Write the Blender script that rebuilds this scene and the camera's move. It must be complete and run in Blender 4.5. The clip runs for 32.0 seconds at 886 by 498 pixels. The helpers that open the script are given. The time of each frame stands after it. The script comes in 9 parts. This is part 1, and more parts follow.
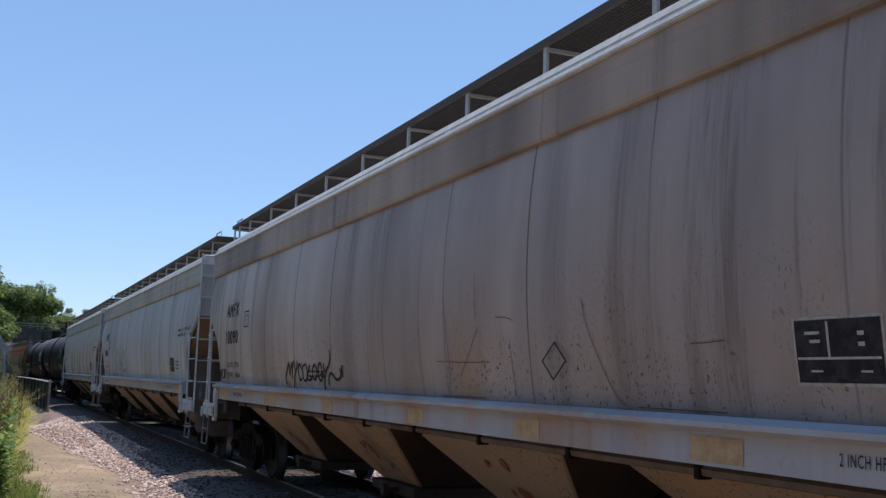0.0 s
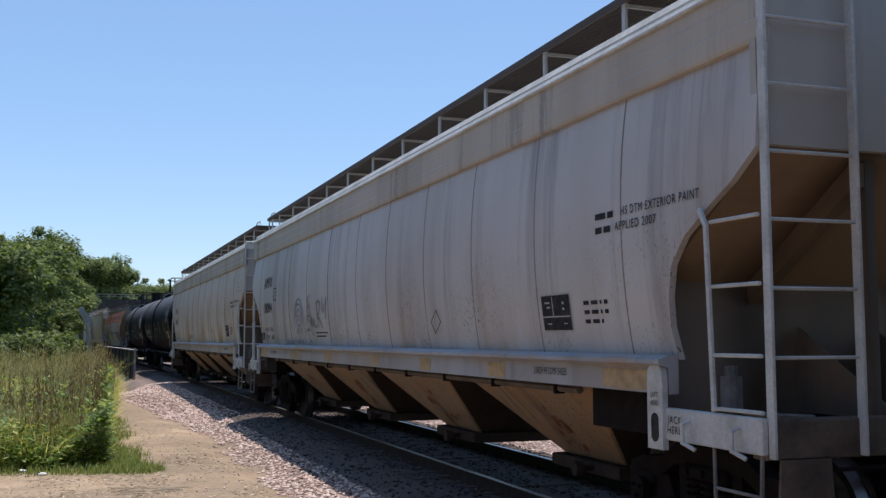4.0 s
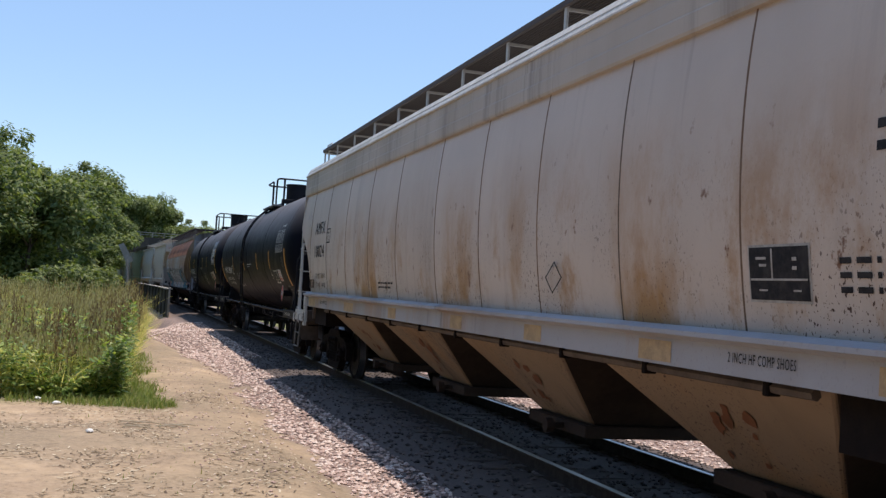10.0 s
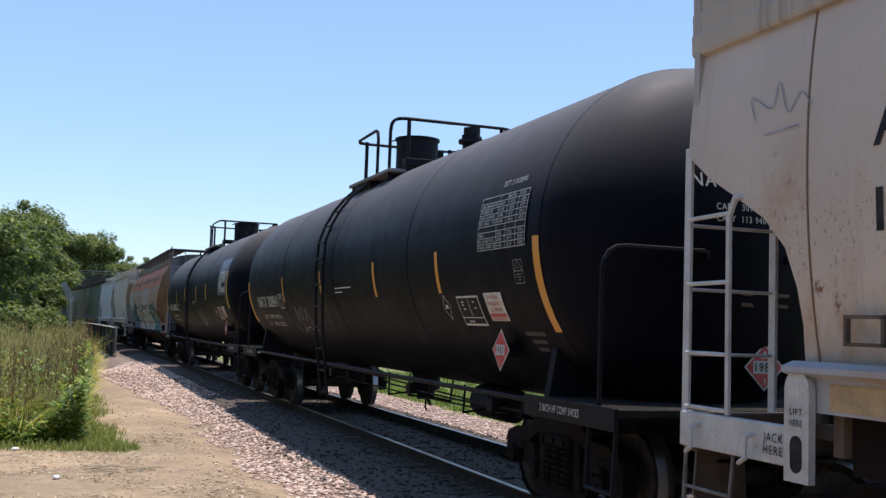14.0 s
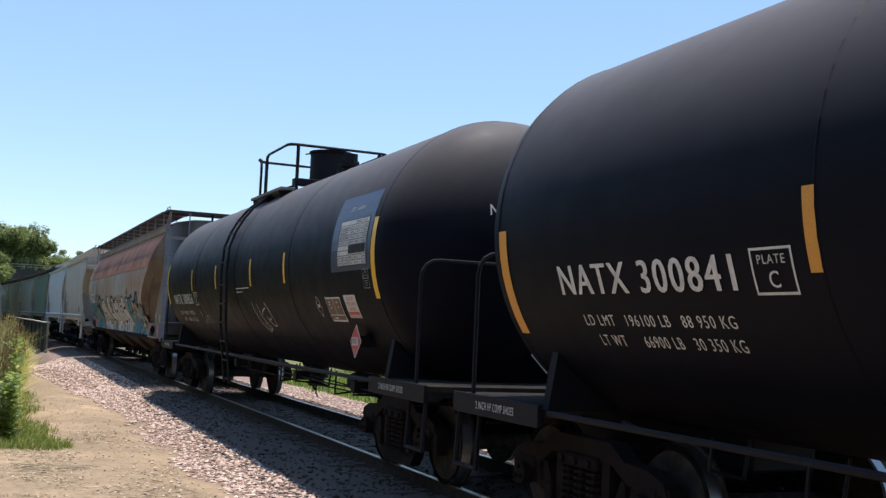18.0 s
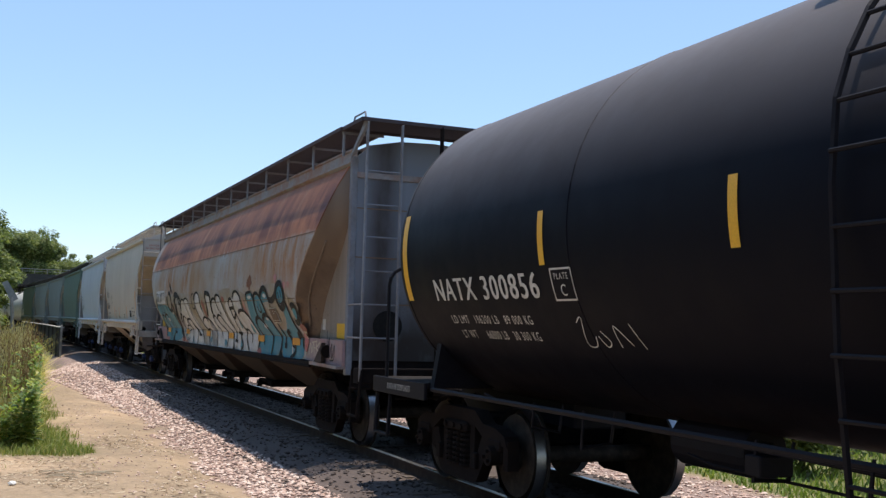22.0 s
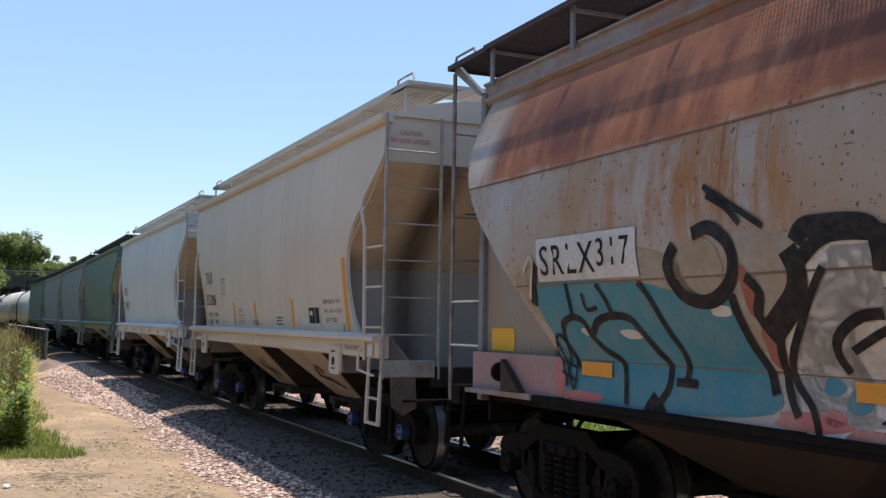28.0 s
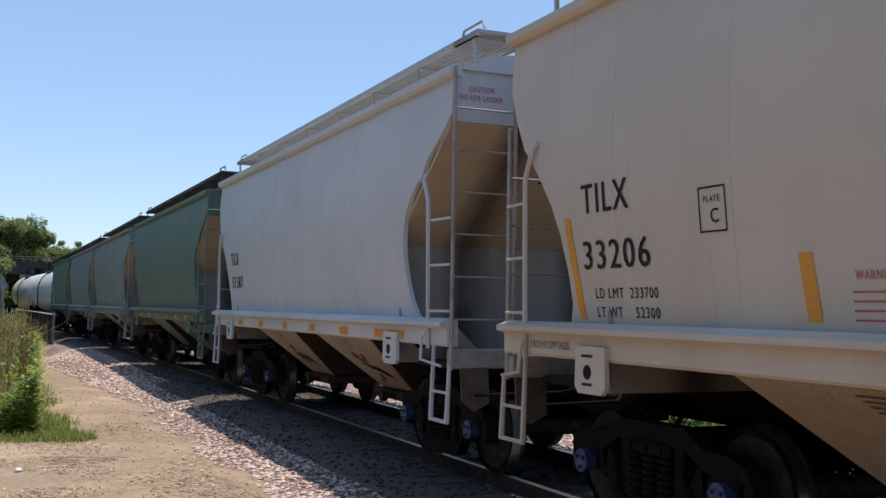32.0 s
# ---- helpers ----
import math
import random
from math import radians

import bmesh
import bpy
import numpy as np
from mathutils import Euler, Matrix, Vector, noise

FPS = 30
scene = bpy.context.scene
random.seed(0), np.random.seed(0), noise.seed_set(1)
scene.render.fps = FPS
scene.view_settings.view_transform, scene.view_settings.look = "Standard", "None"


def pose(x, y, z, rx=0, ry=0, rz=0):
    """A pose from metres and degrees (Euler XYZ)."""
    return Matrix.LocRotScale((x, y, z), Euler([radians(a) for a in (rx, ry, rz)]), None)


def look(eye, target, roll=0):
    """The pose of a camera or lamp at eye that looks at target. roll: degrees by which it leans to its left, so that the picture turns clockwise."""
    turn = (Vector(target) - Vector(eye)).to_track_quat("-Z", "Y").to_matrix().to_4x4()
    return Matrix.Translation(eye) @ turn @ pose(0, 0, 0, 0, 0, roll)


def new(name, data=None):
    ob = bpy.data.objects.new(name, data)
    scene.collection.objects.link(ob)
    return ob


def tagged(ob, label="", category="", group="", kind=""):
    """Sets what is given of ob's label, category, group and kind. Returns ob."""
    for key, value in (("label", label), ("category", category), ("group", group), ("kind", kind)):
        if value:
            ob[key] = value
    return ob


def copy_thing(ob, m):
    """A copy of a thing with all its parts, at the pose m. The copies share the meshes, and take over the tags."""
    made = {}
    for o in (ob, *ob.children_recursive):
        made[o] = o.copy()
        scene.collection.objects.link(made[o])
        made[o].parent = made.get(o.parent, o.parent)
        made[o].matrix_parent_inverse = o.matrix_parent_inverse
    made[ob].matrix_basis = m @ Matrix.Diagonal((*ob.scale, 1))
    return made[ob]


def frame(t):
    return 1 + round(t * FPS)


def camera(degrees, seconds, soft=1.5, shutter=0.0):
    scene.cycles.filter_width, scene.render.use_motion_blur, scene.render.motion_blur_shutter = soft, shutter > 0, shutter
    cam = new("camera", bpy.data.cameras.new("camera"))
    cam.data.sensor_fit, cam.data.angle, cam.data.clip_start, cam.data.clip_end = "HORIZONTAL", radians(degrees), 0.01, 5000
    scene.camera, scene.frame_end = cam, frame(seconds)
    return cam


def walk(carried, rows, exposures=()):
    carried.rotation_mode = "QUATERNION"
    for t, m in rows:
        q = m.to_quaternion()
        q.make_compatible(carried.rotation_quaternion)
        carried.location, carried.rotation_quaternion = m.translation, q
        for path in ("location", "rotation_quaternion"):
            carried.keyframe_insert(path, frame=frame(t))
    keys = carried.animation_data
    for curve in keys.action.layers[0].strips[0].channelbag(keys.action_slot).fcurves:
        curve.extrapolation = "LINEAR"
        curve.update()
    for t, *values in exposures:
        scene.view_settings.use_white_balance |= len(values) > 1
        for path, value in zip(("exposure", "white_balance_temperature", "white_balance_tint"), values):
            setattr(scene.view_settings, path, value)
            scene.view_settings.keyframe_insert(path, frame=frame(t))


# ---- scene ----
# Rail top is z = 0; y runs along the track away from the viewer, x to the right.
cam = camera(46.2, 32.0, soft=1.4)
walk(cam, [
    (0.0, pose(0.234, -0.143, 1.681, 97.35, -1.85, -22.90)),
    (0.5, pose(0.293, -0.173, 1.671, 98.46, -1.81, -26.13)),
    (1.0, pose(0.315, -0.233, 1.706, 96.54, -1.96, -23.67)),
    (1.5, pose(0.250, -0.245, 1.690, 96.66, -2.26, -22.52)),
    (2.0, pose(0.190, -0.269, 1.686, 95.63, -2.06, -19.89)),
    (2.5, pose(0.194, -0.230, 1.681, 94.28, -1.63, -19.35)),
    (3.0, pose(0.186, -0.162, 1.664, 94.81, -2.15, -18.71)),
    (3.5, pose(0.063, -0.112, 1.676, 94.56, -0.93, -18.90)),
    (4.0, pose(-0.032, -0.023, 1.669, 94.93, 0.09, -19.07)),
    (4.5, pose(-0.030, 0.007, 1.654, 93.92, -0.88, -18.39)),
    (6.5, pose(-0.037, 0.030, 1.638, 92.77, -1.40, -20.16)),
    (7.0, pose(-0.034, 0.012, 1.649, 92.64, -1.49, -20.40)),
    (7.5, pose(-0.028, 0.013, 1.654, 92.48, -1.51, -20.28)),
    (8.0, pose(-0.024, 0.012, 1.658, 92.65, -1.74, -20.41)),
    (8.5, pose(-0.026, 0.001, 1.656, 92.76, -2.06, -20.58)),
    (9.0, pose(0.047, -0.002, 1.653, 92.59, -1.99, -20.45)),
    (9.5, pose(0.231, -0.043, 1.654, 92.60, -3.14, -19.23)),
    (10.0, pose(0.344, -0.082, 1.654, 92.54, -3.51, -16.96)),
    (10.5, pose(0.369, -0.110, 1.651, 92.46, -2.13, -16.31)),
    (11.0, pose(0.379, -0.138, 1.675, 92.78, -1.70, -15.77)),
    (11.5, pose(0.374, -0.133, 1.645, 94.38, -1.03, -14.03)),
    (12.0, pose(0.251, -0.027, 1.670, 93.17, -0.94, -16.67)),
    (12.5, pose(0.130, 0.056, 1.691, 93.24, 0.97, -18.94)),
    (13.0, pose(0.084, 0.061, 1.664, 94.54, -0.54, -18.58)),
    (13.5, pose(0.061, 0.054, 1.666, 94.61, -2.12, -19.79)),
    (14.0, pose(0.040, 0.046, 1.663, 94.35, -1.96, -19.95)),
    (14.5, pose(0.016, 0.037, 1.664, 94.80, -2.85, -20.91)),
    (15.0, pose(0.015, 0.028, 1.661, 95.54, -3.18, -21.06)),
    (15.5, pose(0.020, -0.079, 1.686, 95.51, -2.89, -21.52)),
    (17.5, pose(-0.001, 0.119, 1.646, 94.66, -2.71, -22.93)),
    (18.0, pose(0.005, 0.101, 1.666, 94.39, -2.49, -23.35)),
    (18.5, pose(0.002, 0.072, 1.669, 94.18, -2.52, -24.11)),
    (19.0, pose(0.010, 0.053, 1.668, 93.94, -2.43, -24.86)),
    (19.5, pose(0.028, 0.043, 1.656, 93.76, -2.19, -25.43)),
    (20.0, pose(0.028, 0.030, 1.660, 93.62, -2.04, -25.56)),
    (20.5, pose(0.030, 0.022, 1.666, 93.57, -1.93, -25.21)),
    (21.0, pose(0.036, 0.038, 1.666, 93.39, -1.75, -24.42)),
    (21.5, pose(0.011, 0.028, 1.689, 94.21, -3.32, -21.83)),
    (22.0, pose(-0.136, 0.108, 1.706, 94.24, -1.60, -22.84)),
    (22.5, pose(-0.285, 0.034, 1.736, 94.10, -0.09, -21.48)),
    (23.0, pose(-0.279, 0.057, 1.725, 94.32, -1.30, -20.02)),
    (23.5, pose(-0.218, 0.101, 1.707, 93.96, -1.77, -20.56)),
    (24.0, pose(-0.217, 0.113, 1.699, 94.20, -1.73, -22.70)),
    (24.5, pose(-0.195, 0.134, 1.685, 94.37, -1.43, -22.47)),
    (25.0, pose(-0.192, 0.084, 1.700, 94.19, -1.28, -22.71)),
    (25.5, pose(-0.228, 0.067, 1.701, 94.14, -1.64, -23.03)),
    (27.5, pose(-0.237, -0.007, 1.726, 94.14, -1.24, -23.41)),
    (28.0, pose(-0.232, -0.030, 1.731, 94.13, -0.98, -23.62)),
    (28.5, pose(-0.226, -0.015, 1.725, 94.07, -0.86, -23.67)),
    (29.0, pose(-0.229, 0.011, 1.727, 93.90, -0.87, -23.84)),
    (29.5, pose(-0.216, 0.033, 1.721, 93.83, -0.96, -23.71)),
    (30.0, pose(-0.188, 0.092, 1.701, 93.72, -1.16, -24.09)),
    (30.5, pose(-0.189, 0.125, 1.696, 93.59, -1.14, -24.55)),
    (31.0, pose(-0.205, 0.154, 1.688, 93.62, -1.12, -24.71)),
    (31.5, pose(-0.258, 0.142, 1.693, 93.56, -1.06, -24.25)),
    (32.0, pose(-0.292, 0.136, 1.696, 93.33, -0.98, -23.39))], exposures=[(0, -0.08, 5900, 12), (2, -0.06, 5950, 12), (4, 0.0, 6100, 12), (7, 0.04, 6300, 13), (8, 0.06, 6300, 13), (9, 0.2, 6450, 13), (10, 0.15, 6400, 13), (13, 0.1, 6300, 12), (15, 0.38, 6400, 11), (19, 0.3, 6450, 10), (23, 0.32, 6550, 11), (25, 0.34, 6650, 12), (28, 0.33, 6600, 12), (30, 0.28, 6550, 12), (31, 0.12, 6400, 12), (32, 0.05, 6350, 12)])

# ---- daylight ----
SUN = Vector((0.14, 0.02, 0.98)).normalized()
world = bpy.data.worlds.new("sky")
scene.world = world
world.use_nodes = True
wn = world.node_tree
sky = wn.nodes.new("ShaderNodeTexSky")
sky.sky_type = "NISHITA"
sky.sun_disc = False
sky.sun_elevation = math.asin(SUN.z)
sky.sun_rotation = math.atan2(SUN.x, SUN.y)
sky.air_density, sky.dust_density, sky.ozone_density = 1.0, 0.15, 1.4
wn.nodes["Background"].inputs[1].default_value = 0.15
blue = wn.nodes.new("ShaderNodeMix")
blue.data_type = "RGBA"
blue.inputs[0].default_value = 0.35
blue.inputs[7].default_value = (2.4, 4.0, 6.5, 1)
wn.links.new(sky.outputs[0], blue.inputs[6])
wn.links.new(blue.outputs[2], wn.nodes["Background"].inputs[0])
sun = new("sun", bpy.data.lights.new("sun", "SUN"))
sun.data.energy, sun.data.angle, sun.data.color = 4.4, radians(0.53), (1.0, 0.91, 0.80)
sun.matrix_world = look(SUN * 60, (0, 0, 0))


# ---- materials ----
def ramp(nt, fac, stops):
    r = nt.nodes.new("ShaderNodeValToRGB")
    r.color_ramp.elements[0].position, r.color_ramp.elements[1].position = stops[0][0], stops[-1][0]
    r.color_ramp.elements[0].color, r.color_ramp.elements[1].color = (*stops[0][1], 1), (*stops[-1][1], 1)
    for p, c in stops[1:-1]:
        r.color_ramp.elements.new(p).color = (*c, 1)
    nt.links.new(fac, r.inputs[0])
    return r.outputs[0]


def grey(a):
    return (a, a, a)


def tex(nt, size, detail=4.0, stretch=(1, 1, 1), vary=True, rough=0.6):
    """Noise in object space, shifted from object to object."""
    co = nt.nodes.new("ShaderNodeTexCoord")
    mp = nt.nodes.new("ShaderNodeMapping")
    mp.inputs["Scale"].default_value = stretch
    nt.links.new(co.outputs["Object"], mp.inputs[0])
    if vary:
        oi = nt.nodes.new("ShaderNodeObjectInfo")
        mul = nt.nodes.new("ShaderNodeMath")
        mul.operation, mul.inputs[1].default_value = "MULTIPLY", 37.0
        nt.links.new(oi.outputs["Random"], mul.inputs[0])
        nt.links.new(mul.outputs[0], mp.inputs["Location"])
    n = nt.nodes.new("ShaderNodeTexNoise")
    n.inputs["Scale"].default_value, n.inputs["Detail"].default_value, n.inputs["Roughness"].default_value = size, detail, rough
    nt.links.new(mp.outputs[0], n.inputs["Vector"])
    return n.outputs["Fac"]


def mix(nt, fac, a, b, mode="MIX"):
    m = nt.nodes.new("ShaderNodeMix")
    m.data_type, m.blend_type = "RGBA", mode
    for k, v in ((0, fac), (6, a), (7, b)):
        if isinstance(v, (int, float)):
            m.inputs[k].default_value = v
        elif isinstance(v, tuple):
            m.inputs[k].default_value = (*v, 1)
        else:
            nt.links.new(v, m.inputs[k])
    return m.outputs[2]


def height(nt, lo, hi):
    """0 below lo metres, 1 above hi metres, in the thing's own space."""
    co = nt.nodes.new("ShaderNodeTexCoord")
    sp = nt.nodes.new("ShaderNodeSeparateXYZ")
    nt.links.new(co.outputs["Object"], sp.inputs[0])
    mr = nt.nodes.new("ShaderNodeMapRange")
    mr.inputs[1].default_value, mr.inputs[2].default_value = lo, hi
    nt.links.new(sp.outputs["Z"], mr.inputs[0])
    return mr.outputs[0]


def times_(nt, a, b):
    m = nt.nodes.new("ShaderNodeMath")
    m.operation = "MULTIPLY"
    for k, v in ((0, a), (1, b)):
        if isinstance(v, (int, float)):
            m.inputs[k].default_value = v
        else:
            nt.links.new(v, m.inputs[k])
    return m.outputs[0]


def material(name, rough=0.6, metal=0.0, bump=0.0, bump_size=60.0, stretch=(1, 1, 1)):
    m = bpy.data.materials.new(name)
    m.use_nodes = True
    nt = m.node_tree
    b = nt.nodes["Principled BSDF"]
    b.inputs["Roughness"].default_value, b.inputs["Metallic"].default_value = rough, metal
    if bump:
        bp = nt.nodes.new("ShaderNodeBump")
        bp.inputs["Strength"].default_value, bp.inputs["Distance"].default_value = bump, 0.01
        nt.links.new(tex(nt, bump_size, 3.0, stretch), bp.inputs["Height"])
        nt.links.new(bp.outputs[0], b.inputs["Normal"])
    return m, nt, b.inputs["Base Color"], b


def plain(name, colour, rough=0.6, metal=0.0, wear=0.25, size=9.0, dirt=(0.10, 0.08, 0.06), bump=0.15, gloss=0.5):
    m, nt, out, b = material(name, rough, metal, bump)
    b.inputs["Specular IOR Level"].default_value = gloss
    f = ramp(nt, tex(nt, size, 6.0), [(0.42, grey(0)), (0.72, grey(wear))])
    c = mix(nt, f, colour, dirt)
    f2 = ramp(nt, tex(nt, size * 9, 3.0), [(0.3, grey(0.86)), (0.7, grey(1.08))])
    nt.links.new(mix(nt, 1.0, c, f2, "MULTIPLY"), out)
    return m


def along(nt, y0, y1):
    """0 at y0 metres, 1 at y1 metres along the thing."""
    co = nt.nodes.new("ShaderNodeTexCoord")
    sp = nt.nodes.new("ShaderNodeSeparateXYZ")
    nt.links.new(co.outputs["Object"], sp.inputs[0])
    mr = nt.nodes.new("ShaderNodeMapRange")
    mr.inputs[1].default_value, mr.inputs[2].default_value = y0, y1
    nt.links.new(sp.outputs["Y"], mr.inputs[0])
    return mr.outputs[0]


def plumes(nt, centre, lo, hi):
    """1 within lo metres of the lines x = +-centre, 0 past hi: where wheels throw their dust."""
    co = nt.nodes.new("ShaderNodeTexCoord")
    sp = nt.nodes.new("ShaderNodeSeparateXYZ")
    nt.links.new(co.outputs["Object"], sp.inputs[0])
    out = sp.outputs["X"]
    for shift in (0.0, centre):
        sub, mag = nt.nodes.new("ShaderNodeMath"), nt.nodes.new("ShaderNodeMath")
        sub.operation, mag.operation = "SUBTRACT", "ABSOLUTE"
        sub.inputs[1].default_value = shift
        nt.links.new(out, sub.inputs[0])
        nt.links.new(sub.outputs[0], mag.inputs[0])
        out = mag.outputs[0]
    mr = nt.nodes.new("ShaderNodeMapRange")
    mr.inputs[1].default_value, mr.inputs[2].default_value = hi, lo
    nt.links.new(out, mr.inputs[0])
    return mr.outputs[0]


def painted(name, colour, streak, rust, speck, tint=(0.20, 0.145, 0.095), rough=0.55, sooty=None, dust=0.0, dark_below=0.0):
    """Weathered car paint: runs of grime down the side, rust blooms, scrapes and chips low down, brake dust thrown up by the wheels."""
    m, nt, out, b = material(name, rough, 0.0, 0.12, 30.0)
    b.inputs["Specular IOR Level"].default_value = 0.35
    c = mix(nt, ramp(nt, tex(nt, 0.7, 5.0), [(0.35, grey(0)), (0.7, grey(0.6))]), colour, tuple(v * 0.82 for v in colour))
    wide = ramp(nt, tex(nt, 1.0, 3.0, (1, 0.55, 0.13)), [(0.46, grey(0)), (0.72, grey(1))])
    c = mix(nt, times_(nt, wide, streak * 0.55), c, tint)
    if sooty:
        film = times_(nt, along(nt, *sooty), ramp(nt, tex(nt, 1.0, 5.0, (1, 0.8, 0.2)), [(0.25, grey(0.25)), (0.7, grey(0.75))]))
        c = mix(nt, film, c, (0.17, 0.135, 0.125))
    cluster = ramp(nt, tex(nt, 0.33, 2.0, (1, 1, 0.3)), [(0.42, grey(0.04)), (0.60, grey(1))])
    runs = ramp(nt, tex(nt, 1.0, 9.0, (1, 2.3, 0.13), rough=0.74), [(0.50, grey(0)), (0.57, grey(0.4)), (0.68, grey(0.95))])
    c = mix(nt, times_(nt, times_(nt, runs, cluster), min(streak, 1.0)), c, (0.055, 0.037, 0.030) if sooty else (0.075, 0.056, 0.05))
    fine = ramp(nt, tex(nt, 1.0, 5.0, (1, 8, 0.25), rough=0.65), [(0.60, grey(0)), (0.70, grey(0.6))])
    fzone = ramp(nt, tex(nt, 0.6, 3.0, (1, 1, 0.4)), [(0.44, grey(0)), (0.62, grey(1))])
    c = mix(nt, times_(nt, times_(nt, fine, fzone), min(0.25 + streak * 0.4, 1.0)), c, (0.15, 0.10, 0.075))
    low = height(nt, 3.1, 1.5)
    bl = ramp(nt, tex(nt, 0.9, 8.0, (1, 1, 0.5), rough=0.62), [(0.50, grey(0)), (0.70, grey(1))])
    c = mix(nt, times_(nt, times_(nt, bl, low), rust), c, (0.36, 0.20, 0.085))
    band = height(nt, 2.75, 1.75)
    zone = ramp(nt, tex(nt, 0.7, 4.0), [(0.40, grey(0)), (0.56, grey(1))])
    stain = ramp(nt, tex(nt, 1.6, 7.0, (1, 1, 0.6), rough=0.7), [(0.50, grey(0)), (0.72, grey(0.7))])
    c = mix(nt, times_(nt, times_(nt, times_(nt, stain, band), zone), speck * 0.55), c, (0.23, 0.155, 0.10))
    for size, lo, k in ((34.0, 0.65, 1.0), (70.0, 0.665, 1.0)):
        sp = ramp(nt, tex(nt, size, 1.5, (1, 1, 0.7), rough=0.5), [(lo, grey(0)), (lo + 0.025, grey(1))])
        c = mix(nt, times_(nt, times_(nt, times_(nt, sp, band), zone), speck * k), c, (0.055, 0.026, 0.019))
    # near-black brown that grows below the given height, broken up by noise
    if dark_below:
        lower_tone = times_(nt, height(nt, dark_below + 0.5, dark_below - 0.25), ramp(nt, tex(nt, 1.5, 6.0, (1, 1, 0.5)), [(0.26, grey(0.2)), (0.52, grey(1))]))
        c = mix(nt, lower_tone, c, (0.032, 0.024, 0.021))
    if rust > 1.5:
        patchy = ramp(nt, tex(nt, 1.1, 8.0, (1, 1, 0.6), rough=0.7), [(0.53, grey(0)), (0.66, grey(0.9))])
        c = mix(nt, times_(nt, patchy, height(nt, 3.1, 1.9)), c, (0.33, 0.17, 0.06))
        sores = ramp(nt, tex(nt, 4.5, 5.0, (1, 1, 0.7), rough=0.7), [(0.63, grey(0)), (0.68, grey(0.9))])
        c = mix(nt, times_(nt, sores, height(nt, 3.2, 2.3)), c, (0.15, 0.06, 0.025))
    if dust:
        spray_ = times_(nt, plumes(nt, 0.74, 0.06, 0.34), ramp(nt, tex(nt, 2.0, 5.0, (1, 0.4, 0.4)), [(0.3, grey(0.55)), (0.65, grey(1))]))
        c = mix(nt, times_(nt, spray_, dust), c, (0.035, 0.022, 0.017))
    nt.links.new(c, out)
    return m


M = {}
M["amfx_a"] = painted("grimy_offwhite_paint", (0.50, 0.43, 0.38), 1.5, 0.6, 1.0, (0.185, 0.125, 0.085), sooty=(4.5, -1.0))
M["amfx_b"] = painted("aged_white_paint", (0.515, 0.485, 0.475), 0.6, 0.5, 1.0)
M["amfx_c"] = painted("stained_cream_paint", (0.56, 0.475, 0.405), 0.3, 1.7, 1.0)
M["seam"] = painted("rusted_seam", (0.17, 0.10, 0.06), 1.0, 1.0, 1.0)
M["seam_faint"] = painted("grey_seam", (0.26, 0.235, 0.22), 1.2, 0.6, 1.0)
M["rustbloom"] = plain("rust_bloom", (0.20, 0.075, 0.03), 0.8, wear=0.6, size=6.0, dirt=(0.10, 0.04, 0.02))
M["fascia"] = painted("fascia_paint", (0.47, 0.41, 0.345), 0.85, 0.1, 0.0)
M["fascia_sooty"] = painted("sooty_fascia_paint", (0.38, 0.305, 0.24), 1.7, 0.1, 0.0, (0.10, 0.07, 0.05))
M["roof"] = plain("roof_paint", (0.60, 0.58, 0.54), 0.55, wear=0.4, size=2.0)
M["bay"] = painted("hopper_bay_paint", (0.30, 0.22, 0.15), 1.0, 0.8, 1.0, rough=0.65)
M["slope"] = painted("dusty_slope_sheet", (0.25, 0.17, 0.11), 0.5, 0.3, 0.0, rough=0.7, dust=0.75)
M["white"] = plain("white_steel_paint", (0.50, 0.50, 0.49), 0.5, wear=0.35, size=5.0)
M["sill"] = painted("sill_paint", (0.37, 0.375, 0.40), 0.8, 0.7, 0.15)
M["endgrey"] = painted("end_wall_paint", (0.40, 0.37, 0.335), 0.45, 0.2, 0.0)
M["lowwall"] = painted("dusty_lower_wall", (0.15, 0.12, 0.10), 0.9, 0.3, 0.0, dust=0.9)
# dark tone standing for shade on bay end sheets; outlet gates share it
M["bayshade"] = plain("bay_shade_film", (0.040, 0.030, 0.025), 0.9, wear=0.6, size=2.0, dirt=(0.075, 0.052, 0.038), gloss=0.15)
M["grimebeam"] = plain("grimy_end_beam", (0.13, 0.10, 0.08), 0.75, wear=0.7, size=3.0, dirt=(0.035, 0.026, 0.022), gloss=0.2)
M["grate"] = plain("walkway_steel", (0.075, 0.062, 0.058), 0.8, 0.1, wear=0.4)
M["grate_dark"] = plain("purple_brown_walkway", (0.050, 0.036, 0.043), 0.8, 0.1, wear=0.4)
M["steprod"] = plain("grimy_step_paint", (0.17, 0.16, 0.15), 0.7, wear=0.8, size=6.0, dirt=(0.05, 0.04, 0.035))
M["grate_light"] = plain("galvanised_walkway", (0.46, 0.45, 0.43), 0.55, 0.2, wear=0.2)
M["tilx"] = painted("pale_grey_paint", (0.59, 0.515, 0.435), 0.12, 0.25, 0.0, (0.42, 0.34, 0.22))
M["tilx_white"] = painted("white_hopper_paint", (0.60, 0.61, 0.62), 0.10, 0.1, 0.0)
M["green"] = painted("faded_green_paint", (0.13, 0.19, 0.15), 0.35, 0.1, 0.0, (0.14, 0.16, 0.13))
M["greygreen"] = painted("grey_green_paint", (0.24, 0.27, 0.25), 0.3, 0.1, 0.0)
M["bay_pale"] = painted("dusty_bay_paint", (0.44, 0.37, 0.295), 0.4, 0.7, 0.3)
M["black"] = None
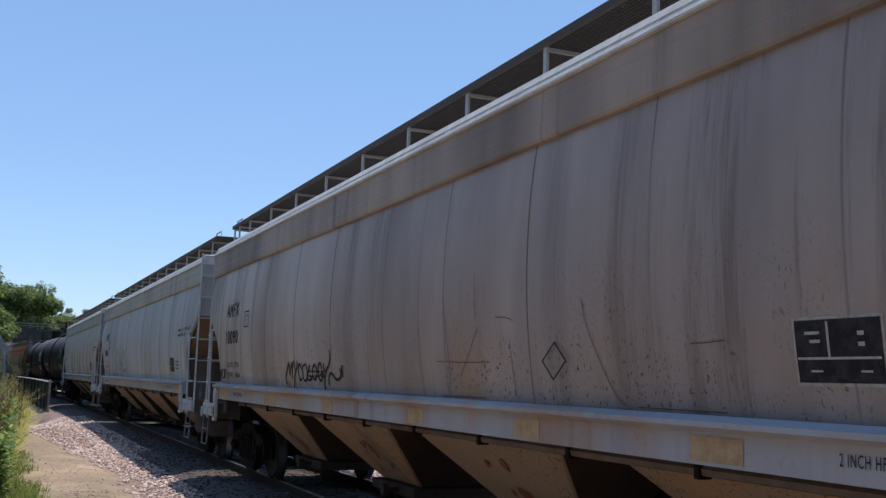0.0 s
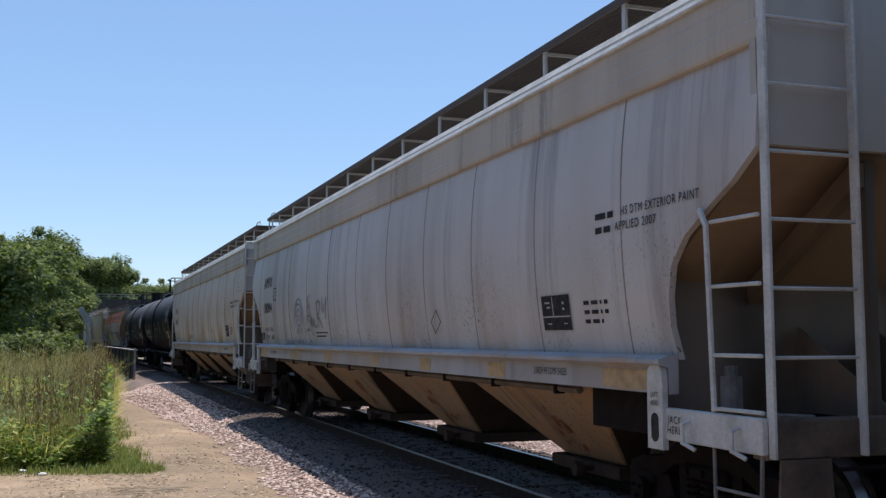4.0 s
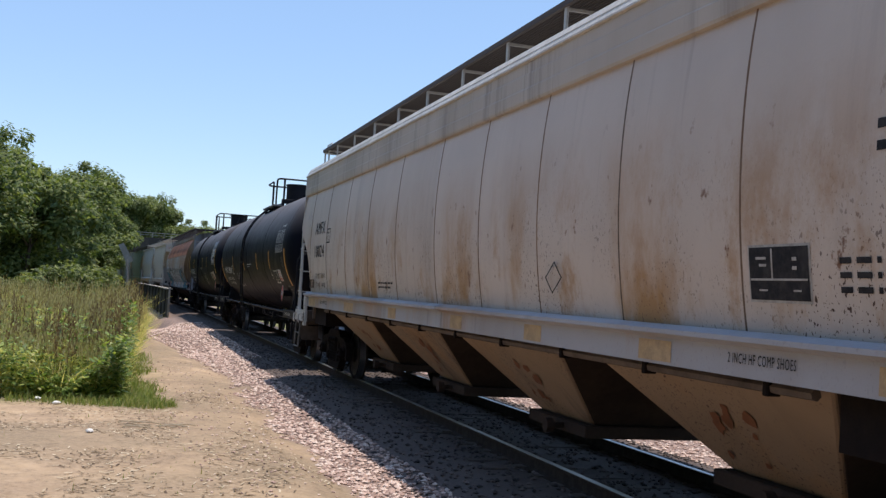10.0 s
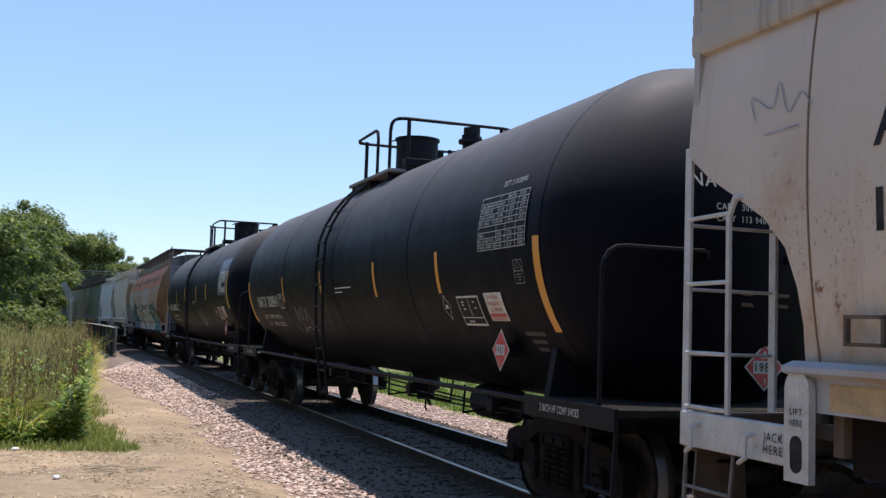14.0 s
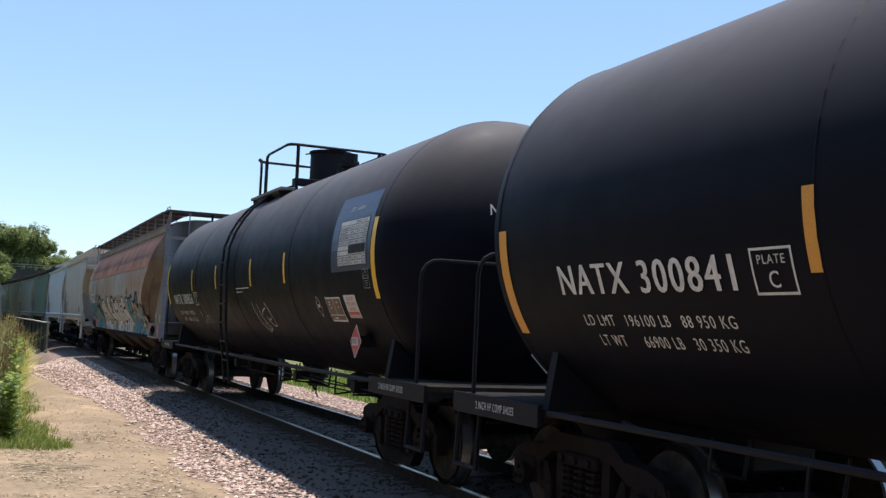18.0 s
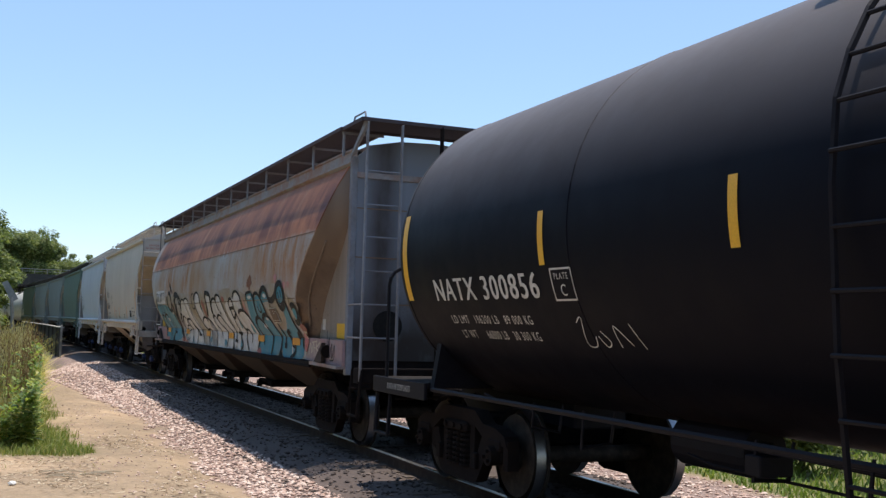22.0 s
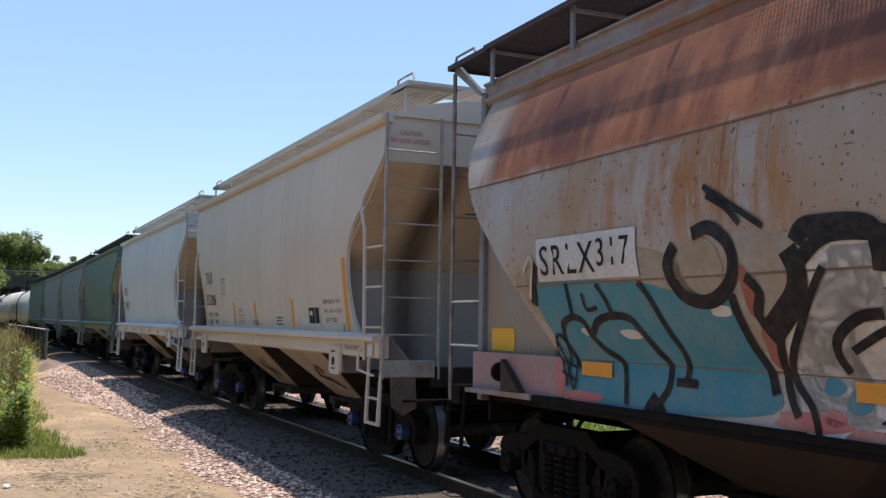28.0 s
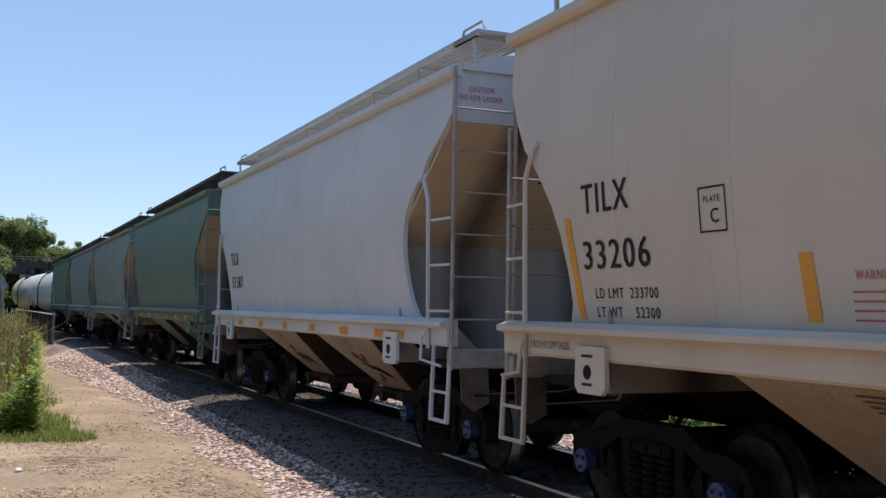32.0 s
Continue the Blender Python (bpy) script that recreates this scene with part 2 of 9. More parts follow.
M["iron"] = plain("truck_iron", (0.010, 0.0075, 0.007), 0.9, 0.0, wear=0.5, size=7.0, dirt=(0.024, 0.016, 0.012), gloss=0.12)
M["wheel"] = plain("wheel_steel", (0.018, 0.015, 0.013), 0.75, 0.1, wear=0.5, gloss=0.2)
M["tread"] = plain("polished_tread", (0.40, 0.40, 0.41), 0.36, 1.0, wear=0.15, bump=0.03)
M["blackpaint"] = plain("black_steel_paint", (0.008, 0.008, 0.012), 0.6, wear=0.3, dirt=(0.02, 0.018, 0.018), gloss=0.15)
M["text_black"] = plain("stencil_black", (0.013, 0.013, 0.016), 0.7, wear=0.3, size=14.0, dirt=(0.12, 0.11, 0.10), gloss=0.2)
M["text_white"] = plain("stencil_white", (0.60, 0.60, 0.57), 0.6, wear=0.45, size=12.0, dirt=(0.22, 0.20, 0.18))
M["panelwhite"] = plain("grimy_panel_white", (0.42, 0.40, 0.37), 0.7, wear=0.6, size=20.0, dirt=(0.16, 0.14, 0.12))
M["text_red"] = plain("stencil_red", (0.45, 0.10, 0.08), 0.6, wear=0.2)
M["orange"] = plain("orange_reflector", (0.72, 0.30, 0.03), 0.45, wear=0.3, dirt=(0.4, 0.25, 0.1))
M["tanreflect"] = plain("dirty_reflector", (0.44, 0.31, 0.17), 0.5, wear=0.5)
M["yellow"] = plain("yellow_reflector", (0.75, 0.42, 0.03), 0.45, wear=0.15, dirt=(0.5, 0.3, 0.05))
M["amber"] = plain("amber_reflector", (0.62, 0.28, 0.04), 0.5, wear=0.3, dirt=(0.5, 0.25, 0.05))
M["red"] = plain("placard_red", (0.50, 0.05, 0.05), 0.5, wear=0.1)
M["blue"] = plain("blue_cap", (0.02, 0.05, 0.17), 0.45, wear=0.4)
M["bluefilm"] = plain("blue_black_patch", (0.028, 0.036, 0.075), 0.4, wear=0.1)
M["brownplate"] = plain("brown_plaque", (0.12, 0.07, 0.045), 0.6, wear=0.3)
M["deck"] = plain("worn_deck", (0.02, 0.017, 0.016), 0.9, wear=0.6, size=6.0, dirt=(0.05, 0.042, 0.036), gloss=0.15)
M["plank"] = plain("grey_plank_paint", (0.20, 0.19, 0.19), 0.8, wear=0.5)
M["emblem"] = plain("thin_emblem_paint", (0.30, 0.30, 0.30), 0.6, wear=0.4, size=20.0, dirt=(0.05, 0.05, 0.05))
M["faint_stencil"] = plain("worn_away_stencil", (0.06, 0.058, 0.055), 0.7, wear=0.95, size=20.0, dirt=(0.02, 0.02, 0.022))
M["rail"] = plain("rail_web", (0.035, 0.024, 0.019), 0.9, 0.0, wear=0.4, gloss=0.15)
M["teal"] = plain("spray_teal", (0.028, 0.205, 0.295), 0.55, wear=0.45, size=4.0, dirt=(0.20, 0.23, 0.23))
M["spraywhite"] = plain("spray_white", (0.58, 0.575, 0.58), 0.5, wear=0.5, size=3.0, dirt=(0.3, 0.24, 0.2))
M["sprayblack"] = plain("spray_black", (0.012, 0.012, 0.015), 0.65, wear=0.35, size=12.0, dirt=(0.11, 0.09, 0.08), gloss=0.2)
M["sprayblue"] = plain("spray_faded_blue", (0.17, 0.195, 0.26), 0.6, wear=0.9, size=7.0, dirt=(0.42, 0.41, 0.41))
M["spraygrey"] = plain("spray_faded_grey", (0.15, 0.155, 0.165), 0.6, wear=0.8, size=7.0, dirt=(0.38, 0.36, 0.35))
M["pink"] = plain("spray_pink", (0.42, 0.13, 0.14), 0.5, wear=0.7, size=3.0, dirt=(0.4, 0.3, 0.25))
M["wall_conc"] = plain("old_concrete", (0.34, 0.32, 0.29), 0.85, wear=0.5, size=1.0)
M["girder"] = plain("bridge_steel", (0.018, 0.017, 0.019), 0.7, wear=0.4, size=1.0)


def tank_black():
    m, nt, out, b = material("black_tank_paint", 0.5, 0.0, 0.05, 8.0)
    c = mix(nt, ramp(nt, tex(nt, 1.2, 5.0), [(0.4, grey(0)), (0.8, grey(0.5))]), (0.0042, 0.0048, 0.0095), (0.008, 0.008, 0.011))
    # road dust where the shell faces up, made paler to paint the sunlit top
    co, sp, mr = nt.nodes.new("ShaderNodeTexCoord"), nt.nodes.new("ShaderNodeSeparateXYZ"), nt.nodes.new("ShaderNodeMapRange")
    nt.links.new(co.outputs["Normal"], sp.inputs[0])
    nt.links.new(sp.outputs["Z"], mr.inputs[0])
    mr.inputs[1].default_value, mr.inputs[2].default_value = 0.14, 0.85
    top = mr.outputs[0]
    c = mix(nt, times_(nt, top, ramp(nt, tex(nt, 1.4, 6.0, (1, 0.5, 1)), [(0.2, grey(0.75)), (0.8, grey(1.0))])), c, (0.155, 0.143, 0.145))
    low = height(nt, 1.35, 0.95)
    c = mix(nt, times_(nt, low, ramp(nt, tex(nt, 1.5, 5.0, (1, 0.5, 1)), [(0.35, grey(0)), (0.7, grey(0.7))])), c, (0.05, 0.033, 0.026))
    nt.links.new(c, out)
    b.inputs["Specular IOR Level"].default_value = 0.07
    nt.links.new(ramp(nt, tex(nt, 3.0, 4.0), [(0.3, grey(0.48)), (0.7, grey(0.58))]), b.inputs["Roughness"])
    return m


def rusty_side():
    """Pale blue-grey paint: a rusted upper course above the seam, burnt dark in smears that also paint the walkway's
    shadow, with orange runs below.
    """
    m, nt, out, b = material("rusted_pale_paint", 0.65, 0.0, 0.2, 22.0)
    b.inputs["Specular IOR Level"].default_value = 0.3
    c = mix(nt, ramp(nt, tex(nt, 0.9, 6.0), [(0.35, grey(0)), (0.65, grey(1))]), (0.41, 0.41, 0.41), (0.36, 0.305, 0.245))
    runs = ramp(nt, tex(nt, 1.0, 9.0, (1, 3.2, 0.8), rough=0.78), [(0.42, grey(0)), (0.56, grey(0.95))])
    mid = times_(nt, height(nt, 1.95, 2.55), height(nt, 3.25, 3.0))
    zone = ramp(nt, tex(nt, 0.9, 5.0, (1, 0.9, 0.5)), [(0.41, grey(0.08)), (0.54, grey(1))])
    c = mix(nt, times_(nt, times_(nt, runs, mid), zone), c, (0.33, 0.135, 0.04))
    bloom = ramp(nt, tex(nt, 0.7, 6.0, (1, 1, 0.7)), [(0.40, grey(0)), (0.62, grey(0.55))])
    c = mix(nt, times_(nt, bloom, height(nt, 1.7, 2.3)), c, (0.34, 0.19, 0.085))
    drips = ramp(nt, tex(nt, 1.0, 5.0, (1, 16, 0.45), rough=0.6), [(0.60, grey(0)), (0.68, grey(0.8))])
    c = mix(nt, times_(nt, times_(nt, drips, mid), zone), c, (0.20, 0.07, 0.028))
    upper = mix(nt, ramp(nt, tex(nt, 1.3, 6.0, (1, 2.2, 0.6)), [(0.35, grey(0)), (0.65, grey(1))]), (0.36, 0.145, 0.07), (0.25, 0.092, 0.045))
    upper = mix(nt, ramp(nt, tex(nt, 1.0, 4.0, (1, 4.0, 0.4)), [(0.56, grey(0)), (0.72, grey(0.45))]), upper, (0.40, 0.24, 0.135))
    # dark band under the walkway: burnt smears with its shadow painted in
    scorch_shade = ramp(nt, tex(nt, 1.0, 7.0, (1, 1.5, 0.4), rough=0.68), [(0.42, grey(0)), (0.58, grey(0.9))])
    upper = mix(nt, times_(nt, scorch_shade, times_(nt, height(nt, 2.95, 3.15), height(nt, 3.85, 3.45))), upper, (0.105, 0.034, 0.022))
    edge = nt.nodes.new("ShaderNodeMath")
    edge.operation = "MULTIPLY_ADD"
    nt.links.new(tex(nt, 1.6, 6.0, (1, 3, 0.4)), edge.inputs[0])
    edge.inputs[1].default_value = 0.45
    nt.links.new(height(nt, 2.75, 3.25), edge.inputs[2])
    mr = nt.nodes.new("ShaderNodeMapRange")
    mr.inputs[1].default_value, mr.inputs[2].default_value = 0.62, 0.78
    nt.links.new(edge.outputs[0], mr.inputs[0])
    cover_ = times_(nt, mr.outputs[0], along(nt, 7.95, 7.65))
    c = mix(nt, cover_, c, upper)
    specks = ramp(nt, tex(nt, 24.0, 2.0), [(0.66, grey(0)), (0.69, grey(0.85))])
    c = mix(nt, specks, c, (0.09, 0.045, 0.03))
    nt.links.new(c, out)
    return m


def ground_mat():
    """Tan dirt, thin grass to the left, dead straw between: mixed by where the lawn and the track bed are."""
    m, nt, out, b = material("packed_dirt", 0.95, 0.0, 0.6, 14.0)
    dirt = mix(nt, ramp(nt, tex(nt, 1.1, 8.0, rough=0.68), [(0.36, grey(0)), (0.62, grey(1))]), (0.47, 0.335, 0.205), (0.25, 0.175, 0.11))
    dirt = mix(nt, ramp(nt, tex(nt, 0.35, 4.0), [(0.40, grey(0)), (0.60, grey(0.8))]), dirt, (0.20, 0.15, 0.09))
    dirt = mix(nt, ramp(nt, tex(nt, 16.0, 6.0, rough=0.8), [(0.44, grey(0)), (0.7, grey(0.8))]), dirt, (0.43, 0.32, 0.215))
    dirt = mix(nt, ramp(nt, tex(nt, 7.0, 7.0, rough=0.8), [(0.52, grey(0)), (0.68, grey(0.75))]), dirt, (0.13, 0.09, 0.055))
    at = nt.nodes.new("ShaderNodeAttribute")
    at.attribute_name = "cover"
    sp = nt.nodes.new("ShaderNodeSeparateColor")
    nt.links.new(at.outputs["Color"], sp.inputs[0])
    soil = mix(nt, ramp(nt, tex(nt, 3.0, 6.0), [(0.35, grey(0)), (0.65, grey(1))]), (0.10, 0.13, 0.035), (0.19, 0.17, 0.07))
    c = mix(nt, sp.outputs[0], dirt, soil)
    stone = mix(nt, ramp(nt, tex(nt, 26.0, 4.0, rough=0.8), [(0.35, grey(0)), (0.65, grey(1))]), (0.10, 0.07, 0.06), (0.38, 0.27, 0.22))
    c = mix(nt, sp.outputs[1], c, stone)
    # third channel paints the train's shade and the rail oil into the bed
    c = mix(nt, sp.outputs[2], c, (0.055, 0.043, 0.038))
    nt.links.new(c, out)
    return m


def island(name, stops, rough=0.9, trans=0.0):
    m, nt, out, b = material(name, rough)
    g = nt.nodes.new("ShaderNodeNewGeometry")
    nt.links.new(ramp(nt, g.outputs["Random Per Island"], stops), out)
    if trans:
        b.inputs["Transmission Weight"].default_value = 0.0
        tr = nt.nodes.new("ShaderNodeBsdfTranslucent")
        nt.links.new(ramp(nt, g.outputs["Random Per Island"], [(p, (v[0] * 1.3, v[1] * 1.35, v[2] * 0.8)) for p, v in stops]), tr.inputs[0])
        ms = nt.nodes.new("ShaderNodeMixShader")
        ms.inputs[0].default_value = trans
        o = nt.nodes["Material Output"]
        nt.links.new(b.outputs[0], ms.inputs[1])
        nt.links.new(tr.outputs[0], ms.inputs[2])
        nt.links.new(ms.outputs[0], o.inputs[0])
    return m


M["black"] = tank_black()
M["rusty"] = rusty_side()
M["ground"] = ground_mat()
M["stones"] = island("ballast_stone", [(0.0, (0.19, 0.13, 0.11)), (0.35, (0.41, 0.28, 0.228)), (0.7, (0.58, 0.43, 0.355)), (1.0, (0.70, 0.58, 0.50))])
M["oily_shade"] = island("oily_shaded_ballast", [(0.0, (0.03, 0.024, 0.022)), (0.6, (0.085, 0.065, 0.058)), (1.0, (0.18, 0.14, 0.12))])
M["leaf"] = island("tree_leaf", [(0.0, (0.055, 0.085, 0.020)), (0.5, (0.125, 0.165, 0.042)), (0.85, (0.21, 0.245, 0.075)), (1.0, (0.30, 0.32, 0.12))], 0.6, 0.42)
M["blade"] = island("meadow_grass", [(0.0, (0.30, 0.33, 0.08)), (0.35, (0.50, 0.48, 0.15)), (0.7, (0.68, 0.59, 0.25)), (1.0, (0.80, 0.68, 0.38))], 0.7, 0.5)
M["lawn"] = island("short_grass", [(0.0, (0.16, 0.22, 0.05)), (0.7, (0.28, 0.32, 0.09)), (1.0, (0.42, 0.37, 0.16))], 0.8, 0.35)
M["bankgreen"] = island("bank_grass_green", [(0.0, (0.06, 0.11, 0.02)), (0.5, (0.15, 0.23, 0.04)), (0.85, (0.26, 0.34, 0.08)), (1.0, (0.40, 0.38, 0.16))], 0.7, 0.35)
M["weed"] = island("seed_stalk", [(0.0, (0.14, 0.075, 0.035)), (0.5, (0.27, 0.16, 0.07)), (1.0, (0.42, 0.30, 0.14))], 0.8, 0.15)
M["broad"] = island("broad_leaf", [(0.0, (0.06, 0.11, 0.02)), (0.5, (0.16, 0.24, 0.045)), (0.8, (0.30, 0.36, 0.09)), (1.0, (0.52, 0.50, 0.22))], 0.5, 0.4)
M["bark"] = plain("bark", (0.10, 0.075, 0.055), 0.9, wear=0.4)
M["tie"] = plain("tie_wood", (0.075, 0.055, 0.042), 0.9, wear=0.5, size=4.0, dirt=(0.15, 0.12, 0.10))
M["litter"] = plain("white_litter", (0.75, 0.74, 0.70), 0.7, wear=0.2)
M["straw"] = plain("dry_stick", (0.46, 0.38, 0.27), 0.85, wear=0.3)


# ---- mesh helpers ----
def box(bm, x0, x1, y0, y1, z0, z1, bevel=0.0):
    v = [bm.verts.new((x, y, z)) for z in (z0, z1) for y in (y0, y1) for x in (x0, x1)]
    f = [bm.faces.new([v[i] for i in q]) for q in ((0, 2, 3, 1), (4, 5, 7, 6), (0, 1, 5, 4), (2, 6, 7, 3), (0, 4, 6, 2), (1, 3, 7, 5))]
    if bevel:
        e = list({e for q in f for e in q.edges})
        bmesh.ops.bevel(bm, geom=e, offset=bevel, segments=1, affect="EDGES")
    return v


def rod(bm, pts, r=0.016, n=6):
    """A round bar through the points, with mitred bends."""
    pts = [Vector(p) for p in pts]
    rings = []
    for i, p in enumerate(pts):
        a = (pts[i] - pts[i - 1]).normalized() if i else (pts[1] - pts[0]).normalized()
        b = (pts[i + 1] - pts[i]).normalized() if i < len(pts) - 1 else a
        d = (a + b).normalized()
        s = d.orthogonal().normalized() if not rings else (rings[-1][1] - d * rings[-1][1].dot(d)).normalized()
        t = d.cross(s)
        k = 1 / max(0.5, a.dot(d))
        rings.append(([bm.verts.new(p + (s * math.cos(6.2832 * j / n) + t * math.sin(6.2832 * j / n)) * r * k) for j in range(n)], s))
    for (q, _), (w, _) in zip(rings, rings[1:]):
        for j in range(n):
            bm.faces.new((q[j], q[(j + 1) % n], w[(j + 1) % n], w[j]))
    bm.faces.new(rings[0][0][::-1])
    bm.faces.new(rings[-1][0])


def disc(bm, centre, axis, r, length, n=24, r2=None):
    """A capped cylinder or cone along axis."""
    c, a = Vector(centre), Vector(axis).normalized()
    s = a.orthogonal().normalized()
    t = a.cross(s)
    r2 = r if r2 is None else r2
    ring = lambda p, q: [bm.verts.new(p + (s * math.cos(6.2832 * j / n) + t * math.sin(6.2832 * j / n)) * q) for j in range(n)]
    b, e = ring(c - a * length / 2, r), ring(c + a * length / 2, r2)
    for j in range(n):
        bm.faces.new((b[j], b[(j + 1) % n], e[(j + 1) % n], e[j]))
    bm.faces.new(b[::-1])
    bm.faces.new(e)


def slab(bm, outline, axis, lo, hi):
    """A flat outline (two coordinates) given thickness along axis 0, 1 or 2."""
    def at(p, h):
        q = list(p)
        q.insert(axis, h)
        return bm.verts.new(q)
    a, b = [at(p, lo) for p in outline], [at(p, hi) for p in outline]
    bm.faces.new(a[::-1])
    bm.faces.new(b)
    n = len(a)
    for i in range(n):
        bm.faces.new((a[i], a[(i + 1) % n], b[(i + 1) % n], b[i]))


def part(name, bm, mat, parent, label="", smooth=False):
    bmesh.ops.recalc_face_normals(bm, faces=bm.faces)
    me = bpy.data.meshes.new(name)
    bm.to_mesh(me)
    bm.free()
    me.materials.append(M[mat])
    if smooth:
        me.polygons.foreach_set("use_smooth", [True] * len(me.polygons))
        me.set_sharp_from_angle(angle=radians(35))
    ob = new(name, me)
    ob.parent = parent
    if label:
        ob["label"] = label
    return ob


def alike(name, ob, m, parent):
    """Another piece on the mesh of ob."""
    o = new(name, ob.data)
    o.parent = parent
    o.matrix_basis = m
    return o


def raw(name, verts, faces, mat, parent=None, smooth=False):
    me = bpy.data.meshes.new(name)
    me.from_pydata([tuple(v) for v in verts], [], faces)
    me.materials.append(M[mat])
    me.polygons.foreach_set("use_smooth", [smooth] * len(me.polygons))
    ob = new(name, me)
    ob.parent = parent
    return ob


def empty(name, m=None):
    ob = new(name)
    ob.empty_display_size = 0.3
    if m:
        ob.matrix_basis = m
    return ob


def long_side(z):
    """x of the long hopper's near side: it tucks in a little at the foot."""
    if z <= 1.5:
        return -1.60
    return -1.615 + (0.07 * ((z - 2.5) / 0.95) ** 2 if z > 2.5 else 0.06 * ((2.5 - z) / 0.75) ** 2)


def lettering(name, words, mat, parent, y, z, size, wide=None, side=None, head=None, slant=0.0, bold=0.009):
    """Stencilled words on the side that faces -x: y is where they begin, z the foot of the letters, size their height.
    side(z) gives the surface's x; head(x, z) gives y of an end face, on which y is the x where they begin."""
    cu = bpy.data.curves.new("words", "FONT")
    cu.body, cu.size, cu.resolution_u, cu.shear, cu.space_character = words, 1.0, 3, slant, 1.18
    ob = new("words", cu)
    flat = bpy.data.meshes.new_from_object(ob)
    bpy.data.objects.remove(ob)
    co = np.zeros(len(flat.vertices) * 3)
    flat.vertices.foreach_get("co", co)
    co = co.reshape(-1, 3)
    k = size / 0.69
    kx = wide / max(co[:, 0].max() - co[:, 0].min(), 1e-6) if wide else k
    verts, faces = [], []
    # the weight of the strokes comes from layers shifted sideways
    for layer, shift in enumerate((-bold, bold)):
        faces += [tuple(len(co) * layer + i for i in p.vertices) for p in flat.polygons]
        for a, b, _ in co - [co[:, 0].min(), 0, 0]:
            along_, up, lift = (a + shift) * kx, z + b * k, 0.0055 + 0.0007 * layer
            if head:
                verts.append((y + along_, head(y + along_, up) - lift, up))
            else:
                verts.append(((side or long_side)(up) - lift, y - along_, up))
    me = bpy.data.meshes.new(name)
    me.from_pydata(verts, [], faces)
    me.materials.clear()
    me.materials.append(M[mat])
    me.name = name
    o = new(name, me)
    o.parent = parent
    return o


def decal(name, mat, parent, outline_y, z0, z1, side=None, proud=0.004, label="", slant=0.0, head=None):
    """A painted patch that follows the side's curve; slant shifts its top along the car."""
    y0, y1 = outline_y
    n, verts, faces = 7, [], []
    for i in range(n + 1):
        z = z0 + (z1 - z0) * i / n
        d = slant * i / n
        for y in (y0 + d, y1 + d):
            verts.append((y, head(y, z) - proud, z) if head else ((side or long_side)(z) - proud, y, z))
    for i in range(n):
        faces.append((2 * i, 2 * i + 1, 2 * i + 3, 2 * i + 2))
    o = raw(name, verts, faces, mat, parent)
    if label:
        o["label"] = label
    return o


# ---- the line of the track ----
NODES = (-150, 0, 20, 40, 60, 80, 300)
BEND = (-0.0002, -0.0004, -0.0004, 0.0003, -0.0011, -0.00114, -0.00114)
US = np.arange(-150, 300, 0.5)
TURN = np.cumsum(np.interp(US, NODES, BEND)) * 0.5
TURN -= np.interp(0, US, TURN)
LINE_X, LINE_Y = np.cumsum(np.sin(TURN)) * 0.5, np.cumsum(np.cos(TURN)) * 0.5
LINE_X += 5.43 - np.interp(0, US, LINE_X)
LINE_Y -= np.interp(0, US, LINE_Y)


def line(u, o=0.0, z=0.0):
    """The place u metres along the track, o metres to its right."""
    t = float(np.interp(u, US, TURN))
    return Vector((float(np.interp(u, US, LINE_X)) + o * math.cos(t), float(np.interp(u, US, LINE_Y)) - o * math.sin(t), z))


def line_x(y):
    return float(np.interp(y, LINE_Y, LINE_X))


GONE = (0.0, 7.62, 15.59, 23.61, 31.55, 39.34, 47.13, 54.78, 62.22, 69.61, 76.91, 84.14, 91.49, 98.75, 105.97, 112.92, 119.89)


def gone(t):
    """Metres that the train has rolled by t seconds."""
    i = min(int(t / 2), 15)
    f = t / 2 - i
    g = lambda k: GONE[k] if 0 <= k <= 16 else (2 * GONE[0] - GONE[1] if k < 0 else 2 * GONE[16] - GONE[15])
    a, b, c, d = g(i - 1), g(i), g(i + 1), g(i + 2)
    return b + 0.5 * f * (c - a + f * (2 * a - 5 * b + 4 * c - d + f * (3 * (b - c) + d - a)))


# ---- parts that all cars share ----
WHEELS = []
CARS = []
SHARED = {}


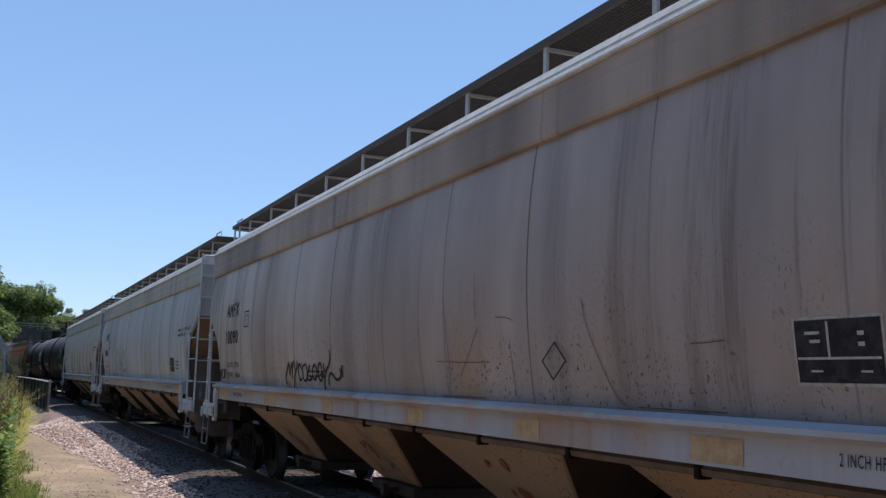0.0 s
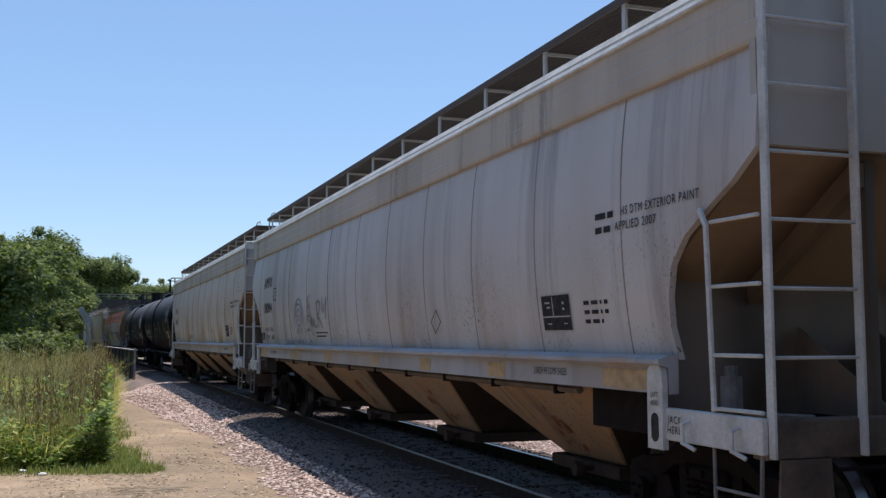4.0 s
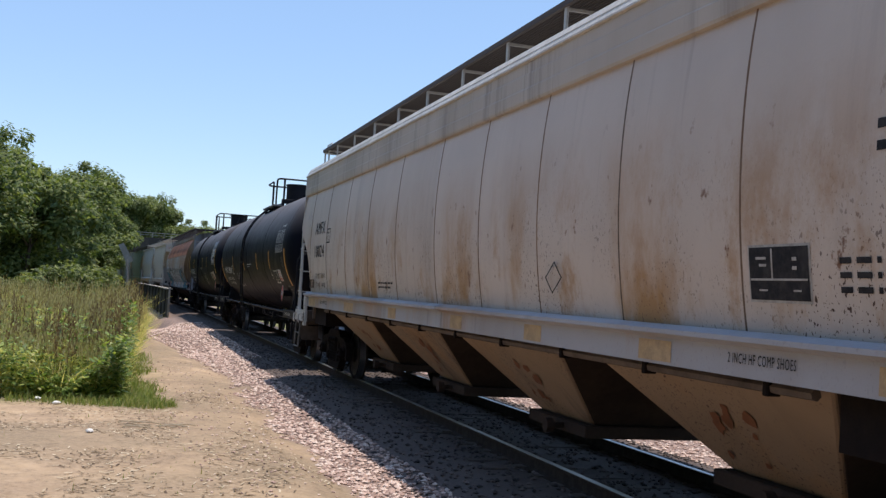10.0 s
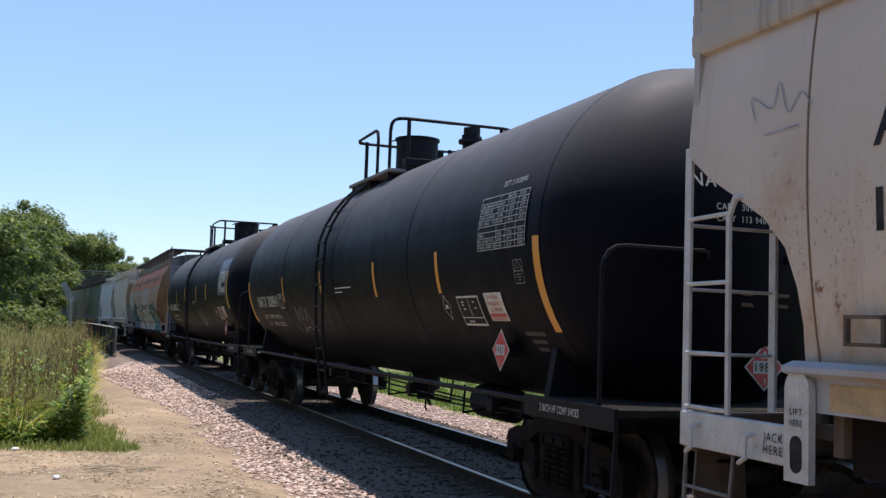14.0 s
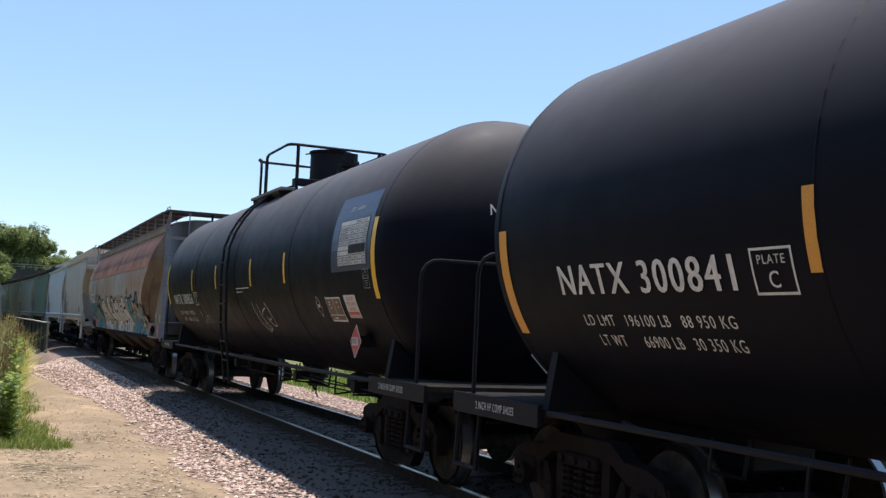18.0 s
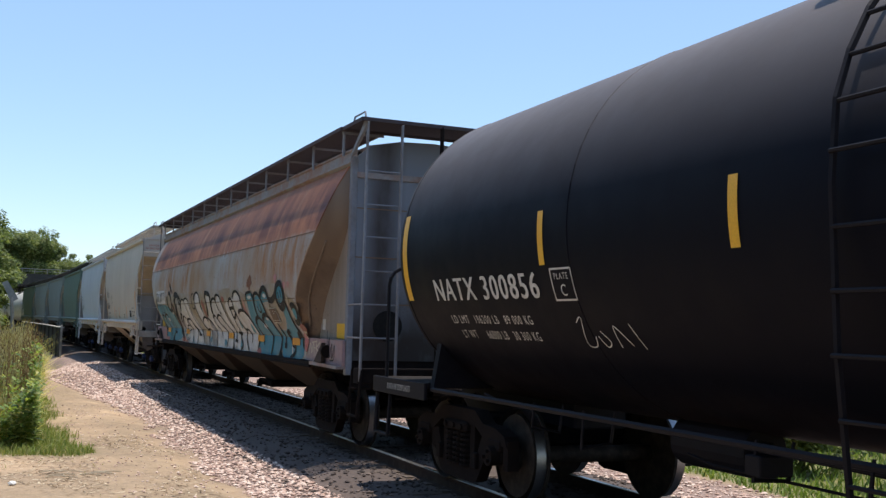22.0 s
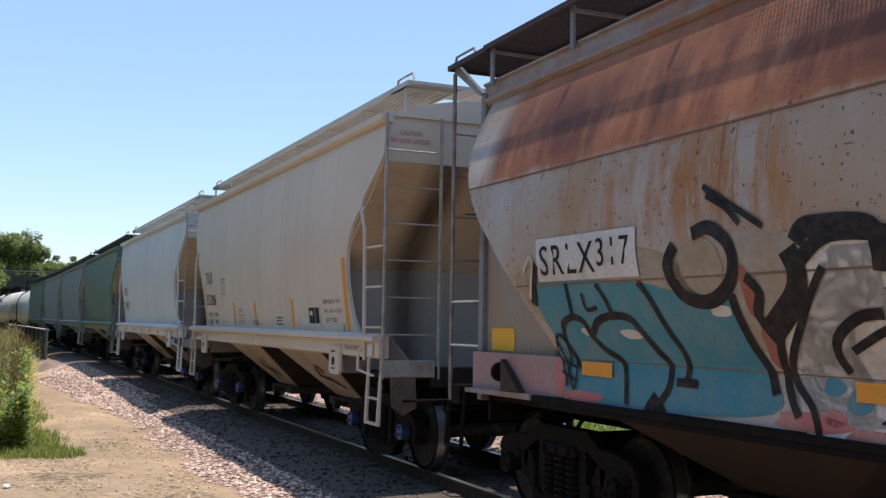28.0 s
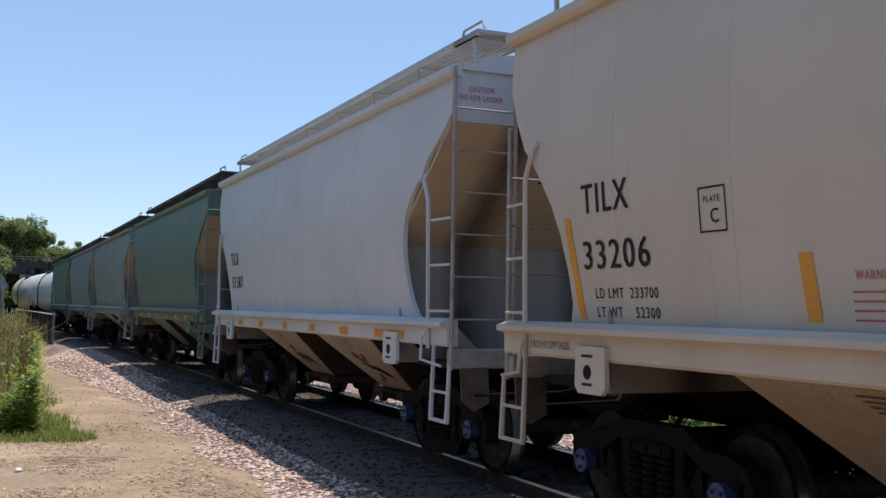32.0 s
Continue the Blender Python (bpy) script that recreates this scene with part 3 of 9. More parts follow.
def side_frame_mesh():
    """A cast side frame: arched top member, sagging tension member and two columns, open between them, with springs in the middle."""
    bm = bmesh.new()

    def bar(outline, t=0.06):
        slab(bm, outline, 0, -t, t)
    bar([(-1.16, 0.56), (-1.10, 0.66), (-0.92, 0.72), (-0.62, 0.74), (-0.42, 0.86), (0.42, 0.86), (0.62, 0.74), (0.92, 0.72), (1.10, 0.66), (1.16, 0.56), (0.66, 0.58), (0.44, 0.70), (-0.44, 0.70), (-0.66, 0.58)], 0.075)
    bar([(-0.70, 0.58), (-0.56, 0.60), (-0.42, 0.34), (-0.36, 0.26), (0.36, 0.26), (0.42, 0.34), (0.56, 0.60), (0.70, 0.58), (0.62, 0.36), (0.46, 0.15), (0.36, 0.12), (-0.36, 0.12), (-0.46, 0.15), (-0.62, 0.36)])
    for q in (-1, 1):
        bar([(q * 0.40, 0.24), (q * 0.29, 0.24), (q * 0.29, 0.74), (q * 0.40, 0.74)])
        bar([(q * 1.16, 0.34), (q * 1.06, 0.34), (q * 1.06, 0.60), (q * 1.16, 0.62)])
        bar([(q * 0.74, 0.38), (q * 0.64, 0.36), (q * 0.60, 0.62), (q * 0.74, 0.62)])
        box(bm, -0.09, 0.04, q * 0.89 - 0.15, q * 0.89 + 0.15, 0.50, 0.62, 0.02)
        box(bm, -0.105, -0.05, q * 0.46 - 0.05, q * 0.46 + 0.05, 0.28, 0.44, 0.01)
    for y in (-0.19, 0.0, 0.19):
        for k in range(7):
            disc(bm, (-0.04, y, 0.28 + k * 0.052), (0, 0, 1), 0.082, 0.026, 10)
        disc(bm, (-0.04, y, 0.44), (0, 0, 1), 0.05, 0.36, 8)
    box(bm, -0.12, 0.03, -0.29, 0.29, 0.62, 0.72, 0.02)
    for y in (-0.20, 0.0, 0.20):
        disc(bm, (-0.13, y, 0.67), (1, 0, 0), 0.03, 0.03, 8)
    return bm


def wheel_bits():
    """Meshes of one wheel with its flange, its bright tread and a bearing cap, each centred on the axle."""
    bm = bmesh.new()
    disc(bm, (0, 0, 0), (1, 0, 0), 0.085, 2.1, 14)
    SHARED["axle"] = bm
    for s, key in ((-1, "l"), (1, "r")):
        bm = bmesh.new()
        disc(bm, (s * 0.79, 0, 0), (1, 0, 0), 0.40, 0.10, 36)
        disc(bm, (s * 0.72, 0, 0), (1, 0, 0), 0.478, 0.03, 40)
        disc(bm, (s * 0.86, 0, 0), (1, 0, 0), 0.16, 0.06, 16)
        SHARED["wheel" + key] = bm
        bm = bmesh.new()
        ring = []
        for j in range(40):
            d = Vector((0, math.cos(6.2832 * j / 40), math.sin(6.2832 * j / 40)))
            ring.append([bm.verts.new(Vector((s * 0.79 + x, 0, 0)) + d * q) for q, x in ((0.40, -0.055), (0.457, -0.055), (0.457, 0.055), (0.40, 0.055))])
        for j in range(40):
            a_, b_ = ring[j], ring[(j + 1) % 40]
            bm.faces.new((a_[1], a_[2], b_[2], b_[1]))
        SHARED["tread" + key] = bm
        for mt in ("iron", "blue"):
            bm = bmesh.new()
            disc(bm, (s * 1.10, 0, 0), (1, 0, 0), 0.095, 0.10, 16)
            for j in range(3):
                disc(bm, (s * 1.16, 0.055 * math.cos(2.094 * j), 0.055 * math.sin(2.094 * j)), (1, 0, 0), 0.016, 0.04, 6)
            SHARED["cap" + key + mt] = bm


def shared(key, name, mat, parent, m=None, label="", smooth_=True):
    """A part whose mesh is made once and used by every car."""
    if isinstance(SHARED[key], bmesh.types.BMesh):
        ob = part(name, SHARED[key], mat, parent, label, smooth_)
        SHARED[key] = ob.data
    else:
        ob = new(name, SHARED[key])
        ob.parent = parent
        if label:
            ob["label"] = label
    if m:
        ob.matrix_basis = m
    return ob


def truck(parent, y, caps="iron"):
    """A two-axle freight truck under a car; its wheelsets turn."""
    if "frame" not in SHARED:
        SHARED["frame"] = side_frame_mesh()
        bm = bmesh.new()
        box(bm, -0.95, 0.95, -0.17, 0.17, 0.46, 0.80, 0.03)
        disc(bm, (0, 0, 0.85), (0, 0, 1), 0.19, 0.16)
        for s in (-1, 1):
            rod(bm, [(-0.9, s * 0.36, 0.38), (0.9, s * 0.36, 0.38)], 0.035)
            for x in (-0.74, 0.74):
                box(bm, x - 0.06, x + 0.06, s * 0.40 - 0.03, s * 0.40 + 0.04, 0.32, 0.56, 0.01)
        SHARED["bolster"] = bm
        wheel_bits()
    t = shared("bolster", "truck", "iron", parent, pose(0, y, 0), "dark cast truck bolster with brake beams", False)
    for s in (-1, 1):
        shared("frame", "side_frame", "iron", t, pose(s * 1.0, 0, 0, 0, 0, 0 if s < 0 else 180), "cast iron side frame with coil springs", False)
    for yy in (-0.89, 0.89):
        w = shared("axle", "wheelset", "wheel", parent, pose(0, y + yy, 0.457), "dark steel axle with its wheels")
        WHEELS.append(w)
        for key in ("l", "r"):
            shared("wheel" + key, "wheel", "wheel", w)
            shared("tread" + key, "tread", "tread", w, None, "polished running surface")
            shared("cap" + key + caps, "bearing_cap", caps, w)


def coupler(parent, y, s, mat="iron"):
    bm = bmesh.new()
    box(bm, -0.11, 0.11, min(y, y + s * 0.75), max(y, y + s * 0.75), 0.70, 0.90, 0.02)
    e = y + s * 0.75
    box(bm, -0.17, 0.10, min(e, e + s * 0.26), max(e, e + s * 0.26), 0.66, 0.94, 0.04)
    box(bm, 0.06, 0.17, min(e, e + s * 0.20), max(e, e + s * 0.20), 0.68, 0.92, 0.03)
    rod(bm, [(0.25, y, 0.75), (0.32, y + s * 0.35, 0.5), (0.2, y + s * 0.8, 0.42), (0.1, y + s * 1.0, 0.55)], 0.028)
    rod(bm, [(-1.35, y + s * 0.1, 0.86), (-0.4, y + s * 0.12, 0.88), (0.0, y + s * 0.5, 1.0)], 0.014)
    part("coupler", bm, mat, parent, "cast steel coupler with air hose")


def grating(parent, name, x0, x1, y0, y1, z, mat, step=0.055, bars=12, thin=1.0):
    """An open steel walkway: flat bars along, cross bars, and an edge angle on each side."""
    v, f = [], []

    def bar(a0, a1, b0, b1, c0, c1):
        k = len(v)
        v.extend((x, y, q) for q in (c0, c1) for y in (b0, b1) for x in (a0, a1))
        f.extend(tuple(k + i for i in q) for q in ((0, 2, 3, 1), (4, 5, 7, 6), (0, 1, 5, 4), (2, 6, 7, 3), (0, 4, 6, 2), (1, 3, 7, 5)))
    for i in range(bars):
        x = x0 + (x1 - x0) * i / (bars - 1)
        w = 0.008 * thin if 0 < i < bars - 1 else 0.018
        d = 0.045 if 0 < i < bars - 1 else 0.06
        bar(x - w, x + w, y0, y1, z - d, z)
    n = int((y1 - y0) / step)
    for i in range(n + 1):
        y = y0 + (y1 - y0) * i / n
        bar(x0, x1, y - 0.009 * thin, y + 0.009 * thin, z - 0.04, z - 0.004)
    return raw(name, v, f, mat, parent)


def mesh_walk(parent, name, x0, x1, y0, y1, z, mat, step=0.034, w=0.0035):
    """A walkway of expanded metal: thin slanting strands both ways inside a frame of flat bars."""
    v, f = [], []

    def strand(ax, ay, bx, by, half, lo):
        d = math.hypot(bx - ax, by - ay)
        nx, ny = -(by - ay) / d * half, (bx - ax) / d * half
        k = len(v)
        v.extend((px + e * nx, py + e * ny, h) for h in (z - lo, z) for px, py, e in ((ax, ay, 1), (ax, ay, -1), (bx, by, -1), (bx, by, 1)))
        f.extend(tuple(k + i for i in q) for q in ((0, 3, 2, 1), (4, 5, 6, 7), (0, 1, 5, 4), (1, 2, 6, 5), (2, 3, 7, 6), (3, 0, 4, 7)))
    wide = x1 - x0
    n = int((y1 - y0 + wide) / step)
    for i in range(n):
        a = y0 - wide + i * step
        for flip in (False, True):
            p, q = max(a, y0), min(a + wide, y1)
            if q - p < 0.01:
                continue
            xa, xb = x0 + (p - a), x0 + (q - a)
            if flip:
                xa, xb = x1 - (p - a), x1 - (q - a)
            strand(xa, p, xb, q, w, 0.012)
    for x in (x0, x1):
        strand(x, y0, x, y1, 0.012, 0.05)
    for y in (y0, y1):
        strand(x0, y, x1, y, 0.012, 0.05)
    return raw(name, v, f, mat, parent)


def ladder(parent, name, stiles, z0, z1, rungs, mat, r=0.016, flat=0.035, label=""):
    """Two flat stiles at the plan points given, and round rungs each an object of its own."""
    (ax, ay), (bx, by) = stiles
    bm = bmesh.new()
    for x, y in stiles:
        box(bm, x - 0.012, x + 0.012, y - flat, y + flat, z0, z1, 0.004)
    lad = part(name, bm, mat, parent, label)
    first = None
    for z in rungs:
        if first is None:
            bm = bmesh.new()
            rod(bm, [(ax, ay, 0), (bx, by, 0)], r)
            first = part("rung", bm, mat, lad)
            first.matrix_basis = pose(0, 0, z)
        else:
            alike("rung", first, pose(0, 0, z), lad)
    return lad


def side_sheet(parent, name, outline, profile, mat, sign=-1, cell=0.3):
    """A side wall: an outline in (y, z) hung on profile(z), the half width at each height, cut to a fine grid of strips."""
    bm = bmesh.new()
    vs = [bm.verts.new((0, y, z)) for y, z in outline]
    bm.faces.new(vs)
    zs = [z for _, z in outline]
    z = min(zs) + cell
    while z < max(zs) - 0.02:
        bmesh.ops.bisect_plane(bm, geom=bm.verts[:] + bm.edges[:] + bm.faces[:], plane_co=(0, 0, z), plane_no=(0, 0, 1))
        z += cell
    for v in bm.verts:
        v.co.x = sign * profile(v.co.z)
    r = bmesh.ops.extrude_face_region(bm, geom=bm.faces[:])
    for v in r["geom"]:
        if isinstance(v, bmesh.types.BMVert):
            v.co.x -= sign * 0.05
    return part(name, bm, mat, parent, "", True)


def bay(parent, y, half, top_x, z0, z1, bot_half, bot_x, mat, gate="iron"):
    """A hopper bay: four sloping sheets down to an outlet gate."""
    bm = bmesh.new()
    t = [bm.verts.new(p) for p in ((-top_x, y - half, z1), (top_x, y - half, z1), (top_x, y + half, z1), (-top_x, y + half, z1))]
    b = [bm.verts.new(p) for p in ((-bot_x, y - bot_half, z0), (bot_x, y - bot_half, z0), (bot_x, y + bot_half, z0), (-bot_x, y + bot_half, z0))]
    for i in range(4):
        bm.faces.new((t[i], t[(i + 1) % 4], b[(i + 1) % 4], b[i]))
    bm.faces.new(b)
    bm.faces.new(t[::-1])
    bmesh.ops.bevel(bm, geom=list(bm.edges), offset=0.012, segments=1, affect="EDGES")
    ob = part("hopper_bay", bm, mat, parent, "sloping hopper bay stained with rust")
    # dark sheets laid over the end slopes paint in the shade between bays
    if gate == "bayshade":
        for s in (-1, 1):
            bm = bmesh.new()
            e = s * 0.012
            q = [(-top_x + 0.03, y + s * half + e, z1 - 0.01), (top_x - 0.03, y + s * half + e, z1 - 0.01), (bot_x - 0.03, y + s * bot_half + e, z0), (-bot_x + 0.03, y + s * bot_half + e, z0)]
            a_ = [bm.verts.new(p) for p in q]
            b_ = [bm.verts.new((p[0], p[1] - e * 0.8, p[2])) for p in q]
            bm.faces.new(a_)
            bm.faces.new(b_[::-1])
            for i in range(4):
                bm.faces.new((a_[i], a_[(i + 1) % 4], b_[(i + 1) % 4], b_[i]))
            part("bay_end_sheet", bm, "bayshade", ob, "slope sheet coloured dark for the shade under the car")
    if gate == "bayshade":
        rnd = random.Random(int(y * 100) + len(CARS) * 7)
        for k in range(9):
            t, cy, r = rnd.uniform(0.35, 0.85), y + rnd.gauss(0.0, 0.16), rnd.uniform(0.03, 0.085)
            pts = [(0.9 * r * math.cos(a) * rnd.uniform(0.6, 1.3) + 0.5 * r * math.sin(a), r * math.sin(a) * rnd.uniform(0.5, 1.1) / (z1 - z0)) for a in np.linspace(0, 6.2832, 9)[:-1]]
            q = [(t + b * 0.9, cy + a) for a, b in pts]
            raw("hammer_mark", [(-top_x + (top_x - bot_x) * h - 0.004 - 0.0006 * k, yy, z1 + (z0 - z1) * h - 0.004 - 0.0006 * k) for h, yy in q], [tuple(range(8))], "rustbloom", ob)
    bm = bmesh.new()
    box(bm, -bot_x - 0.12, bot_x + 0.12, y - bot_half - 0.1, y + bot_half + 0.1, z0 - 0.12, z0, 0.01)
    rod(bm, [(-bot_x - 0.3, y - 0.2, z0 - 0.06), (bot_x + 0.3, y - 0.2, z0 - 0.06)], 0.03)
    disc(bm, (-bot_x - 0.28, y - 0.2, z0 - 0.06), (1, 0, 0), 0.07, 0.08, 10)
    part("outlet_gate", bm, gate, ob)
    return ob


def jack_plate(parent, y, s, z0, z1, w, mat, x=-1.64, words=True):
    """A white lifting plate with a slot, at a corner of the car."""
    bm = bmesh.new()
    n = 10
    out = []
    for k in range(n + 1):
        a = math.pi * k / n
        out.append((y + w / 2 * math.cos(a), z1 - w / 2 + w / 2 * math.sin(a)))
    out += [(y - w / 2, z0), (y + w / 2, z0)]
    slab(bm, out, 0, x - 0.015, x + 0.03)
    ob = part("lifting_plate", bm, mat, parent, "white lifting plate with a dark slot")
    bm = bmesh.new()
    out = [(y + 0.05 * math.cos(6.2832 * k / 16), z0 + 0.15 + math.sin(6.2832 * k / 16) * 0.05 + (0.05 if k < 8 else -0.05)) for k in range(16)]
    slab(bm, out, 0, x - 0.018, x - 0.012)
    part("slot", bm, "text_black", ob)
    if words:
        for i, (wd, z) in enumerate((("LIFT", 0.30), ("HERE", 0.24))):
            lettering("stencil_mark", wd, "text_black", ob, y + 0.05, z0 + z + 0.06, 0.035, 0.10, side=lambda z_: x - 0.013)
    return ob


def car_root(name, u, length, label, group):
    ob = tagged(empty(name), label, "railway car", group)
    CARS.append((ob, u, length))
    return ob


# ---- long covered hopper, off-white, four bays ----
def hopper_long(name, u, marks, load, tare, label, mat="amfx_b", panel=-6.45):
    car = car_root(name, u, 16.4, label, "freight train")
    E, pr = 9.6, lambda z: -long_side(z)
    # side sheets, cut away in a curve at each end
    cut = [(8.55, 1.52), (8.52, 1.75), (8.54, 1.95), (8.62, 2.18), (8.80, 2.36), (9.10, 2.53), (9.35, 2.66), (9.6, 2.84)]
    outline = [(-y, z) for y, z in reversed(cut)] + cut + [(9.6, 3.60), (-9.6, 3.60)]
    near = side_sheet(car, "side_sheet", outline, pr, mat, -1, 0.15)
    far = side_sheet(car, "side_sheet", outline, pr, mat, 1, 0.3)
    # seams: thin raised weld strips between the panels
    seam = None
    for i in range(11):
        y = (i - 5) * 1.587 if i < 6 else 0.18 + (i - 5) * 1.65
        if seam is None:
            bm = bmesh.new()
            zs = [1.53 + 2.0 * k / 10 for k in range(11)]
            vs = [[bm.verts.new((long_side(z) - h, yy + 0.012 * math.sin(z * 2.3), z)) for yy, h in ((-0.011, 0.0), (-0.004, 0.005), (0.004, 0.005), (0.011, 0.0))] for z in zs]
            for a, b in zip(vs, vs[1:]):
                for k in range(3):
                    bm.faces.new((a[k], a[k + 1], b[k + 1], b[k]))
            seam = part("weld_seam", bm, {"amfx_a": "seam_faint", "amfx_b": "seam_faint", "amfx_c": "seam"}[mat], near, "rusted welded seam")
            seam.matrix_basis = pose(0, y, 0)
        else:
            alike("weld_seam", seam, pose(0, y, 0), near)
    # ribbed fascia under the eaves and the arched roof
    for s in (-1, 1):
        bm = bmesh.new()
        prof = [(1.545, 3.50), (1.572, 3.505), (1.580, 3.53), (1.584, 3.64), (1.576, 3.655), (1.580, 3.78), (1.572, 3.795), (1.575, 3.895), (1.50, 3.90), (1.50, 3.50)]
        slab(bm, [(s * x, z) for x, z in prof], 1, -9.62, 9.62)
        part("eave_fascia", bm, "fascia_sooty" if mat == "amfx_a" else "fascia", car, "ribbed eave band streaked with grime")
    bm = bmesh.new()
    prof = [(1.56, 3.895), (1.60, 3.905), (1.60, 3.922), (1.578, 3.93), (1.553, 3.985), (1.556, 3.995), (1.545, 4.0), (1.513, 4.065), (1.45, 4.085), (1.20, 4.16), (0.70, 4.29), (0.0, 4.35)]
    slab(bm, prof + [(-x, z) for x, z in reversed(prof[:-1])], 1, -9.6, 9.6)
    roof = part("roof", bm, "roof", car, "pale sunlit arched roof")
    hatch = None
    for i in range(6):
        if hatch is None:
            bm = bmesh.new()
            box(bm, -0.3, 0.3, -1.35, 1.35, 4.35, 4.46, 0.03)
            hatch = part("roof_hatch", bm, "roof", roof)
            hatch.matrix_basis = pose(0, -7.5, 0)
        else:
            alike("roof_hatch", hatch, pose(0, -7.5 + i * 3.0, 0), roof)
    # body ends: upright head, slope sheet, lower wall, braces
    for s in (-1, 1):
        bm = bmesh.new()
        prof2 = [(-1.58, 2.86), (1.58, 2.86), (1.58, 3.9), (1.2, 4.17), (0.7, 4.3), (-0.7, 4.3), (-1.2, 4.17), (-1.58, 3.9)]
        slab(bm, prof2, 1, s * 9.56 - 0.03, s * 9.56 + 0.03)
        part("end_wall", bm, "endgrey", car, "grey upper end wall")
        bm = bmesh.new()
        slab(bm, [(s * 9.53, 2.90), (s * 9.53, 2.84), (s * 8.30, 2.05), (s * 8.30, 2.13)], 0, -1.52, 1.52)
        ss = part("slope_sheet", bm, "slope", car, "brown dusty slope sheet")
        for x in (-0.75, 0.75):
            bm = bmesh.new()
            slab(bm, [(s * 9.5, 2.80), (s * 9.5, 2.64), (s * 8.38, 1.92), (s * 8.34, 2.06)], 0, x - 0.05, x + 0.05)
            part("brace", bm, "slope", ss)
        bm = bmesh.new()
        box(bm, -1.5, 1.5, s * 8.30 - 0.04, s * 8.30 + 0.04, 1.05, 2.09)
        lw = part("lower_wall", bm, "lowwall", car, "brake-dusted lower end wall")
        bm = bmesh.new()
        box(bm, -1.46, 1.46, min(s * 7.15, s * 8.24), max(s * 7.15, s * 8.24), 0.96, 1.27)
        part("body_bolster", bm, "iron", car, "dark body bolster over the truck")
        for x in (-0.66, 0.66):
            bm = bmesh.new()
            slab(bm, [(s * 8.3, 1.02), (s * 9.5, 1.02), (s * 9.5, 2.85), (s * 9.4, 2.85), (s * 9.42, 1.12), (s * 8.3, 1.12)], 0, x - 0.035, x + 0.035)
            part("corner_prop", bm, "lowwall", lw)
        bm = bmesh.new()
        box(bm, -1.60, 1.60, s * 9.55 - 0.07, s * 9.55 + 0.07, 0.94, 1.18, 0.01)
        part("end_beam", bm, "grimebeam", car, "grimy brown end beam")
        bm = bmesh.new()
        slab(bm, [(-1.50, 0.94), (-1.14, 0.94), (-1.12, 0.62), (-1.02, 0.56), (-1.46, 0.56), (-1.52, 0.66)], 1, s * 9.62 - 0.012, s * 9.62 + 0.012)
        part("lever_bracket", bm, "grimebeam", car, "brown plate bracket under the end beam")
        for q in (-1, 1):
            bm = bmesh.new()
            box(bm, q * 1.60 - 0.03, q * 1.60 + 0.03, min(s * 8.5, s * 9.62), max(s * 8.5, s * 9.62), 0.97, 1.19, 0.008)
            for yy in (8.85, 9.4):
                rod(bm, [(q * 1.63, s * yy, 1.12), (q * 1.69, s * yy, 1.10), (q * 1.69, s * yy, 0.98), (q * 1.66, s * (yy + 0.1), 0.94)], 0.014)
            st = part("end_sill", bm, "white", car, "white end sill with hooked grab irons")
            lettering("stencil_mark", "JACK", "text_black", st, s * 8.67 + 0.085, 1.09, 0.05, 0.17, side=lambda z: -1.632) if q < 0 else None
            lettering("stencil_mark", "HERE", "text_black", st, s * 8.67 + 0.085, 1.02, 0.05, 0.17, side=lambda z: -1.632) if q < 0 else None
            bm = bmesh.new()
            rod(bm, [(q * 1.6, s * 9.58, 1.0), (q * 1.62, s * 9.58, 0.45), (q * 1.62, s * 9.12, 0.45), (q * 1.6, s * 9.08, 1.0)], 0.013)
            rod(bm, [(q * 1.615, s * 9.58, 0.72), (q * 1.615, s * 9.1, 0.72)], 0.012)
            part("step", bm, "steprod", car)
            bm = bmesh.new()
            rod(bm, [(q * 1.6, s * 9.0, 2.52), (q * 1.64, s * 9.04, 2.50), (q * 1.64, s * 9.1, 2.40), (q * 1.62, s * 9.12, 1.2)], 0.02)
            inner = part("ladder_post", bm, "white", car)
            for z in (1.22, 1.56, 2.00, 2.42):
                bm = bmesh.new()
                rod(bm, [(q * 1.62, s * 9.12, z), (q * 1.60, s * 9.6, z)], 0.014)
                part("rung", bm, "white", inner)
            ladder(car, "end_ladder", ((q * 1.57, s * 9.64), (q * 0.90, s * 9.64)), 0.95 if s < 0 else 1.1, 4.1 if s < 0 else 2.9,
                   [1.55 + 0.42 * k for k in range(7 if s < 0 else 4)], "white", r=0.012, flat=0.036, label="white steel ladder on the car's end")
            jack_plate(car, s * 8.45, s, 0.90, 1.50, 0.2, "white", q * 1.64, q < 0) if q < 0 else None
        # brake rigging in the open corner
        bm = bmesh.new()
        disc(bm, (-1.25, s * 8.78, 1.30), (0, 0, 1), 0.075, 0.22, 12)
        disc(bm, (-1.25, s * 8.78, 1.43), (0, 0, 1), 0.045, 0.10, 10)
        rod(bm, [(-1.25, s * 8.78, 1.2), (-1.22, s * 8.95, 1.16), (-0.9, s * 9.2, 1.15)], 0.018)
        part("brake_valve", bm, "steprod", car, "grey brake valve with its pipe")
        for x in (-0.35, 0.35):
            bm = bmesh.new()
            slab(bm, [(s * 8.32, 1.12), (s * 9.4, 1.12), (s * 8.36, 1.75)], 0, x - 0.012, x + 0.012)
            part("gusset_plate", bm, "lowwall", lw)
        # cross walk over the end
        grating(car, "end_platform", -1.25, 1.25, s * 9.25 - 0.3, s * 9.25 + 0.3, 4.50, "grate")
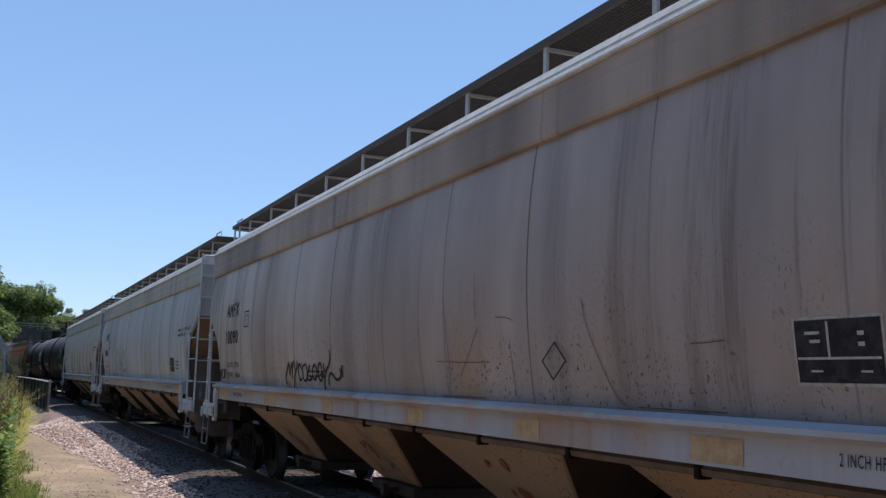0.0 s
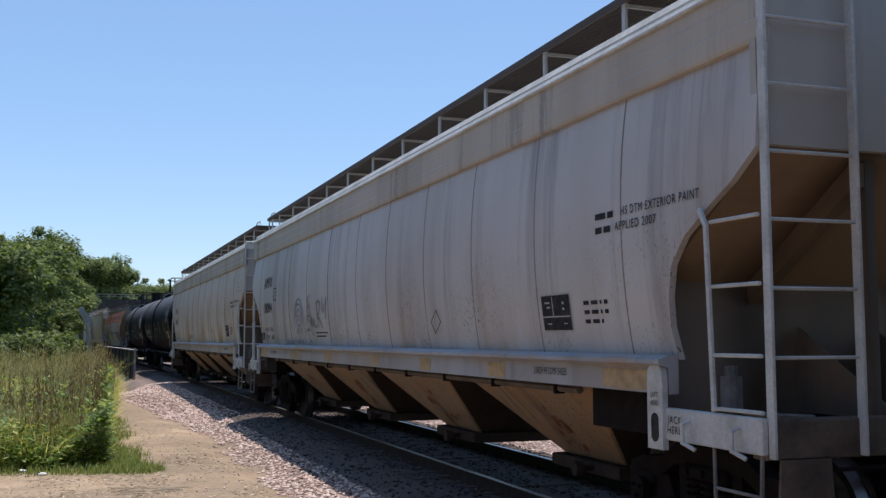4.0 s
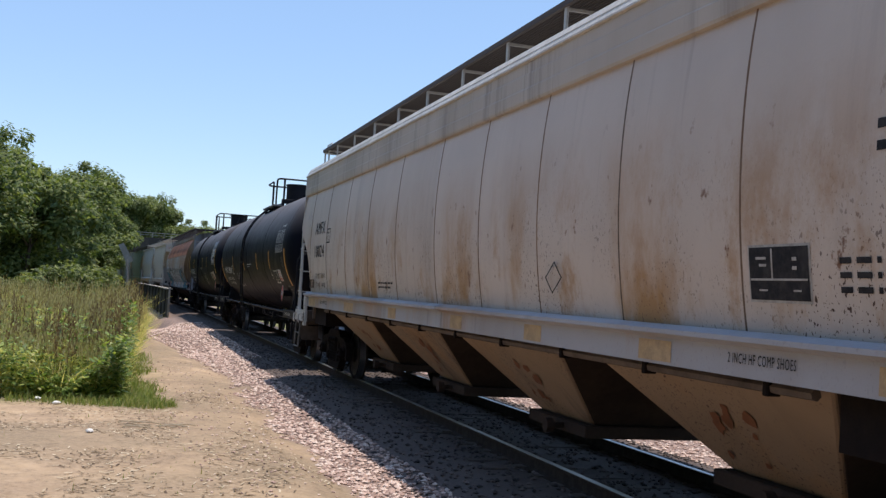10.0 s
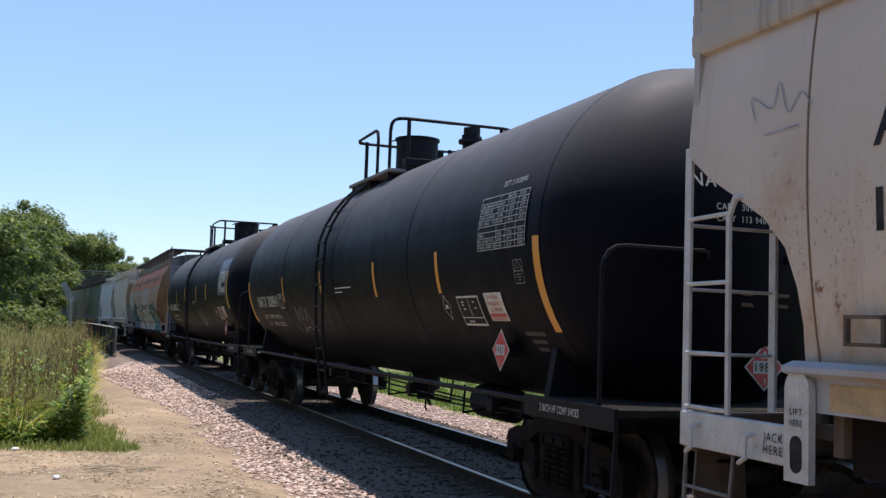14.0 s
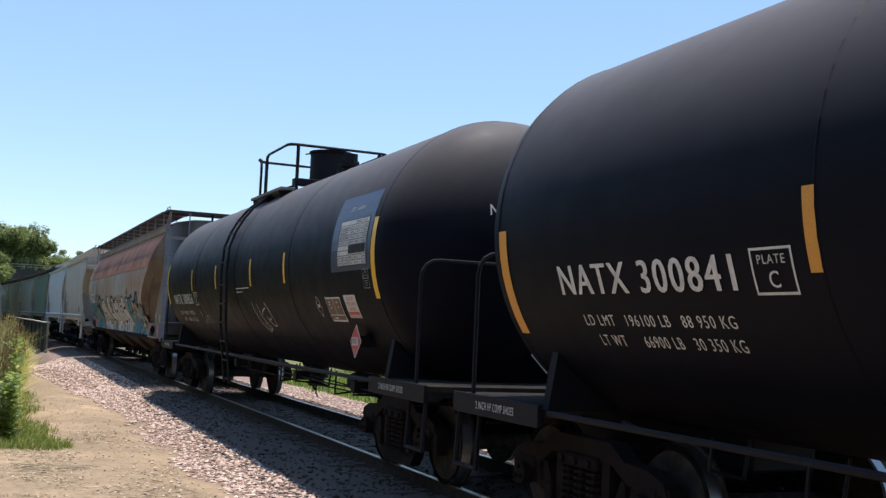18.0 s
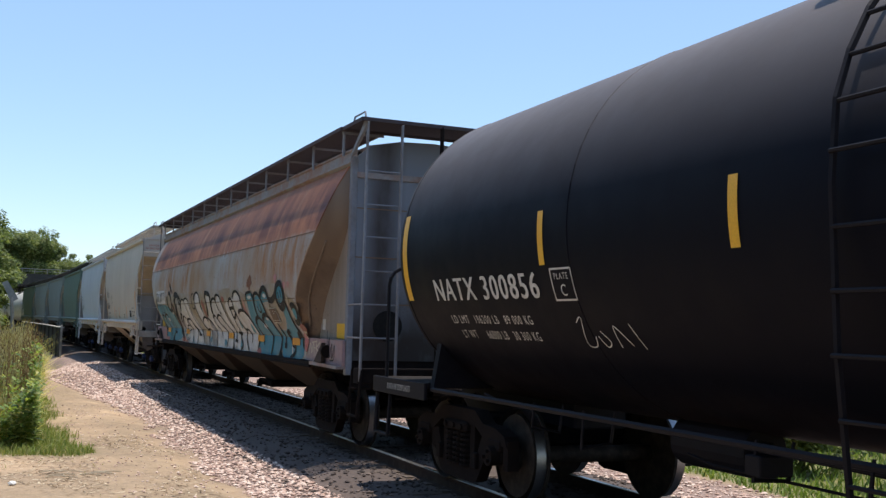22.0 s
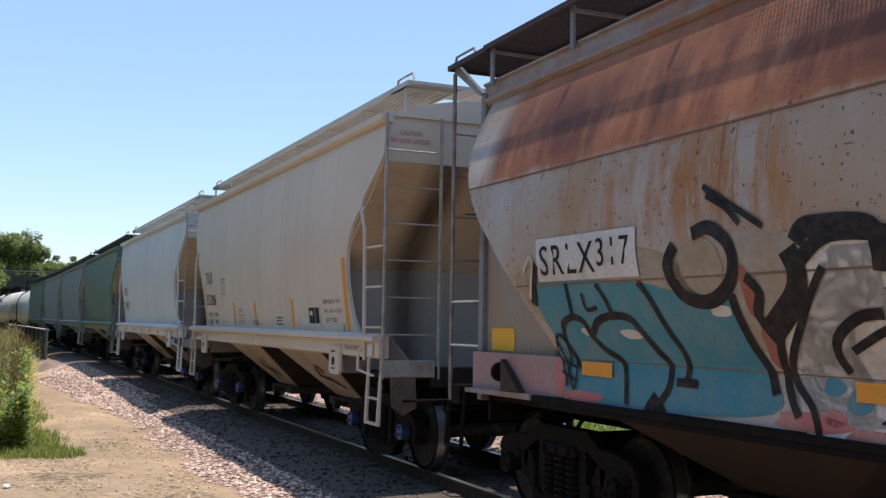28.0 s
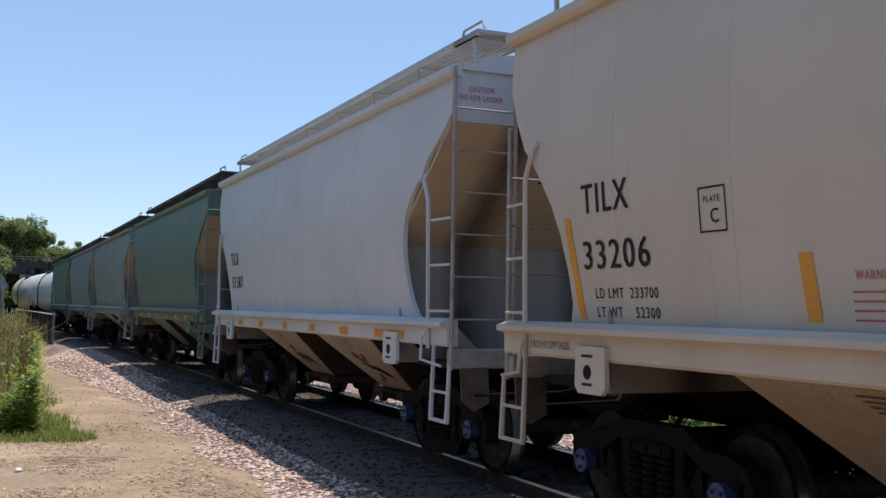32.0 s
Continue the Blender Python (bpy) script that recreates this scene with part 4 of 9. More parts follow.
        for x in (-1.2, 1.2):
            bm = bmesh.new()
            rod(bm, [(x, s * 9.0, 4.52), (x, s * 9.05, 4.60), (x, s * 9.5, 4.60), (x, s * 9.54, 4.52)], 0.012)
            part("platform_grab", bm, "grate_light", car)
        coupler(car, s * 9.5, s)
        truck(car, s * 8.2)
    # side sills
    for q in (-1, 1):
        bm = bmesh.new()
        prof = [(1.57, 1.28), (1.60, 1.28), (1.60, 1.46), (1.68, 1.49), (1.68, 1.52), (1.60, 1.55), (1.52, 1.55), (1.52, 1.28)]
        slab(bm, [(q * x, z) for x, z in prof], 1, -8.55, 8.55)
        sl = part("side_sill", bm, "sill", car, "pale side sill with a rolled top edge")
        bm = bmesh.new()
        rod(bm, [(q * 1.5, -7.0, 1.24), (q * 1.5, 7.0, 1.24)], 0.035)
        tp = part("train_pipe", bm, "grimebeam", car, "brown pipe slung below the sill")
        clamp = None
        for i in range(10):
            if clamp is None:
                bm = bmesh.new()
                box(bm, q * 1.5 - 0.05, q * 1.5 + 0.05, -0.025, 0.025, 1.19, 1.30, 0.008)
                clamp = part("pipe_clamp", bm, "iron", tp)
                clamp.matrix_basis = pose(0, -6.6, 0)
            else:
                alike("pipe_clamp", clamp, pose(0, -6.6 + i * 1.45, 0), tp)
    for y, w, mt in ((-8.0, 0.8, "tanreflect"), (-5.4, 0.45, "tanreflect"), (-3.2, 0.4, "tanreflect"), (-1.0, 0.4, "tanreflect"), (1.8, 0.42, "tanreflect"), (4.6, 0.7, "tanreflect"), (7.9, 0.7, "tanreflect")):
        decal("reflector", mt, car, (y - w / 2, y + w / 2), 1.30, 1.44)
    lettering("stencil_mark", "2 INCH HF COMP SHOES", "text_black", car, 7.1, 1.36, 0.06, 0.66)
    lettering("stencil_mark", "2 INCH HF COMP SHOES", "text_black", car, -6.3, 1.36, 0.06, 0.66)
    # bays
    for y in (-5.55, -1.85, 1.85, 5.55):
        bay(car, y, 1.52, 1.46, 0.48, 1.30, 0.62, 0.62, "bay", "bayshade")
    bm = bmesh.new()
    box(bm, -0.25, 0.25, -9.5, 9.5, 0.80, 1.10, 0.02)
    part("centre_sill", bm, "iron", car)
    # walkways, their posts and brackets
    for q in (-1, 1):
        wk = grating(car, "running_board", q * 1.28 if q < 0 else 0.66, -0.66 if q < 0 else 1.28, -9.5, 9.5, 4.50, "grate", 0.04, 17, 0.75)
        wk["label"] = "open steel walkway along the roof"
        post = None
        for y in [0.35 + 1.555 * k for k in range(-6, 6)] + [9.0, 9.42]:
            if post is None:
                bm = bmesh.new()
                box(bm, q * 1.26 - 0.012, q * 1.26 + 0.012, -0.028, 0.028, 4.10, 4.47)
                box(bm, min(q * 0.62, q * 1.26), max(q * 0.62, q * 1.26), -0.014, 0.014, 4.41, 4.44)
                post = part("walkway_post", bm, "grate_light", wk)
                post.matrix_basis = pose(0, y, 0)
            else:
                alike("walkway_post", post, pose(0, y, 0), wk)
    # stencils
    lettering("stencil_mark", marks[0], "text_black", car, 7.92, {"amfx_a": 2.67, "amfx_b": 2.76, "amfx_c": 2.65}[mat], 0.225, 0.92, bold=0.022)
    lettering("stencil_mark", marks[1], "text_black", car, 7.90, 2.22, 0.22, 0.92, bold=0.022)
    lettering("stencil_mark", "LD LMT  " + load, "text_black", car, 7.84, 1.83, 0.085, 0.88)
    lettering("stencil_mark", "LT WT    " + tare, "text_black", car, 7.84, 1.66, 0.085, 0.88)
    fr = empty("plate_box")
    fr.parent = car
    pb = -0.24 if mat == "amfx_a" else 0.0
    for a, b, c, d in ((6.76, 6.74, 2.46, 2.72), (6.47, 6.45, 2.46, 2.72), (6.76, 6.45, 2.46, 2.48), (6.76, 6.45, 2.70, 2.72)):
        decal("edge_line", "text_black", fr, (b + pb, a + pb), c, d)
    lettering("stencil_mark", "PLATE", "text_black", fr, 6.70 + pb, 2.62, 0.045, 0.18)
    lettering("stencil_mark", "C", "text_black", fr, 6.64 + pb, 2.50, 0.09)
    bm = bmesh.new()
    for a, b in ((0, 0.16), (0.26, 0.16)):
        box(bm, -1.63, -1.60, 7.84 + a, 7.86 + a, 1.64, 1.80)
    box(bm, -1.63, -1.60, 7.84, 8.12, 1.64, 1.66)
    box(bm, -1.63, -1.60, 7.84, 8.12, 1.78, 1.80)
    part("route_card_holder", bm, "grimebeam", car)
    edge_ = decal("panel_edge", "panelwhite", car, (panel - 0.565, panel + 0.015), 1.725, 2.055, proud=0.003)
    pan = decal("stencil_panel", "text_black", car, (panel - 0.55, panel), 1.74, 2.04, proud=0.006, label="black service stencil panel with white lines")
    for a, b, c, d in ((-6.99, -6.46, 1.85, 1.862), (-6.68, -6.665, 1.86, 2.03), (-6.93, -6.86, 1.79, 1.80), (-6.62, -6.54, 1.79, 1.80), (-6.62, -6.52, 1.97, 1.985), (-6.62, -6.55, 1.93, 1.945), (-6.9, -6.86, 1.96, 1.98), (-6.9, -6.86, 1.91, 1.93)):
        decal("panel_line", "panelwhite", pan, (a + panel + 6.45, b + panel + 6.45), c, d, proud=0.009)
    for a, b, z in ((-7.70, -7.53, 2.60), (-7.82, -7.73, 2.60), (-7.64, -7.53, 2.49), (-7.78, -7.67, 2.49)):
        decal("text_bar", "text_black", car, (a, b), z, z + 0.05)
    lettering("stencil_mark", "HS DTM EXTERIOR PAINT", "text_black", car, -7.95, 2.60, 0.065, 1.05)
    lettering("stencil_mark", "APPLIED 2007", "text_black", car, -7.85, 2.49, 0.065, 0.60)
    for k in range(3):
        for a, b in ((-7.34, -7.25), (-7.49, -7.38), (-7.56, -7.53), (-7.66, -7.60))[: 4 - (k == 2)]:
            decal("text_bar", "text_black", car, (a, b), 1.94 - k * 0.075, 1.972 - k * 0.075)
    for k in range(2):
        for a, b in ((2.72, 2.85), (2.60, 2.69), (2.50, 2.57), (2.33, 2.47), (2.15, 2.29), (2.02, 2.12))[: 6 - k]:
            decal("text_bar", "text_black", car, (a, b), 1.76 - 0.06 * k, 1.785 - 0.06 * k)
    # diamond mark
    dm = empty("diamond_mark")
    dm.parent = car
    for k in range(4):
        c = [(-3.6, 2.0), (-3.42, 1.86), (-3.6, 1.72), (-3.78, 1.86)]
        (a, b), (c2, d) = c[k], c[(k + 1) % 4]
        raw("edge_line", [(-1.605, a, b), (-1.605, c2, d), (-1.605, c2 + (-3.6 - c2) * 0.14, d + (1.86 - d) * 0.14), (-1.605, a + (-3.6 - a) * 0.14, b + (1.86 - b) * 0.14)], [(0, 1, 2, 3)], "text_black", dm)
    return car


def scrawl(parent, strokes, mat, x=-1.606, w=0.02, name="spray_scrawl", side=None):
    """Hand-sprayed strokes on the side: each a run of (y, z), smoothed, of width w."""
    v, f = [], []
    for st in strokes:
        pts = [Vector((0, *p)) for p in st]
        fine = []
        for i in range(len(pts) - 1):
            a, b, c, d = pts[max(i - 1, 0)], pts[i], pts[i + 1], pts[min(i + 2, len(pts) - 1)]
            for k in range(5):
                t = k / 5
                fine.append(b + 0.5 * t * (c - a + t * (2 * a - 5 * b + 4 * c - d + t * (3 * (b - c) + d - a))))
        fine.append(pts[-1])
        k0 = len(v)
        for i, p in enumerate(fine):
            d = (fine[min(i + 1, len(fine) - 1)] - fine[max(i - 1, 0)]).normalized()
            n = Vector((0, -d.z, d.y)) * w * 0.5
            for q in (p + n, p - n):
                v.append(((side or long_side)(q.z) - 0.008, q.y, q.z))
        f += [(k0 + 2 * i, k0 + 2 * i + 1, k0 + 2 * i + 3, k0 + 2 * i + 2) for i in range(len(fine) - 1)]
    return raw(name, v, f, mat, parent)


def blob(parent, pts, mat, side, proud=0.006, name="sprayed_shape"):
    """A sprayed area: a closed outline in (y, z), filled and laid on the side's curve."""
    bm = bmesh.new()
    fine = []
    n = len(pts)
    P = [Vector((0, *p)) for p in pts]
    for i in range(n):
        a, b, c, d = P[i - 1], P[i], P[(i + 1) % n], P[(i + 2) % n]
        for k in range(4):
            t = k / 4
            fine.append(b + 0.5 * t * (c - a + t * (2 * a - 5 * b + 4 * c - d + t * (3 * (b - c) + d - a))))
    bm.faces.new([bm.verts.new(p) for p in fine])
    bmesh.ops.triangulate(bm, faces=bm.faces[:])
    z0, z1 = min(p.z for p in fine), max(p.z for p in fine)
    z = 1.14
    while z < z1:
        if z > z0:
            bmesh.ops.bisect_plane(bm, geom=bm.verts[:] + bm.edges[:] + bm.faces[:], plane_co=(0, 0, z), plane_no=(0, 0, 1))
        z += 0.04
    for v in bm.verts:
        v.co.x = side(v.co.z) - proud
    ob = part(name, bm, mat, parent)
    return ob, [(p.y, p.z) for p in fine]


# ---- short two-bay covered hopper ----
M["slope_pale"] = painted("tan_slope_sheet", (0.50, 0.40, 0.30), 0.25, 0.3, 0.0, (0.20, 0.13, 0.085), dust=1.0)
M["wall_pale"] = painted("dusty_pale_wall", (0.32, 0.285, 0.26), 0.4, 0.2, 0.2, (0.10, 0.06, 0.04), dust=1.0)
M["ladder_pale"] = plain("dusty_ladder_paint", (0.36, 0.33, 0.30), 0.6, wear=0.6, size=5.0)


def hopper_short(name, u, mat, label, walk_mat="grate_light", detail=0, marks=None, dashes=False, L=0.0):
    car = car_root(name, u, 8.4, label, "freight train")
    E = 5.58 + L / 2
    pr = lambda z: 1.625 - (0.12 * ((2.82 - z) / 1.22) ** 1.4 if z < 2.82 else 0.07 * ((z - 2.82) / 1.25) ** 2)
    dx = E - 5.58
    cut = [(4.60, 1.60), (4.56, 1.63), (4.50, 1.70), (4.43, 1.80), (4.37, 1.97), (4.33, 2.2), (4.34, 2.42), (4.39, 2.60), (4.48, 2.76), (4.60, 2.90), (4.76, 3.03), (4.92, 3.10), (4.97, 3.20), (5.06, 3.28), (5.25, 3.40), (5.46, 3.55), (5.56, 3.65)]
    cut = [(y + dx, z) for y, z in cut]
    rear = [(4.66, 1.60), (4.60, 1.75), (4.62, 2.0), (4.70, 2.3), (4.82, 2.55), (4.98, 2.77), (5.14, 2.95), (5.26, 3.05), (5.42, 3.32), (5.56, 3.62)]
    outline = [(-y, z) for y, z in reversed(cut)] + [(y + dx, z) for y, z in rear] + [(E, 4.06), (-E, 4.06)]
    near = side_sheet(car, "side_sheet", outline, pr, mat, -1, 0.25)
    far = side_sheet(car, "side_sheet", outline, pr, mat, 1, 0.25)
    seam = None
    for i in range(7):
        y = (-3.9 + i * 1.3)
        if seam is None:
            bm = bmesh.new()
            zs = [1.62 + 2.4 * k / 8 for k in range(9)]
            vs = [[bm.verts.new((-pr(z) - h, yy, z)) for yy, h in ((-0.01, 0), (0, 0.004), (0.01, 0))] for z in zs]
            for a, b in zip(vs, vs[1:]):
                bm.faces.new((a[0], a[1], b[1], b[0]))
                bm.faces.new((a[1], a[2], b[2], b[1]))
            seam = part("weld_seam", bm, mat, near)
            seam.matrix_basis = pose(0, y, 0)
        else:
            alike("weld_seam", seam, pose(0, y, 0), near)
    for s in (-1, 1):
        bm = bmesh.new()
        slab(bm, [(s * 1.50, 4.02), (s * 1.60, 4.02), (s * 1.64, 4.05), (s * 1.64, 4.12), (s * 1.55, 4.15), (s * 1.5, 4.15)], 1, -E - 0.03, E + 0.03)
        part("eave_rail", bm, mat, car, "rolled steel rail along the eave")
    bm = bmesh.new()
    prof = [(1.54, 4.10), (1.15, 4.26), (0.6, 4.36), (0.0, 4.38)]
    slab(bm, prof + [(-x, z) for x, z in reversed(prof[:-1])], 1, -E, E)
    roof = part("roof", bm, mat, car)
    for s in (-1, 1):
        y0 = s * E
        bm = bmesh.new()
        slab(bm, [(-1.55, 3.58), (1.55, 3.58), (1.54, 4.10), (1.15, 4.26), (0.6, 4.35), (-0.6, 4.35), (-1.15, 4.26), (-1.54, 4.10)], 1, y0 - s * 0.06 - 0.03, y0 - s * 0.06 + 0.03)
        ew = part("end_wall", bm, mat, car)
        if detail and s < 0:
            hd = lambda x, z: y0 + 0.026
            lettering("stencil_mark", "CAUTION", "text_red", ew, -1.40, 3.89, 0.055, 0.28, head=hd)
            lettering("stencil_mark", "NO SIDE LADDER", "text_red", ew, -1.50, 3.80, 0.055, 0.48, head=hd)
        bm = bmesh.new()
        slab(bm, [(y0 - s * 0.04, 3.62), (y0 - s * 0.04, 3.56), (y0 - s * 1.5, 2.38), (y0 - s * 1.5, 2.46)], 0, -1.575, 1.575)
        sl = part("slope_sheet", bm, "slope_pale", car, "brown stained slope sheet")
        if detail and s < 0:
            for k, (x, w) in enumerate(((0.02, 0.42), (0.14, 0.26), (0.06, 0.2), (0.02, 0.16), (-0.22, 0.62), (-0.28, 0.52))):
                t = 0.12 + 0.055 * k
                q = [(xx, y0 + 0.04 + 1.46 * tt - 0.009, 3.615 - 1.16 * tt - 0.058) for xx, tt in ((x, t), (x + w, t), (x + w, t + 0.012), (x, t + 0.012))]
                raw("text_bar", q, [(0, 1, 2, 3)], "text_black", sl)
        bm = bmesh.new()
        box(bm, -1.52, 1.52, y0 - s * 1.5 - 0.03, y0 - s * 1.5 + 0.03, 1.1, 2.44)
        lw = part("lower_wall", bm, "wall_pale", car)
        for x in (-0.98, 0.98):
            bm = bmesh.new()
            slab(bm, [(y0 - s * 1.5, 1.14), (y0 - s * 0.30, 1.14), (y0 - s * 1.44, 1.62)], 0, x - 0.012, x + 0.012)
            part("gusset_plate", bm, "wall_pale", lw)
            bm = bmesh.new()
            disc(bm, (x - 0.30, y0 - s * 1.468, 1.34), (0, 1, 0), 0.085, 0.01, 18)
            part("hole", bm, "void", lw)
        bm = bmesh.new()
        box(bm, -1.3, 1.3, min(y0 - s * 1.5, y0 - s * 0.1), max(y0 - s * 1.5, y0 - s * 0.1), 1.08, 1.14)
        part("end_deck", bm, "deck", car, "grimy deck over the coupler")
        for q in (-1, 1):
            bm = bmesh.new()
            box(bm, min(q * 1.58, q * 0.95), max(q * 1.58, q * 0.95), y0 - 0.07, y0 + 0.07, 1.12, 1.31, 0.01)
            part("end_beam", bm, "ladder_pale" if detail else mat, car, "pale corner of the end beam")
        bm = bmesh.new()
        box(bm, -0.95, 0.95, y0 - 0.06, y0 + 0.06, 1.0, 1.24, 0.01)
        box(bm, -0.5, 0.5, y0 - s * 0.3 - 0.2, y0 - s * 0.3 + 0.2, 0.85, 1.08, 0.01)
        part("end_beam", bm, "deck", car, "dark middle of the end beam")
        for x in (-1.35, 1.35):
            bm = bmesh.new()
            slab(bm, [(x - 0.14, 1.12), (x + 0.16, 1.12), (x + 0.18, 0.78), (x + 0.02, 0.70), (x - 0.12, 0.80)], 1, y0 + s * 0.05, y0 + s * 0.075)
            part("lever_bracket", bm, "grimebeam", car, "rusty plate bracket under the end beam")
        for q in (-1, 1):
            bm = bmesh.new()
            rod(bm, [(q * 1.62, s * (E - 0.56), 3.09), (q * 1.66, s * (E - 0.54), 3.04), (q * 1.66, s * (E - 0.41), 2.80), (q * 1.64, s * (E - 0.40), 1.30)], 0.022)
            rod(bm, [(q * 1.64, s * (E - 0.40), 1.5), (q * 1.70, s * (E - 0.43), 1.40), (q * 1.71, s * (E - 0.42), 1.19), (q * 1.66, s * (E - 0.02), 1.14)], 0.014)
            inner = part("ladder_post", bm, mat, car)
            first = None
            for z in (1.68, 2.14, 2.60):
                if first is None:
                    bm = bmesh.new()
                    rod(bm, [(q * 1.64, s * (E - 0.40), 0), (q * 1.60, s * (E + 0.03), 0)], 0.014)
                    first = part("rung", bm, mat, inner)
                    first.matrix_basis = pose(0, 0, z)
                else:
                    alike("rung", first, pose(0, 0, z), inner)
            ladder(car, "end_ladder", ((q * 1.58, s * (E + 0.04)), (q * 0.90, s * (E + 0.04))), 1.1, 4.12 if s < 0 else 3.3, [1.6 + 0.42 * k for k in range(6 if s < 0 else 4)], "ladder_pale" if detail else mat, r=0.010, flat=0.026)
            bm = bmesh.new()
            rod(bm, [(q * 1.6, s * (E + 0.05), 1.15), (q * 1.62, s * (E + 0.05), 0.60), (q * 1.62, s * (E - 0.34), 0.60), (q * 1.6, s * (E - 0.34), 1.35)], 0.02)
            rod(bm, [(q * 1.61, s * (E + 0.05), 0.88), (q * 1.61, s * (E - 0.34), 0.88)], 0.016)
            part("step", bm, mat, car)
            bm = bmesh.new()
            yy = s * (E - 1.45)
            slab(bm, [(yy - 0.20, 1.44), (yy - 0.21, 1.14), (yy - 0.16, 1.09), (yy + 0.16, 1.09), (yy + 0.21, 1.14), (yy + 0.20, 1.44)], 0, q * 1.64 - 0.02, q * 1.64 + 0.02)
            jp = part("lifting_plate", bm, mat, car, "lifting plate with a round hole")
            if q < 0:
                bm = bmesh.new()
                disc(bm, (-1.662, yy + 0.03, 1.25), (1, 0, 0), 0.055, 0.004, 16)
                part("hole", bm, "void", jp)
                for dz, w in ((1.36, 0.16), (1.15, 0.14)):
                    decal("text_bar", "text_black", jp, (yy - w / 2 + 0.03, yy + w / 2 + 0.03), dz, dz + 0.02, side=lambda z: -1.661)
        grating(car, "end_platform", -1.28, 1.28, y0 - s * 0.35 - 0.3, y0 - s * 0.35 + 0.3, 4.55, walk_mat)
        for x in (-1.22, 1.22):
            bm = bmesh.new()
            rod(bm, [(x, y0 - s * 0.6, 4.57), (x, y0 - s * 0.55, 4.65), (x, y0 - s * 0.1, 4.65), (x, y0 - s * 0.06, 4.57)], 0.013)
            part("platform_grab", bm, walk_mat, car)
        coupler(car, y0, s)
        truck(car, s * 4.2 + s * dx, "blue" if detail else "iron")
    for q in (-1, 1):
        bm = bmesh.new()
        prof = [(1.60, 1.33), (1.62, 1.35), (1.62, 1.50), (1.70, 1.53), (1.70, 1.57), (1.60, 1.61), (1.5, 1.61), (1.5, 1.33)]
        slab(bm, [(q * x, z) for x, z in prof], 1, -E - 0.02, E + 0.02)
        part("side_sill", bm, mat, car, "side sill with a rolled top edge")
        wk = grating(car, "running_board", -1.28 if q < 0 else 0.62, -0.62 if q < 0 else 1.28, -E + 0.1, E - 0.1, 4.55, walk_mat)
        post = None
        n = 8
        for i in range(n):
            y = -E + 0.2 + (2 * E - 0.4) * i / (n - 1)
            if post is None:
                bm = bmesh.new()
                box(bm, q * 1.26 - 0.015, q * 1.26 + 0.015, -0.02, 0.02, 4.22, 4.53)
                box(bm, min(q * 0.6, q * 1.26), max(q * 0.6, q * 1.26), -0.015, 0.015, 4.48, 4.51)
                post = part("walkway_post", bm, walk_mat, wk)
                post.matrix_basis = pose(0, y, 0)
            else:
                alike("walkway_post", post, pose(0, y, 0), wk)
    for y in (-1.7, 1.7):
        b = bay(car, y, 1.12 + dx * 0.5, 1.46, 0.60, 1.34, 0.55, 0.60, "bay_pale" if detail else mat, "bayshade")
        if detail:
            for k in range(4):
                decal("text_bar", "text_black", b, (y - 0.13 + 0.02 * k, y + 0.13 - 0.02 * k), 1.26 - k * 0.03, 1.266 - k * 0.03, side=lambda z: -1.46 + (1.34 - z) * 1.19, proud=0.02)
            sd = lambda z: -1.46 + (1.34 - z) * 1.19
            for r0 in (0.16, 0.11, 0.06):
                scrawl(b, [[(y + r0 * 1.6 * math.cos(a * 0.7) - 0.05 * a, 0.86 + r0 * 0.5 * math.sin(a * 0.7 + r0 * 9)) for a in range(10)]], "sprayblack", w=0.025, side=lambda z: sd(z) - 0.02)
    bm = bmesh.new()
    box(bm, -0.25, 0.25, -E, E, 0.80, 1.10, 0.02)
    part("centre_sill", bm, "iron", car)
    sx = lambda z: -pr(z)
    if dashes:
        for y, w in ((-4.0, 0.9), (-2.4, 0.3), (-1.0, 0.25), (0.4, 0.25), (1.9, 0.3), (3.4, 0.3)):
            decal("reflector", "orange", car, (y - w / 2, y + w / 2), 1.37, 1.46, side=lambda z: -1.625)
    if marks:
        lettering("stencil_mark", marks[0], "text_black", car, 4.34, 2.44, 0.22, 0.62, side=sx, bold=0.019)
        lettering("stencil_mark", marks[1], "text_black", car, 4.36, 2.02, 0.21, 0.86, side=sx, bold=0.019)
    if detail > 1:
        for y, z0, z1, w, sl in ((4.45, 1.64, 2.42, 0.09, 0.5), (1.98, 1.66, 2.05, 0.11, 0.14), (0.45, 1.66, 2.04, 0.12, 0.15), (-1.80, 1.66, 2.06, 0.12, 0.15), (-4.25, 1.64, 2.54, 0.13, 0.14)):
            decal("reflector", "orange", car, (y - w / 2, y + w / 2), z0, z1, side=sx, slant=sl * 0.25, label="orange reflective stripe")
        lettering("stencil_mark", "LD LMT  233700", "text_black", car, 4.24, 1.80, 0.075, 0.80, side=sx)
        lettering("stencil_mark", "LT WT    52300", "text_black", car, 4.24, 1.66, 0.075, 0.80, side=sx)
        fr = empty("plate_box")
        fr.parent = car
        for a, b, c, d in ((2.925, 2.913, 2.21, 2.50), (2.667, 2.655, 2.21, 2.50), (2.925, 2.655, 2.21, 2.222), (2.925, 2.655, 2.488, 2.50)):
            decal("edge_line", "text_black", fr, (b, a), c, d, side=sx)
        lettering("stencil_mark", "PLATE", "text_black", fr, 2.87, 2.40, 0.04, 0.16, side=sx)
        lettering("stencil_mark", "C", "text_black", fr, 2.81, 2.27, 0.09, side=sx)
        lettering("stencil_mark", "WARNING", "text_red", car, 1.66, 1.89, 0.05, 0.30, side=sx)
